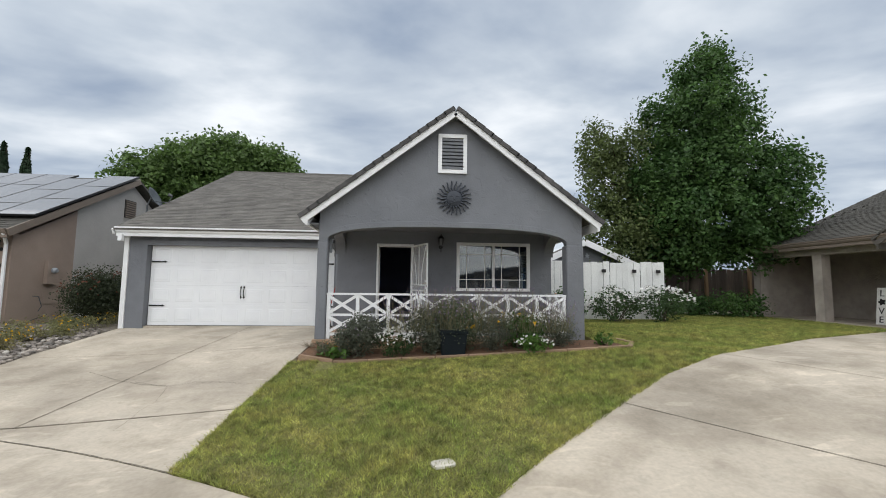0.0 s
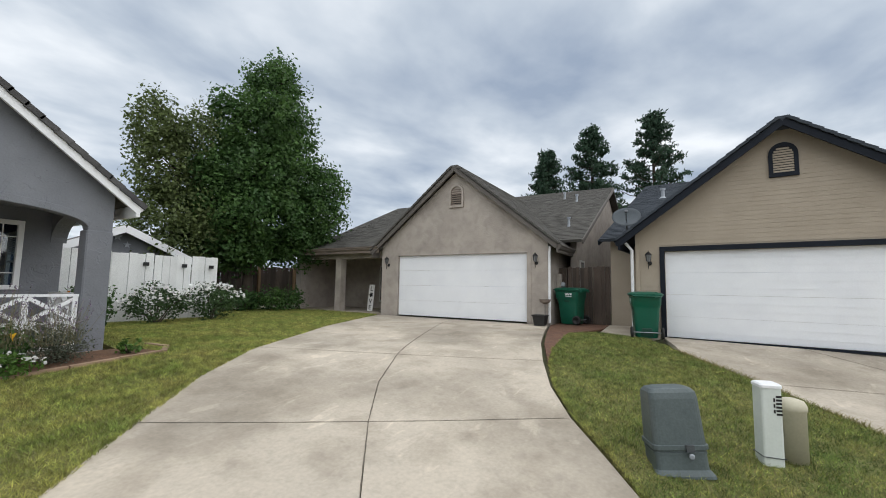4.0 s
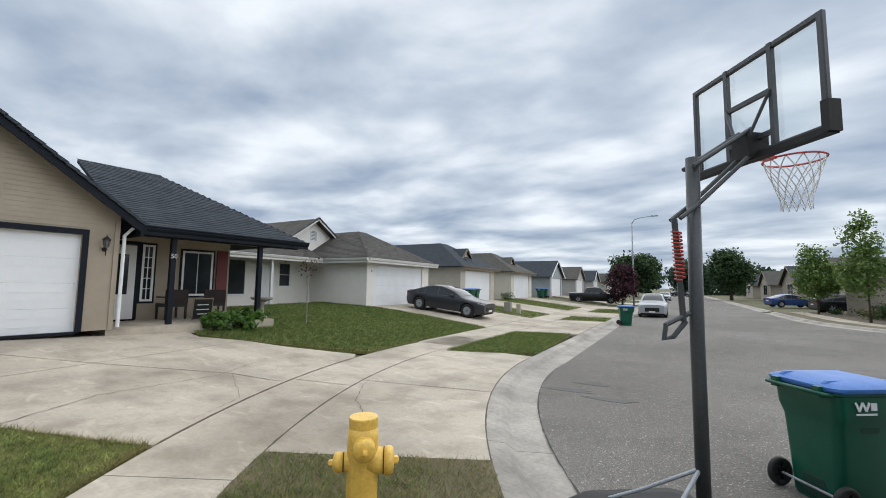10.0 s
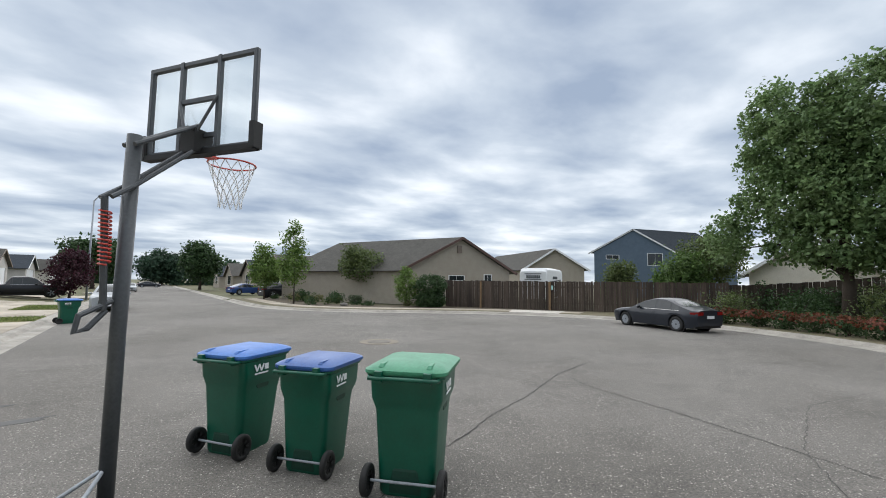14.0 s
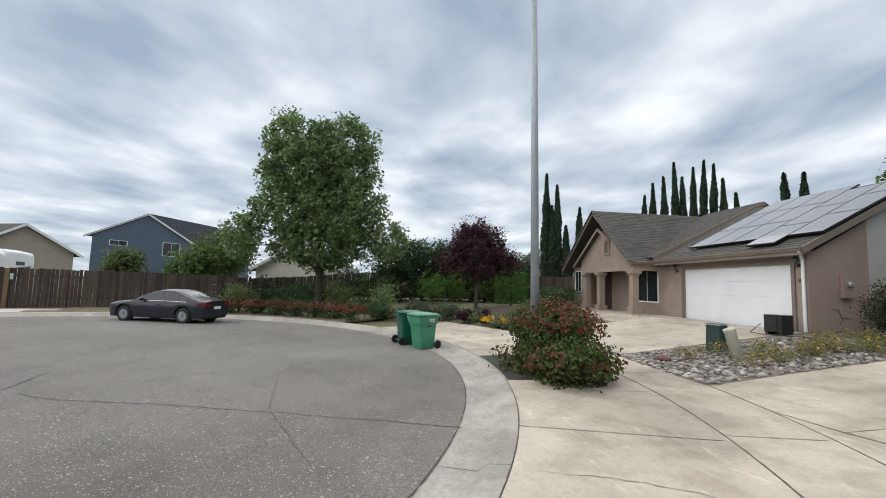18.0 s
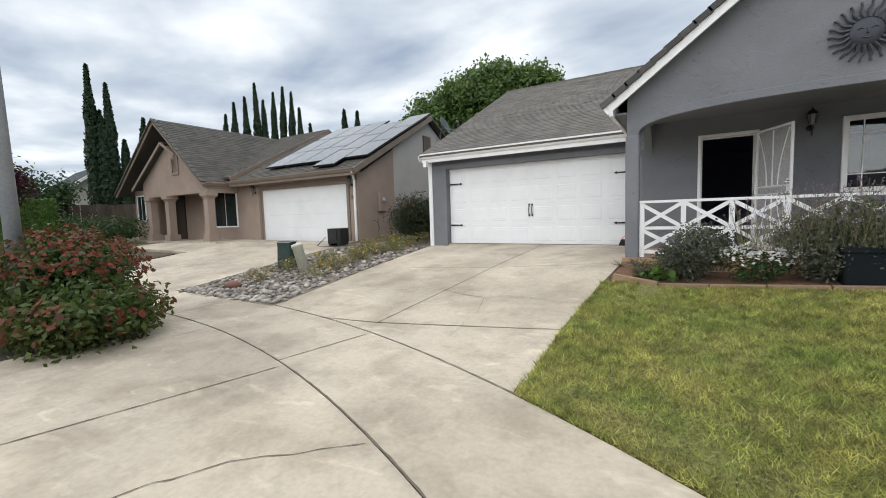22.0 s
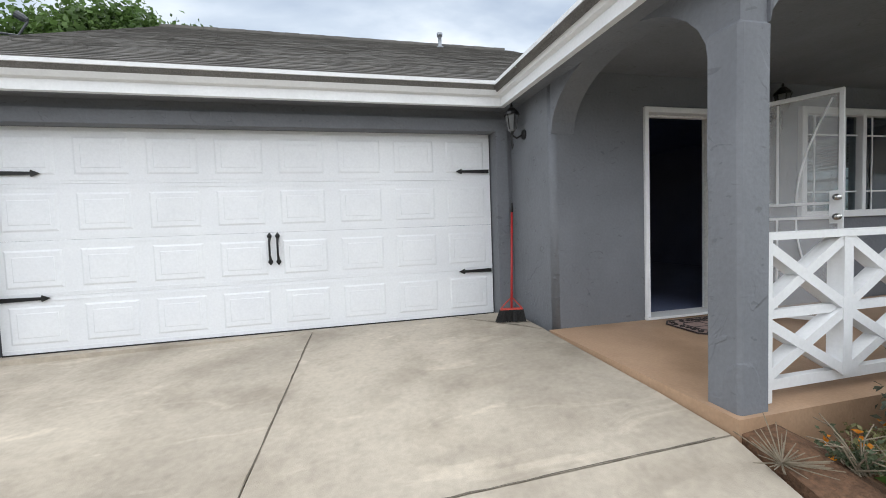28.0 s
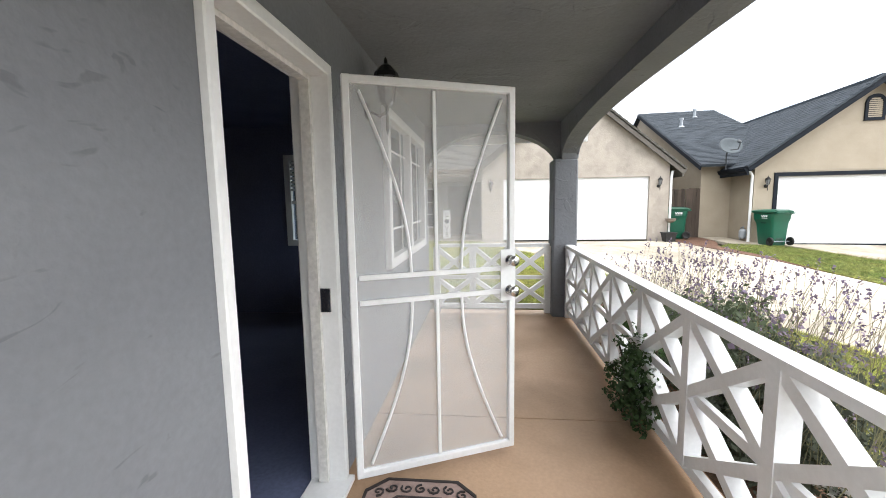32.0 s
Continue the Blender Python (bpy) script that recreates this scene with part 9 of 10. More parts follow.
tree("broadleaf_tree", "dark dense tree at the street's far end", (2.6, -171.0, -0.7), [(2.6, -171.0, 5.0, 6.5, 6.0, 4.6)], L_CON, 0.4, 280, 34, 0.8, 0.8, 87, 6)
far_pts = []
for i in range(90):
    a = math.radians(rng.uniform(0, 360))
    d = rng.uniform(150, 330)
    x, y = d * math.cos(a), -20 + d * math.sin(a)
    if 0 < x < 11 and y < 0:
        continue
    p, n_, c_ = blob_points([(x, y, 3.0, rng.uniform(5, 12), rng.uniform(5, 12), rng.uniform(3.5, 6.5))], 40, 16, 1.2, 200 + i, 0.4)
    far_pts.append(p)
tagged(new("distant_woods", quads("distant_woods", np.concatenate(far_pts), 2.0, L_CON, None, 0.8, seed=5)), "distant belt of trees round the neighbourhood", "trees", kind="stuff")


def shrub(name, label, x, y, rx, ry, h, leaf, n=1400, size=0.07, seed=1, z=None, lumps=5, flowers=None, fl_n=60, fl_size=0.04, stems=True, cat="shrub"):
    z0 = ground_z(x, y) if z is None else z
    r = random.Random(seed)
    s = root(name, label, cat, Matrix.Translation((x, y, z0)))
    bl = [(0, 0, h * 0.5, rx * 0.85, ry * 0.85, h * 0.5)] + [(r.uniform(-1, 1) * rx * 0.55, r.uniform(-1, 1) * ry * 0.55, h * r.uniform(0.35, 0.7), rx * 0.5, ry * 0.5, h * 0.33) for _ in range(lumps)]
    per = 14
    pts, nrm, cen = blob_points(bl, max(8, n // per), per, min(rx, ry) * 0.14, seed, 0.6)
    pts[:, 2] = np.abs(pts[:, 2])
    part("foliage", quads("foliage", pts, size, leaf, nrm, 0.6, seed=seed), None, s)
    if stems:
        bm = bmesh.new()
        for i in range(6):
            q = Vector(cen[r.randrange(len(cen))])
            tube([(r.uniform(-0.05, 0.05), r.uniform(-0.05, 0.05), -0.04), (q.x * 0.4, q.y * 0.4, q.z * 0.6), q], [0.02, 0.014, 0.005], 5, bm)
        part("woody_base", bm, M_BARK, s)
    if flowers:
        d = np.random.default_rng(seed + 9)
        a = d.normal(size=(fl_n, 3))
        a[:, 2] = np.abs(a[:, 2]) + 0.2
        a /= np.linalg.norm(a, axis=1)[:, None]
        f = a * np.array([rx, ry, h * 0.52]) * d.uniform(0.85, 1.08, (fl_n, 1)) + np.array([0, 0, h * 0.5])
        f = np.repeat(f, 3, 0) + d.normal(size=(fl_n * 3, 3)) * fl_size * 0.25
        facing = np.repeat(a, 3, 0) * 2 if flowers is not F_WHITE else np.tile(np.array([[0.0, -0.9, 2.6]]), (fl_n * 3, 1))
        tagged(part("blossom", quads("blossom", f, fl_size, flowers, facing, 0.85, seed=seed + 3), None, s), kind="stuff")
    return s


# porch planting
shrub("lavender_bush", "dense grey-green lavender shrub before the porch", 6.08, -3.5, 0.52, 0.42, 0.78, L_LAVD, 6500, 0.04, 101, flowers=F_PURP, fl_n=22, fl_size=0.025)
shrub("daisy_clump", "clump of white daisies in the porch bed", 6.74, -3.66, 0.46, 0.25, 0.52, L_SHRUB, 1300, 0.045, 102, flowers=F_WHITE, fl_n=110, fl_size=0.045, cat="flowers", stems=False)
shrub("lavender_bush", "dense grey-green lavender shrub before the porch", 7.38, -3.5, 0.46, 0.42, 0.90, L_LAVD, 6500, 0.04, 103)
shrub("tall_lavender", "tall pale lavender bush before the porch rail", 7.85, -3.45, 0.58, 0.40, 1.08, L_LAV, 5500, 0.04, 104, flowers=F_PURP, fl_n=90, fl_size=0.035)
shrub("lavender_bush", "dense grey-green lavender shrub before the porch", 8.6, -3.55, 0.5, 0.42, 0.72, L_LAVD, 5000, 0.032, 105, flowers=F_YEL, fl_n=10, fl_size=0.07)
shrub("green_shrub", "leafy green shrub before the porch", 9.15, -3.5, 0.5, 0.4, 0.72, L_TREE, 1600, 0.07, 106, flowers=F_YEL, fl_n=8, fl_size=0.07)
shrub("daisy_clump", "clump of white daisies in the porch bed", 9.35, -3.9, 0.36, 0.22, 0.32, L_HEDGE, 700, 0.05, 107, flowers=F_WHITE, fl_n=30, fl_size=0.05, cat="flowers", stems=False)
shrub("lavender_bush", "dense grey-green lavender shrub before the porch", 9.95, -3.5, 0.45, 0.4, 0.62, L_LAVD, 4000, 0.032, 108)
shrub("poppy_clump", "low poppies with orange flowers at the bed's corner", 5.62, -3.34, 0.34, 0.2, 0.26, L_WEED, 1100, 0.026, 109, flowers=F_ORANGE, fl_n=8, fl_size=0.04, cat="flowers")


def twigs(x, y, reach, seed):
    """A cut-back plant: bare pale stems splayed from one crown, a few leaves between."""
    s = root("cut_back_shrub", "cut-back shrub of bare pale twigs in the bed", "shrub", Matrix.Translation((x, y, ground_z(x, y) + 0.02)))
    r = random.Random(seed)
    pts = []
    for i in range(26):
        a, l, up = r.uniform(0, math.tau), reach * r.uniform(0.35, 1.0), r.uniform(0.3, 1.3)
        e = Vector((math.cos(a) * l, math.sin(a) * l, l * up))
        part("twig", tube([(r.uniform(-0.03, 0.03), r.uniform(-0.03, 0.03), -0.02), e * 0.55 + Vector((r.uniform(-0.04, 0.04), r.uniform(-0.04, 0.04), r.uniform(0, 0.05))), e + Vector((r.uniform(-0.03, 0.03), r.uniform(-0.03, 0.03), 0))], [0.004, 0.0035, 0.002], 5), M_TWIG, s)
        pts += [e * r.uniform(0.2, 0.8) for _ in range(22)]
    part("foliage", quads("foliage", np.array([list(q) for q in pts]), 0.028, L_LAV, None, 0.5, seed=seed), None, s)


M_TWIG = mat("dry_twig", (0.25, 0.21, 0.15), (0.17, 0.14, 0.10), 0.9, scale=20)
twigs(5.33, -3.38, 0.2, 5)
twigs(5.38, -3.64, 0.17, 6)
shrub("green_shrub", "bright green leafy clump in the porch bed", 5.74, -3.58, 0.17, 0.15, 0.17, L_HEDGE, 150, 0.085, 110, cat="plant")
shrub("small_plant", "small green plant at the bed's end", 10.85, -3.6, 0.2, 0.2, 0.22, L_HEDGE, 200, 0.07, 111, cat="plant")
# lavender stalks leaning out beside the rail
planter_b = root("planter", "dark blue-grey planter tub among the lavender", "planter", pose(7.84, -3.66, ground_z(7.84, -3.66) - 0.02))
part("tub", loft([[(u, v, z) for u, v in rounded(-w, w, -w * 0.7, w * 0.7, 0.04)] for z, w in ((0.0, 0.22), (0.42, 0.26), (0.43, 0.28), (0.49, 0.28))]), mat("blue_grey_pot", (0.009, 0.013, 0.016), (0.006, 0.010, 0.013), 0.8, spec=0.2), planter_b)
part("pot_soil", box(-0.24, 0.24, -0.16, 0.16, 0.42, 0.47), M_DIRT, planter_b)
lav = root("lavender_stalks", "long dry lavender stalks leaning over the railing", "lavender", Matrix.Translation((8.3, -3.45, 0.0)))
r = np.random.default_rng(3)
bm_v, bm_f, heads = [], [], []
for i in range(800):
    x, y = r.uniform(-1.7, 1.9), r.uniform(-0.40, 0.2)
    lean = Vector((r.normal() * 0.2, -abs(r.normal()) * 0.3 + 0.05, 1.0))
    h = r.uniform(0.62, 1.15) * (1.0 if -1.2 < x < 1.2 else 0.8)
    p, q = Vector((x, y, 0.25)), Vector((x, y, 0.0)) + lean.normalized() * h
    k = len(bm_v)
    bm_v += [p + Vector((-0.0025, 0, 0)), p + Vector((0.0025, 0, 0)), q + Vector((0.0015, 0, 0)), q + Vector((-0.0015, 0, 0))]
    bm_f.append((k, k + 1, k + 2, k + 3))
    for j in range(5):
        heads.append(q + Vector((r.normal() * 0.006, r.normal() * 0.006, -0.05 * j / 5 + 0.02)))
tagged(part("stalk", mesh_of("stalk", bm_v, bm_f, L_STRAW), None, lav), "thin straw-coloured stalks", kind="stuff")
tagged(part("flower_spike", quads("flower_spike", np.array([tuple(h) for h in heads]), 0.021, F_PURP, None, 0.7, seed=8), None, lav), "small dusty purple flower spikes", kind="stuff")
shrub("lavender_bush", "grey-green sprig growing through the porch rail", 7.82, -2.88, 0.30, 0.19, 0.78, L_SHRUB, 2200, 0.035, 113)
# beside the porch
shrub("dark_shrub", "rounded dark green shrub by the white fence", 11.55, 0.2, 0.65, 0.6, 0.95, L_TREE, 1800, 0.09, 120, flowers=F_ORANGE, fl_n=6, fl_size=0.06)
shrub("rose_bush", "rose bush covered in pale flowers by the white fence", 13.1, 0.3, 0.85, 0.6, 0.95, L_SHRUB, 1800, 0.08, 121, flowers=F_WHITE, fl_n=70, fl_size=0.09)
shrub("rose_bush", "rose bush covered in pale flowers by the white fence", 14.5, 0.3, 0.95, 0.65, 1.05, L_SHRUB, 2000, 0.08, 122, flowers=F_WHITE, fl_n=100, fl_size=0.09)
shrub("dark_shrub", "spreading dark green shrub by the beige porch", 18.9, 2.6, 1.2, 1.0, 0.95, L_TREE, 2000, 0.1, 123)
shrub("dark_shrub", "spreading dark green shrub by the beige porch", 17.4, 3.2, 1.0, 0.8, 0.8, L_TREE, 1500, 0.1, 124)
# west of the garage
shrub("round_bush", "clipped round dark bush between the houses", -1.85, 0.9, 1.12, 0.95, 1.42, L_DARKB, 17000, 0.06, 125, lumps=9, flowers=L_RED, fl_n=90, fl_size=0.05)
# bush at the lamp pole
shrub("photinia_bush", "spreading bush with red and green leaves at the lamp pole", -2.25, -8.08, 1.35, 1.0, 1.5, L_BUSH, 10500, 0.085, 126, lumps=16, flowers=L_RED, fl_n=700, fl_size=0.06)
shrub("photinia_bush", "lower green side of the spreading bush", -0.75, -8.3, 0.85, 0.95, 0.72, L_BUSH, 3800, 0.09, 127, lumps=8, flowers=L_RED, fl_n=50, fl_size=0.09)
shrub("photinia_bush", "low skirt of leaves round the bush's foot", -1.6, -8.4, 1.5, 1.02, 0.45, L_BUSH, 3500, 0.09, 128, lumps=8, flowers=L_RED, fl_n=60, fl_size=0.09, stems=False)
# low hedge along the far kerb
for i in range(7):
    a = 141 + i * 5.0
    x, y = ring_point(1.9, a)
    shrub("low_hedge", "low reddish-green hedge plant along the kerb", x, y, 0.85, 0.75, 0.75, L_SHRUB, 900, 0.10, 130 + i, flowers=L_RED, fl_n=170, fl_size=0.10)
for i, (x, y, w, h, leaf) in enumerate(((-20.6, -9.2, 1.1, 2.2, L_HEDGE), (-21.0, -7.6, 0.6, 2.3, L_HEDGE), (-18.3, -15.0, 1.2, 1.9, L_OLIVE), (-18.0, -18.0, 1.3, 1.7, L_SHRUB), (-17.5, -20.5, 1.2, 1.6, L_OLIVE), (-18.6, -12.5, 1.1, 1.6, L_POP), (-15.5, -10.5, 0.9, 0.7, L_LAV), (-14.5, -9.0, 0.9, 0.6, L_LAV), (-15.0, -12.5, 0.9, 0.7, L_SHRUB), (-13.0, -8.3, 0.5, 0.5, L_PURP), (-12.6, -5.2, 0.8, 0.5, L_OLIVE), (-13.6, -4.6, 0.8, 0.7, L_OLIVE), (-16.2, -2.6, 1.2, 1.1, L_SHRUB), (-17.5, -1.5, 1.4, 1.2, L_SHRUB), (-13.0, -48.0, 1.4, 1.6, L_OLIVE), (-6.2, -45.5, 0.8, 0.9, L_SHRUB), (-7.5, -44.6, 0.6, 0.7, L_LAV), (-5.0, -50.5, 0.9, 1.0, L_SHRUB))):
    shrub("garden_shrub", "leafy garden shrub across the bulb", x, y, w, w, h, leaf, 1300, 0.12, 160 + i)
# clipped box hedge at the end of the garden
hedge = root("clipped_hedge", "square clipped hedge with yellow-green top growth", "hedge", Matrix.Translation((-18.6, -4.45, ground_z(-18.6, -4.45))))
hr = np.random.default_rng(61)
hp = hr.uniform(-1, 1, (9000, 3))
face = hr.integers(0, 3, 9000)
hp[np.arange(9000), face] = np.sign(hp[np.arange(9000), face]) * hr.uniform(0.9, 1.0, 9000)
hn = np.zeros((9000, 3))
hn[np.arange(9000), face] = np.sign(hp[np.arange(9000), face]) * 1.5
part("foliage", quads("foliage", hp * np.array([0.62, 0.9, 1.0]) + np.array([0, 0, 1.04]), 0.085, L_HEDGE, hn, 0.6, seed=62), None, hedge)
part("trunk", tube([(0, 0, -0.1), (0.03, 0.02, 0.9), (0, 0, 1.7)], [0.06, 0.05, 0.02], 8), M_BARK, hedge)
rc = random.Random(91)
for i in range(26):
    k = rc.randrange(16, len(CORNER) - 6)
    x, y = offset(k, rc.uniform(3.4, 6.4))
    shrub("corner_plant", "low plant in the corner planting bed", x, y, rc.uniform(0.3, 0.7), rc.uniform(0.3, 0.7), rc.uniform(0.25, 0.85), (L_SHRUB, L_LAV, L_WEED, L_OLIVE, L_SHRUB)[rc.randrange(5)], 420, 0.09, 500 + i, stems=False, cat="plant")
stone_c = root("landscape_boulder", "pale boulder in the corner planting bed", "boulder", pose(*offset(34, 4.2), ground_z(*offset(34, 4.2)) + 0.08, 0, 0, 30))
top_b = root("clipped_bush", "clipped two-tiered round bush by the far fence", "bush", Matrix.Translation((-10.8, -38.2, ground_z(-10.8, -38.2))))
for nm, zc, rr_, hh in (("lower_tier", 0.55, 1.15, 0.6), ("upper_tier", 1.55, 1.15, 0.85)):
    pts_t, nrm_t, cen_t = blob_points([(0, 0, zc, rr_, rr_, hh)], 420, 12, 0.10, 300 + int(zc * 10), 0.85)
    part(nm, quads(nm, pts_t, 0.13, L_SHRUB, nrm_t, 0.6, seed=7), None, top_b)
part("trunk", tube([(0, 0, -0.1), (0, 0, 1.5)], 0.08, 8), M_BARK, top_b)
# planting along the garden's back fence and through its beds
rg = random.Random(77)
for i in range(26):
    t = i / 25
    shrub("garden_shrub", "leafy garden shrub across the bulb", -22.4 - 1.2 * rg.random() + 4.0 * max(0, t - 0.7), -21.0 + 18.5 * t, rg.uniform(0.7, 1.2), rg.uniform(0.8, 1.3), rg.uniform(1.1, 2.3), (L_SHRUB, L_TREE, L_DARKB, L_OLIVE)[rg.randrange(4)], 700, 0.15, 400 + i)
for i in range(30):
    a = 112 + 58 * rg.random()
    x, y = ring_point(rg.uniform(3.4, 7.5), a)
    shrub("bed_plant", "low garden plant in the corner beds", x, y, rg.uniform(0.35, 0.8), rg.uniform(0.35, 0.8), rg.uniform(0.25, 0.7), (L_LAV, L_SHRUB, L_WEED, L_OLIVE, L_PURP)[rg.randrange(5)], 380, 0.09, 440 + i, stems=False, cat="plant")
shrub("yellow_flowers", "mat of bright yellow flowers in the corner garden", -11.1, -7.3, 0.95, 0.6, 0.35, L_HEDGE, 500, 0.07, 190, flowers=F_YEL, fl_n=420, fl_size=0.08, cat="flowers")
# tan house porch plants
for i, (x, y) in enumerate(((18.55, -19.1), (18.45, -19.8), (18.9, -20.5))):
    shrub("porch_plant", "strappy green plant at the porch edge", x, y, 0.5, 0.4, 0.55, L_HEDGE, 500, 0.14, 195 + i, cat="plant")
shrub("low_shrub", "low green shrub by a far garage", 20.3, -47.0, 0.7, 1.2, 0.6, L_SHRUB, 600, 0.1, 199)
# poppies and weeds on the rock bed
for i in range(22):
    t = i / 21
    x, y = -0.95 - 1.6 * random.Random(i).random(), -4.6 + 4.9 * t ** 0.8
    shrub("poppy_clump", "wispy yellow poppies among the cobbles", x, y, 0.36, 0.42, 0.34, L_WEED, 420, 0.045, 210 + i, flowers=F_YEL, fl_n=6, fl_size=0.036, stems=False, cat="flowers")


def blades(name, poly, per_m2, height, material, seed=1, width=0.011, bald=0.6):
    """Grass blades on a lawn."""
    r = np.random.default_rng(seed)
    x0, x1 = min(p[0] for p in poly), max(p[0] for p in poly)
    y0, y1 = min(p[1] for p in poly), max(p[1] for p in poly)
    n = int((x1 - x0) * (y1 - y0) * per_m2)
    p = np.stack([r.uniform(x0, x1, n), r.uniform(y0, y1, n)], 1)
    inside = np.zeros(n, bool)
    for (ax, ay), (bx, by) in zip(poly, poly[1:] + poly[:1]):
        hit = ((ay > p[:, 1]) != (by > p[:, 1]))
        with np.errstate(divide="ignore", invalid="ignore"):
            inside ^= hit & (p[:, 0] < (bx - ax) * (p[:, 1] - ay) / (by - ay + 1e-12) + ax)
    p = p[inside]
    n = len(p)
    px, py = p[:, 0], p[:, 1]
    patch = 0.5 + 0.22 * np.sin(px * 2.1 + 1.7 * np.sin(py * 1.3)) + 0.18 * np.sin(py * 3.3 + 2.0 * np.sin(px * 0.9)) + 0.10 * np.sin(px * 7.7 + py * 5.1)
    p = p[r.uniform(0, 1, n) < (bald + (1 - bald) * np.clip(patch * 1.4, 0, 1))]
    n = len(p)
    tall = 0.75 + 0.5 * (0.5 + 0.5 * np.sin(p[:, 0] * 3.1 + 2.2 * np.sin(p[:, 1] * 2.3)) * np.sin(p[:, 1] * 2.7))
    z = np.array([ground_z(a, b) for a, b in p])
    a = r.uniform(0, math.tau, n)
    h = height * r.uniform(0.45, 1.35, n) * tall
    lean = r.normal(size=(n, 2)) * 0.8
    base = np.c_[p, z]
    side = np.c_[np.cos(a), np.sin(a), np.zeros(n)] * width * 0.5
    tip = base + np.c_[lean * h[:, None], h]
    v = np.stack([base - side, base + side, tip], 1).reshape(-1, 3)
    me = bpy.data.meshes.new(name)
    me.vertices.add(3 * n)
    me.vertices.foreach_set("co", v.astype(np.float32).ravel())
    me.loops.add(3 * n)
    me.loops.foreach_set("vertex_index", np.arange(3 * n, dtype=np.int32))
    me.polygons.add(n)
    me.polygons.foreach_set("loop_start", np.arange(0, 3 * n, 3, dtype=np.int32))
    me.polygons.foreach_set("loop_total", np.full(n, 3, dtype=np.int32))
    me.materials.append(material)
    me.update(calc_edges=True)
    return tagged(new(name, me), "short mown grass blades", "grass", kind="stuff")


def fringe(name, line, height, material, seed=1, per_m=330, spread=0.035):
    """Longer ragged blades along a lawn's edge."""
    tall = []
    for (ax, ay), (bx, by) in zip(line, line[1:]):
        d = math.hypot(bx - ax, by - ay) or 1
        ox, oy = -(by - ay) / d * spread, (bx - ax) / d * spread
        tall.append([(ax - ox, ay - oy), (bx - ox, by - oy), (bx + ox, by + oy), (ax + ox, ay + oy)])
    for i, q in enumerate(tall):
        area = (max(p[0] for p in q) - min(p[0] for p in q)) * (max(p[1] for p in q) - min(p[1] for p in q))
        blades(name, q, per_m / (2 * spread), height, material, seed + i, 0.009, 1.0)


GREY_LAWN = LAWNS["lawn_grey_house"]
blades("grass", GREY_LAWN, 4200, 0.05, G_BLADE, 1, 0.009, 0.8)
blades("grass", GREY_LAWN, 900, 0.045, G_LUSH, 14, 0.008, 0.3)
blades("grass", GREY_LAWN, 700, 0.045, G_DRY, 2, 0.008, 0.15)
blades("grass", LAWNS["lawn_tan_house"], 1800, 0.042, G_BLADE, 3, 0.008, 0.8)
blades("grass", LAWNS["lawn_tan_house"], 3200, 0.045, G_LUSH, 13, 0.008, 0.85)
blades("grass", LAWNS["lawn_tan_house"], 330, 0.055, G_DRY, 12, 0.009, 0.25)
blades("grass", LAWNS["lawn_white_house"], 2600, 0.065, G_LUSH, 4, 0.014, 0.9)
blades("grass", LAWNS["parkway_lawn"], 2200, 0.065, G_LUSH, 5, 0.014, 0.9)
for lawn_name in ("parkway_lawn_b", "lawn_far", "parkway_lawn_c", "lawn_far_b"):
    blades("grass", LAWNS[lawn_name], 260, 0.08, G_LUSH, 8, 0.03, 0.9)
blades("grass", LAWNS["hydrant_lawn"], 2600, 0.05, G_DRY, 6, 0.008, 0.35)
blades("grass", LAWNS["hydrant_lawn"], 1500, 0.055, G_LUSH, 7, 0.009, 0.15)
fringe("grass_edge", GREY_LAWN[:11], 0.045, G_BLADE, 30)
fringe("grass_edge", [GREY_LAWN[0], GREY_LAWN[-1], GREY_LAWN[-2], GREY_LAWN[-3]], 0.045, G_BLADE, 45)
fringe("grass_edge", LAWNS["lawn_tan_house"][:6], 0.045, G_BLADE, 50)
fringe("grass_edge", LAWNS["lawn_tan_house"][9:], 0.07, G_DRY, 60)

# ---- cobbles of the rock bed ----
M_STONE = mat("river_stone", (0.37, 0.345, 0.315), (0.22, 0.205, 0.19), 0.85, scale=6, bump=0.3, bscale=40, rand=0.55)


def stone_mesh(seed):
    bm = bmesh.new()
    bmesh.ops.create_icosphere(bm, subdivisions=2 if seed < 3 else 1, radius=0.5)
    for v in bm.verts:
        n = noise.noise(v.co * 1.7 + Vector((seed * 7.3, 0, 0)))
        v.co = Vector((v.co.x * (1.15 + 0.3 * n), v.co.y * (0.85 + 0.2 * n), v.co.z * (0.6 + 0.2 * n)))
    me = finish(bm, "stone", M_STONE, True)
    return me


stones = [stone_mesh(i) for i in range(6)]
rr = random.Random(11)
rocks = root("cobble_bed", "bed of grey and tan river cobbles beside the driveway", "cobbles")
placed = 0
while placed < 300:
    t = rr.random() ** 1.6
    y = -5.85 + 4.6 * t
    x = rr.uniform(-3.55, -0.36 - 0.30 * t)
    s = rr.uniform(0.07, 0.16)
    ob = part("stone", stones[rr.randrange(6)], None, rocks)
    ob.matrix_local = Matrix.Translation((x, y, ground_z(x, y) + s * 0.18)) @ Euler((rr.uniform(-0.3, 0.3), rr.uniform(-0.3, 0.3), rr.uniform(0, 6.28))).to_matrix().to_4x4() @ Matrix.Diagonal((s, s, s, 1))
    placed += 1
bm = bmesh.new()
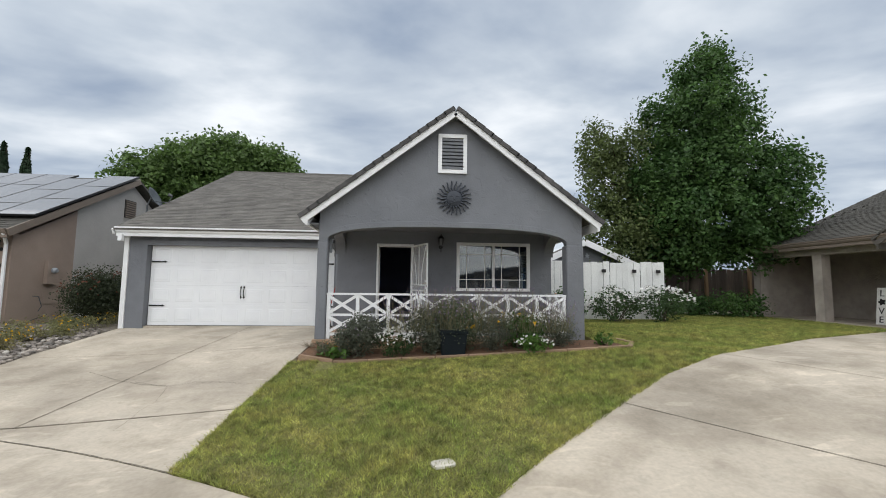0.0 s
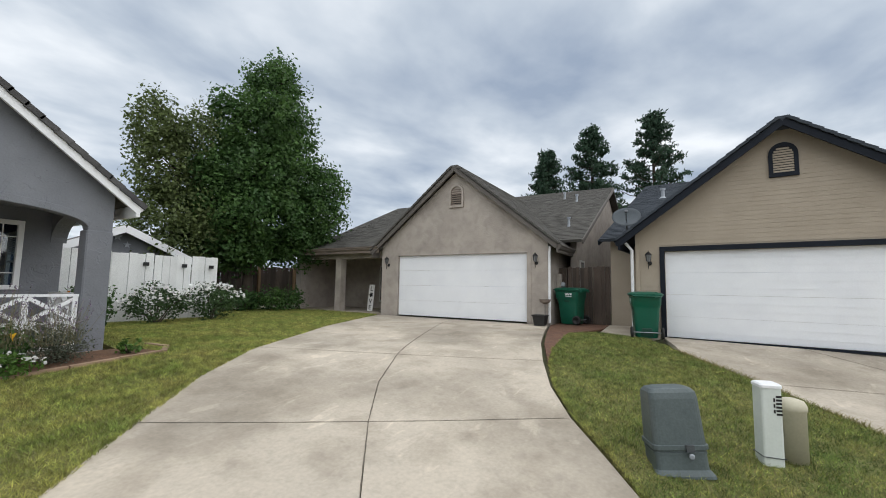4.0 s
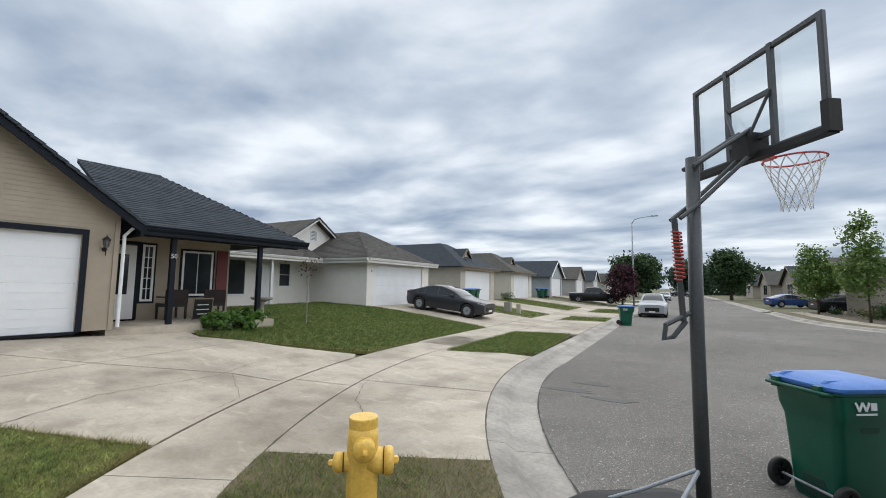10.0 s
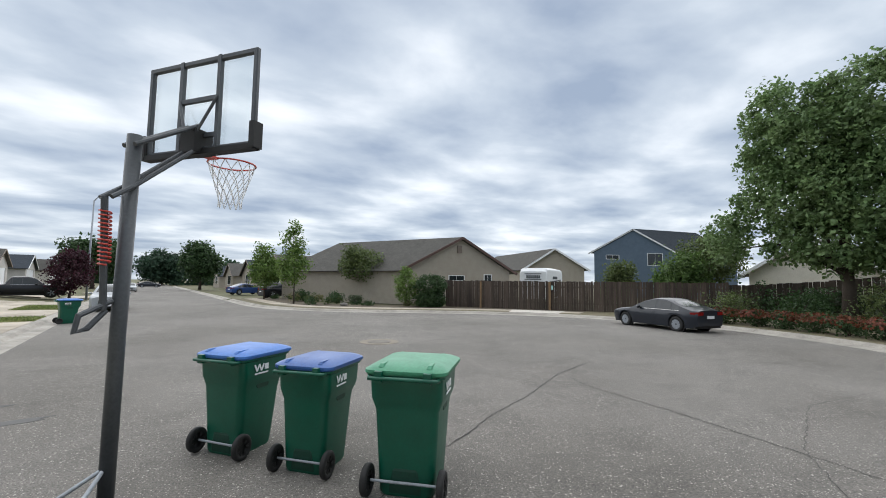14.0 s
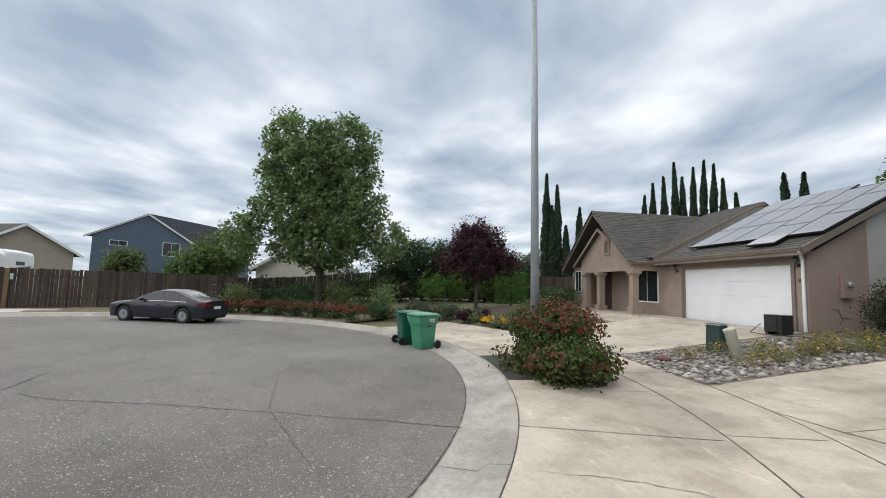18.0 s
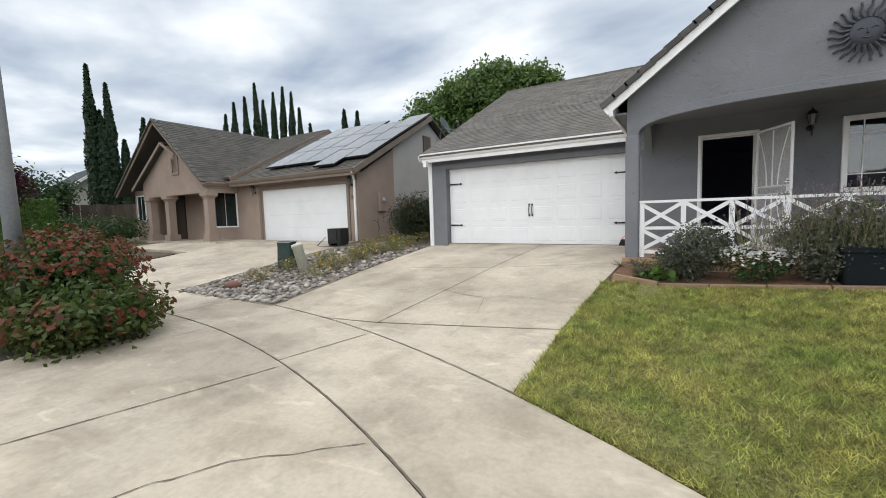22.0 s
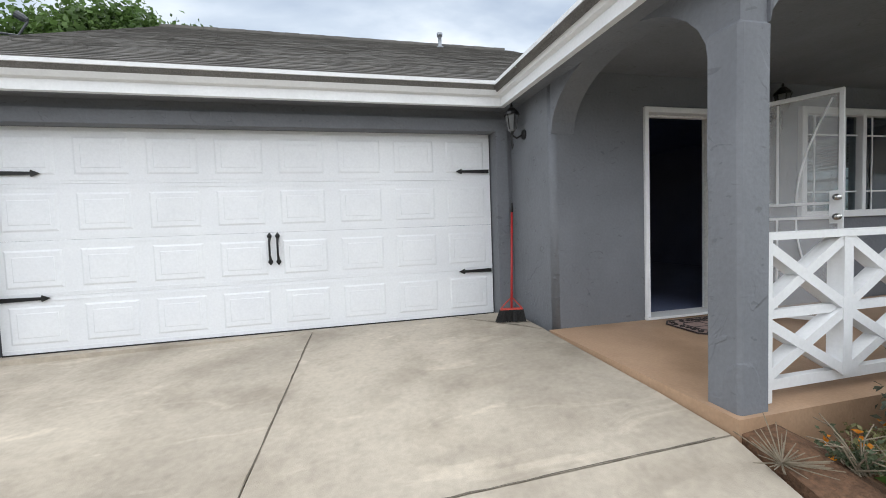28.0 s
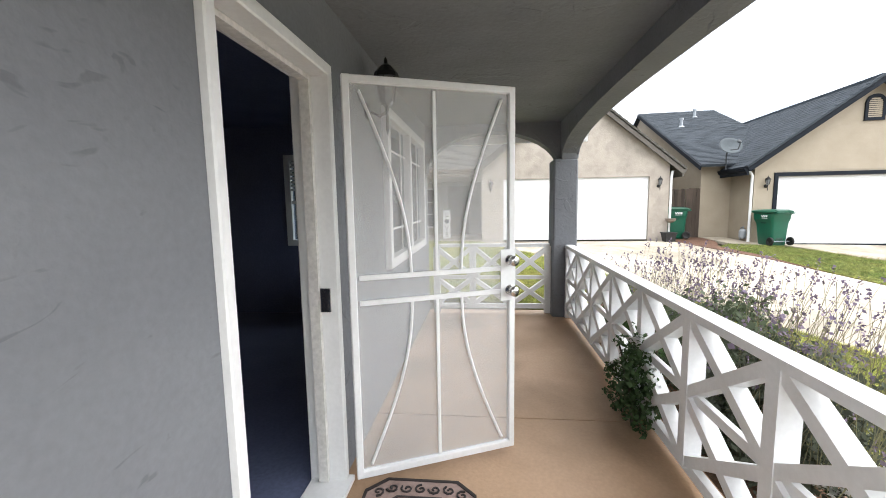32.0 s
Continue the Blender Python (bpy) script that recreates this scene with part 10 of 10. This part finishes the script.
for i in range(1800):
    t = rr.random()
    y = -5.85 + 5.6 * t
    x = rr.uniform(-3.7, -0.34 - 0.30 * t)
    s = rr.uniform(0.05, 0.13)
    bmesh.ops.create_icosphere(bm, subdivisions=1, radius=0.5, matrix=Matrix.Translation((x, y, ground_z(x, y) + s * 0.15)) @ Euler((rr.uniform(-0.3, 0.3), rr.uniform(-0.3, 0.3), rr.uniform(0, 6.28))).to_matrix().to_4x4() @ Matrix.Diagonal((s * 1.2, s * 0.9, s * 0.65, 1)))
tagged(part("pebble", bm, mat("small_river_stone", (0.27, 0.24, 0.21), (0.17, 0.15, 0.135), 0.85, scale=6, island=0.6), rocks, smooth=True), "small mixed cobbles", kind="stuff")
for x, y, s, m in ((-3.3, -4.2, 0.36, M_STONE), (-2.6, -5.2, 0.34, mat("red_stone", (0.22, 0.11, 0.09), (0.17, 0.09, 0.07), 0.85, bump=0.3)), (-2.9, -2.4, 0.3, M_STONE)):
    b = root("boulder", "larger rounded boulder on the cobble bed", "boulder", pose(x, y, ground_z(x, y) + s * 0.2, 0, 0, 40))
    me = stone_mesh(1).copy()
    me.materials.clear()
    me.materials.append(m)
    ob = part("rock", me, None, b)
    ob.matrix_local = Matrix.Diagonal((s, s, s, 1))

part("rock", stone_mesh(2), None, stone_c).matrix_local = Matrix.Diagonal((0.6, 0.6, 0.55, 1))

# ---- small things ----
def words(text, parent, m, size, material, name="lettering"):
    cu = bpy.data.curves.new(name, "FONT")
    cu.body, cu.size, cu.extrude, cu.align_x = text, size, 0.004, "CENTER"
    cu.materials.append(material)
    ob = new(name, cu)
    ob.parent = parent
    ob.matrix_local = m
    return ob


UPRIGHT_S = lambda x, y, z: Matrix.Translation((x, y, z)) @ Matrix.Rotation(radians(90), 4, "X")
UPRIGHT_W = lambda x, y, z: Matrix.Translation((x, y, z)) @ Matrix.Rotation(radians(-90), 4, "Z") @ Matrix.Rotation(radians(90), 4, "X")

# sun ornament on the gable
sunface = root("sun_ornament", "dark metal sun ornament on the grey gable", "wall ornament", UPRIGHT_S(7.9, -3.012, 2.99))
M_SUN = mat("dark_blue_iron", (0.045, 0.052, 0.066), (0.032, 0.038, 0.05), 0.5, metal=0.3)
part("face", lathe([(0.19, 0.0), (0.19, 0.02), (0.16, 0.045), (0.09, 0.062), (0.0, 0.066)], 28), M_SUN, sunface, smooth=True)
for i in range(22):
    a = i * math.tau / 22
    pts = []
    for k in range(8):
        t = k / 7
        r = 0.17 + 0.20 * t
        b = a + 0.10 * math.sin(t * 4.2) + (0.10 * max(0, t - 0.72) / 0.28)
        pts.append((r * math.cos(b), r * math.sin(b), 0.028 - 0.012 * t))
    part("ray", tube(pts, [0.026, 0.024, 0.021, 0.018, 0.016, 0.014, 0.015, 0.017], 6), M_SUN, sunface)
for x in (-0.065, 0.065):
    part("eye", tube([(x - 0.035, 0.03, 0.058), (x, 0.045, 0.066), (x + 0.035, 0.03, 0.058)], 0.009, 6), M_SUN, sunface)
part("nose", tube([(0, 0.035, 0.066), (0, -0.03, 0.076)], [0.008, 0.016], 6), M_SUN, sunface)
part("mouth", tube([(-0.05, -0.07, 0.058), (0, -0.085, 0.066), (0.05, -0.07, 0.058)], 0.011, 6), M_SUN, sunface)

# wall lanterns
wall_lamp("wall_lamp", Matrix.Translation((5.10, -0.515, 2.02)), (-1, 0, 0), "black lantern on the grey stucco wall")
wall_lamp("wall_lamp", Matrix.Translation((7.75, -1.09, 2.12)), (0, -1, 0), "black lantern beside the front door")
for y in (-2.08, -7.72):
    wall_lamp("wall_lamp", Matrix.Translation((19.76, y, 1.95)), (-1, 0, 0), "dark lantern beside the beige garage door")
for y in (2.78, -2.85):
    wall_lamp("wall_lamp", TC @ Matrix.Translation((-0.02, y, 1.85)), TC.to_3x3() @ Vector((-1, 0, 0)), "dark lantern beside the tan garage door")
for x in (-9.75, -4.28):
    wall_lamp("wall_lamp", Matrix.Translation((x, 0.5, 2.0)), (0, -1, 0), "small lantern on the pink stucco wall")

# broom against the wall
broom = root("broom", "red-handled broom leaning on the grey wall", "broom", pose(4.83, -0.67, ground_z(4.83, -0.67)))
BROOM_TOP = Vector((0.19, 0.355, 1.27))
at_stick = lambda t: Vector((0.0, 0.0, 0.13)).lerp(BROOM_TOP, t)
part("handle", tube([at_stick(0.0), at_stick(0.92)], 0.0125, 10), mat("broom_red", (0.42, 0.025, 0.025), (0.36, 0.02, 0.02), 0.4), broom, "red handle", smooth=True)
part("grip", tube([at_stick(0.91), at_stick(1.0)], [0.0145, 0.011], 10), M_BLACK, broom, smooth=True)
HEAD = Matrix.Rotation(radians(-12), 4, "Z")
part("ferrule", loft([[HEAD @ Vector((u, v, z)) for u, v in rounded(-w, w, -d, d, 0.008, 2)] for z, w, d in ((0.135, 0.122, 0.02), (0.152, 0.118, 0.018))]), M_RED, broom, "red plastic broom head")
for u in (-0.112, 0.112):
    part("head_strut", tube([HEAD @ Vector((u, 0, 0.148)), HEAD @ Vector((u * 0.55, 0.0, 0.205)), at_stick(0.115)], 0.006, 6), M_RED, broom)
bm = bmesh.new()
rb = random.Random(4)
for i in range(300):
    u, v = rb.uniform(-0.12, 0.12), rb.uniform(-0.017, 0.017)
    beam(HEAD @ Vector((u, v, 0.14)), HEAD @ Vector((u * 1.32 - 0.012, v * 1.7, 0.006 + rb.uniform(0, 0.012))), 0.006, 0.006, bm)
part("bristles", bm, M_RUBBER, broom, "black flared bristles")

# door mat
mat_ob = root("door_mat", "tan rubber door mat with a dark scroll border", "door mat", pose(6.62, -1.52, 0.023))
def octagon(w, d, c):
    return [(-w, -d + c), (-w + c, -d), (w - c, -d), (w, -d + c), (w, d - c), (w - c, d), (-w + c, d), (-w, d - c)]
M_MATT = mat("tan_rubber", (0.33, 0.24, 0.215), (0.27, 0.19, 0.17), 0.8, scale=8)
M_MATD = mat("dark_rubber", (0.03, 0.022, 0.022), (0.02, 0.016, 0.016), 0.7)
part("mat_base", sheet(octagon(0.46, 0.29, 0.1), [], 0.006, Matrix()), M_MATT, mat_ob)
part("mat_rim", sheet(octagon(0.46, 0.29, 0.1), [octagon(0.445, 0.275, 0.095)], 0.012, Matrix()), M_MATD, mat_ob)
part("mat_inner_rim", sheet(octagon(0.33, 0.165, 0.05), [octagon(0.32, 0.155, 0.048)], 0.011, Matrix()), M_MATD, mat_ob)
for k in (-0.107, 0.107):
    part("mat_groove", box(k - 0.005, k + 0.005, -0.155, 0.155, 0.006, 0.0085), M_MATD, mat_ob)
part("mat_groove", box(-0.32, 0.32, -0.005, 0.005, 0.006, 0.0082), M_MATD, mat_ob)
sc = bmesh.new()
for i in range(34):
    a = i * math.tau / 34
    cx, cy = 0.39 * math.cos(a), 0.22 * math.sin(a)
    k = max(abs(math.cos(a)) / 0.385, abs(math.sin(a)) / 0.218)
    cx, cy = math.cos(a) / k, math.sin(a) / k
    pts = [(cx + 0.034 * (1 - j / 12) * math.cos(j * 0.75 + i), cy + 0.034 * (1 - j / 12) * math.sin(j * 0.75 + i), 0.009) for j in range(11)]
    tube(pts, 0.006, 4, sc)
tagged(part("scroll_border", sc, M_MATD, mat_ob), "dark scroll border", kind="stuff")

# satellite dishes
def dish(m, label, dark=True):
    d = root("satellite_dish", label, "satellite dish", m)
    dm = mat("dish_grey", (0.085, 0.10, 0.115), (0.07, 0.085, 0.095), 0.6)
    part("reflector", lathe([(0.02, 0.0), (0.2, 0.02), (0.36, 0.07), (0.46, 0.125), (0.46, 0.135), (0.36, 0.085), (0.02, 0.015)], 24, m=Matrix.Rotation(radians(65), 4, "X") @ Matrix.Diagonal((0.85, 0.68, 0.8, 1))), dm, d, smooth=True)
    part("mast", tube([(0, 0.02, 0), (0, 0.12, -0.25), (0, 0.12, -0.75)], 0.025, 8), M_GUN, d)
    part("feed_arm", tube([(0, 0.0, -0.1), (0, -0.45, -0.12), (0, -0.55, 0.06)], 0.015, 6), M_GUN, d)
    part("feed_horn", lathe([(0.03, 0), (0.05, 0.05), (0.05, 0.12)], 10, m=Matrix.Translation((0, -0.55, 0.08)) @ Matrix.Rotation(radians(-60), 4, "X")), M_GUN, d)
    return d
dish(TC @ pose(0.9, 3.5, 3.22, 0, 0, -80), "grey satellite dish at the roof edge")
dish(pose(-1.1, 1.6, 3.75, 0, 0, 100), "grey satellite dish on the garage roof edge")
dish(pose(21.6, -41.0, 3.0, 0, 0, -60), "small dish on a far roof")

# things by the beige and tan garages
pot = root("planter", "dark plastic planter tub by the beige garage", "planter", pose(19.35, -7.95, 0.11))
part("tub", loft([[(u, v, z) for u, v in rounded(-w, w, -w, w, 0.04)] for z, w in ((0.0, 0.15), (0.26, 0.19), (0.27, 0.21), (0.30, 0.21))]), M_RUBBER, pot)
hp = root("bird_feeder", "small wall planter on a stake", "planter", pose(19.5, -8.05, 0.12))
part("stake", tube([(0, 0, 0), (0, 0, 0.62)], 0.008, 6), M_GUN, hp)
part("bowl", lathe([(0.05, 0.6), (0.15, 0.66), (0.17, 0.74), (0.15, 0.74)], 14), M_BROWNT, hp)
meter = root("meter_box", "electric meter box on the beige side wall", "meter box", pose(20.9, -8.08, 1.2))
part("cabinet", box(-0.18, 0.18, -0.12, 0.0, -0.45, 0.45), M_STUC2, meter, bevel=0.01)
part("dial", lathe([(0.09, 0), (0.09, 0.06), (0.07, 0.1)], 16, m=Matrix.Translation((0, -0.12, 0.1)) @ Matrix.Rotation(radians(90), 4, "X")), M_GALV, meter)
gas = root("gas_meter", "grey gas meter beside the tan garage", "gas meter", pose(19.75, -10.5, 0.0))
part("meter_body", lathe([(0.1, 0.15), (0.13, 0.2), (0.13, 0.4), (0.08, 0.46)], 14), M_GALV, gas)
part("gas_pipe", tube([(0.15, 0, -0.05), (0.15, 0, 0.5), (0.0, 0, 0.55), (0, 0, 0.45)], 0.02, 8), M_GALV, gas)
# porch of the tan house: chair, table, board, birdbath
chair = root("porch_chair", "dark wicker chair on the tan porch", "chair", TC @ pose(1.5, -6.1, 0.04, 0, 0, 80))
part("seat", box(-0.3, 0.3, -0.28, 0.28, 0.36, 0.46), M_BLACK, chair, bevel=0.02)
part("backrest", box(-0.3, 0.3, 0.22, 0.3, 0.46, 0.86), mat("dark_wicker", (0.022, 0.012, 0.012), (0.016, 0.009, 0.009), 0.8), chair, bevel=0.02)
for x in (-0.27, 0.27):
    for y in (-0.25, 0.25):
        part("leg", box(x - 0.025, x + 0.025, y - 0.025, y + 0.025, 0, 0.36), M_BLACK, chair)
    part("armrest", box(x - 0.035, x + 0.035, -0.26, 0.26, 0.62, 0.66), M_BLACK, chair)
copy_thing(chair, TC @ pose(1.6, -5.0, 0.04, 0, 0, 95))
board_s = root("porch_sign", "small black chalkboard sign on the porch", "sign", TC @ pose(0.55, -5.35, 0.04, 0, -8, 0))
part("panel", box(-0.02, 0.02, -0.25, 0.25, 0.05, 0.62), M_BLACK, board_s)
part("sign_frame", sheet(rect(-0.27, 0.27, 0.03, 0.64), [rect(-0.25, 0.25, 0.06, 0.61)], 0.03, frame_x(-0.03)), M_BROWNT, board_s)
bm = bmesh.new()
for i, w in enumerate((0.13, 0.17, 0.15)):
    box(-0.026, -0.021, -w, w, 0.18 + i * 0.13, 0.20 + i * 0.13, bm)
part("chalk_lines", bm, M_WHITE, board_s, "illegible chalk lettering")
bath = root("bird_bath", "grey stone bird bath on the tan house lawn", "bird bath", pose(20.0, -21.6, ground_z(20.0, -21.6)))
part("pedestal", lathe([(0.22, 0), (0.2, 0.06), (0.09, 0.12), (0.08, 0.5), (0.13, 0.6)], 18), M_CONC2, bath, smooth=True)
part("basin", lathe([(0.12, 0.58), (0.34, 0.66), (0.38, 0.74), (0.34, 0.73), (0.1, 0.66)], 22), M_CONC2, bath, smooth=True)
sap = root("young_tree", "slender staked sapling on the lawn", "tree", pose(18.5, -22.28, ground_z(18.5, -22.28)))
part("trunk", tube([(0, 0, -0.03), (0.02, 0, 1.1), (0, 0.02, 2.2)], [0.02, 0.016, 0.008], 6), mat("pale_bark", (0.36, 0.32, 0.27), (0.28, 0.25, 0.21), 0.9), sap)
part("crown", quads("crown", np.random.default_rng(2).normal(size=(90, 3)) * np.array([0.22, 0.22, 0.16]) + np.array([0, 0, 2.0]), 0.09, L_PURP, None, 0.5, seed=3), None, sap)
words("50", hc, TC @ UPRIGHT_W(0.30, -4.45, 1.75), 0.17, M_WHITE, "house_number")
words("38", ha, UPRIGHT_S(-4.27, 0.49, 1.5), 0.16, M_BLACK, "house_number")
words("36", hd, UPRIGHT_W(18.28, -25.1, 1.7), 0.14, M_BLACK, "house_number")

love = root("porch_sign", "tall pale wooden sign lettered LOVE on the beige porch", "sign", pose(20.72, -0.42, 0.14, 0, 7, 0))
part("panel", box(-0.012, 0.012, -0.14, 0.14, 0.0, 1.08), M_TRIMW, love, bevel=0.006)
for ch, z in (("L", 0.83), ("V", 0.31), ("E", 0.06)):
    words(ch, love, UPRIGHT_W(-0.018, 0.0, z), 0.26, M_BLACK)
part("flower_disc", sheet([(0.085 * (1 + 0.25 * math.cos(5 * k * math.tau / 30)) * math.cos(k * math.tau / 30), 0.66 + 0.085 * (1 + 0.25 * math.cos(5 * k * math.tau / 30)) * math.sin(k * math.tau / 30)) for k in range(30)], [], 0.006, frame_x(-0.019)), M_BLACK, love, "dark flower in place of the O")

# things by the pink house
amp = root("speaker_box", "black box cooler with a hose on the pink driveway", "box", pose(-4.22, -0.35, ground_z(-4.22, -0.35), 0, 0, 12))
part("case", box(-0.25, 0.25, -0.25, 0.25, 0.08, 0.58), M_BLACK, amp, bevel=0.03)
part("front_panel", box(-0.2, 0.1, -0.27, -0.251, 0.2, 0.5), M_RUBBER, amp)
for x in (-0.2, 0.2):
    part("foot", box(x - 0.04, x + 0.04, -0.22, 0.22, 0.0, 0.08), M_RUBBER, amp)
part("cable", tube([(-0.3, -0.3, 0.3), (-0.5, -0.5, 0.02), (0.2, -0.8, 0.02), (1.2, -0.4, 0.05), (1.3, 0.8, 0.3)], 0.01, 6), M_RUBBER, amp)
mtr = root("meter_box", "beige electric meter box on the pink side wall", "meter box", pose(-4.0, 1.75, 1.4))
part("cabinet", box(-0.01, 0.10, -0.2, 0.2, -0.35, 0.35), M_PINK, mtr, bevel=0.008)
part("dial", lathe([(0.09, 0.1), (0.09, 0.15), (0.06, 0.2)], 16, m=Matrix.Translation((0, 0, 0.06)) @ Matrix.Rotation(radians(90), 4, "Y")), M_GALV, mtr)
part("wall_plate", box(-0.02, 0.0, -0.2, 0.25, -0.95, -0.6), M_PINK, mtr)
part("hose", tube([(0.03, -0.55, -0.7), (0.08, -0.4, -0.72), (0.1, -0.3, -1.0), (0.1, -0.4, -1.15)], 0.012, 6), M_GUN, mtr)
# downspout elbow and white return at the grey garage's corner
gut_end = root("gutter_outlet", "white gutter outlet block at the eave", "downspout", pose(-0.5, -0.5, 2.30))
part("outlet", box(-0.05, 0.05, -0.05, 0.05, -0.1, 0.08), M_WHITE, gut_end, bevel=0.01)

# inside the entry: ceiling light and far furniture in the dim room
lampo = root("ceiling_lamp", "small lit ceiling lamp in the dim room", "ceiling lamp", pose(8.3, 3.4, 2.45))
part("lamp_base", lathe([(0.09, 0.06), (0.09, 0.1)], 14), M_CHROME, lampo)
part("shade", lathe([(0.03, -0.02), (0.13, 0.0), (0.15, 0.06)], 18), glow("warm_lamp", (1.0, 0.75, 0.42), 3.0), lampo)
# seedheads and dry weeds near kerb and walls
weed = root("dry_weeds", "dry twiggy clump in the porch bed", "plant", pose(5.05, -3.25, ground_z(5.05, -3.25) + 0.02))
bm = bmesh.new()
rw = random.Random(9)
for i in range(46):
    a, e = rw.uniform(0, math.tau), rw.uniform(0.15, 0.8)
    l = rw.uniform(0.1, 0.24)
    tube([(0, 0, 0), (l * math.cos(a) * math.cos(e), l * math.sin(a) * math.cos(e), l * math.sin(e))], [0.004, 0.002], 4, bm)
part("twigs", bm, mat("dry_twig", (0.33, 0.29, 0.2), (0.25, 0.22, 0.15), 0.9), weed)
bigleaf = root("broad_leaf_plant", "bright green broad-leaved plant in the porch bed", "plant", pose(5.62, -3.62, ground_z(5.62, -3.62) + 0.02))
part("leaves", quads("leaves", np.random.default_rng(6).normal(size=(60, 3)) * np.array([0.13, 0.1, 0.04]) + np.array([0, 0, 0.1]), 0.15, L_HEDGE, np.tile(np.array([[0, 0, 1.2]]), (60, 1)), 0.75, seed=12), None, bigleaf)
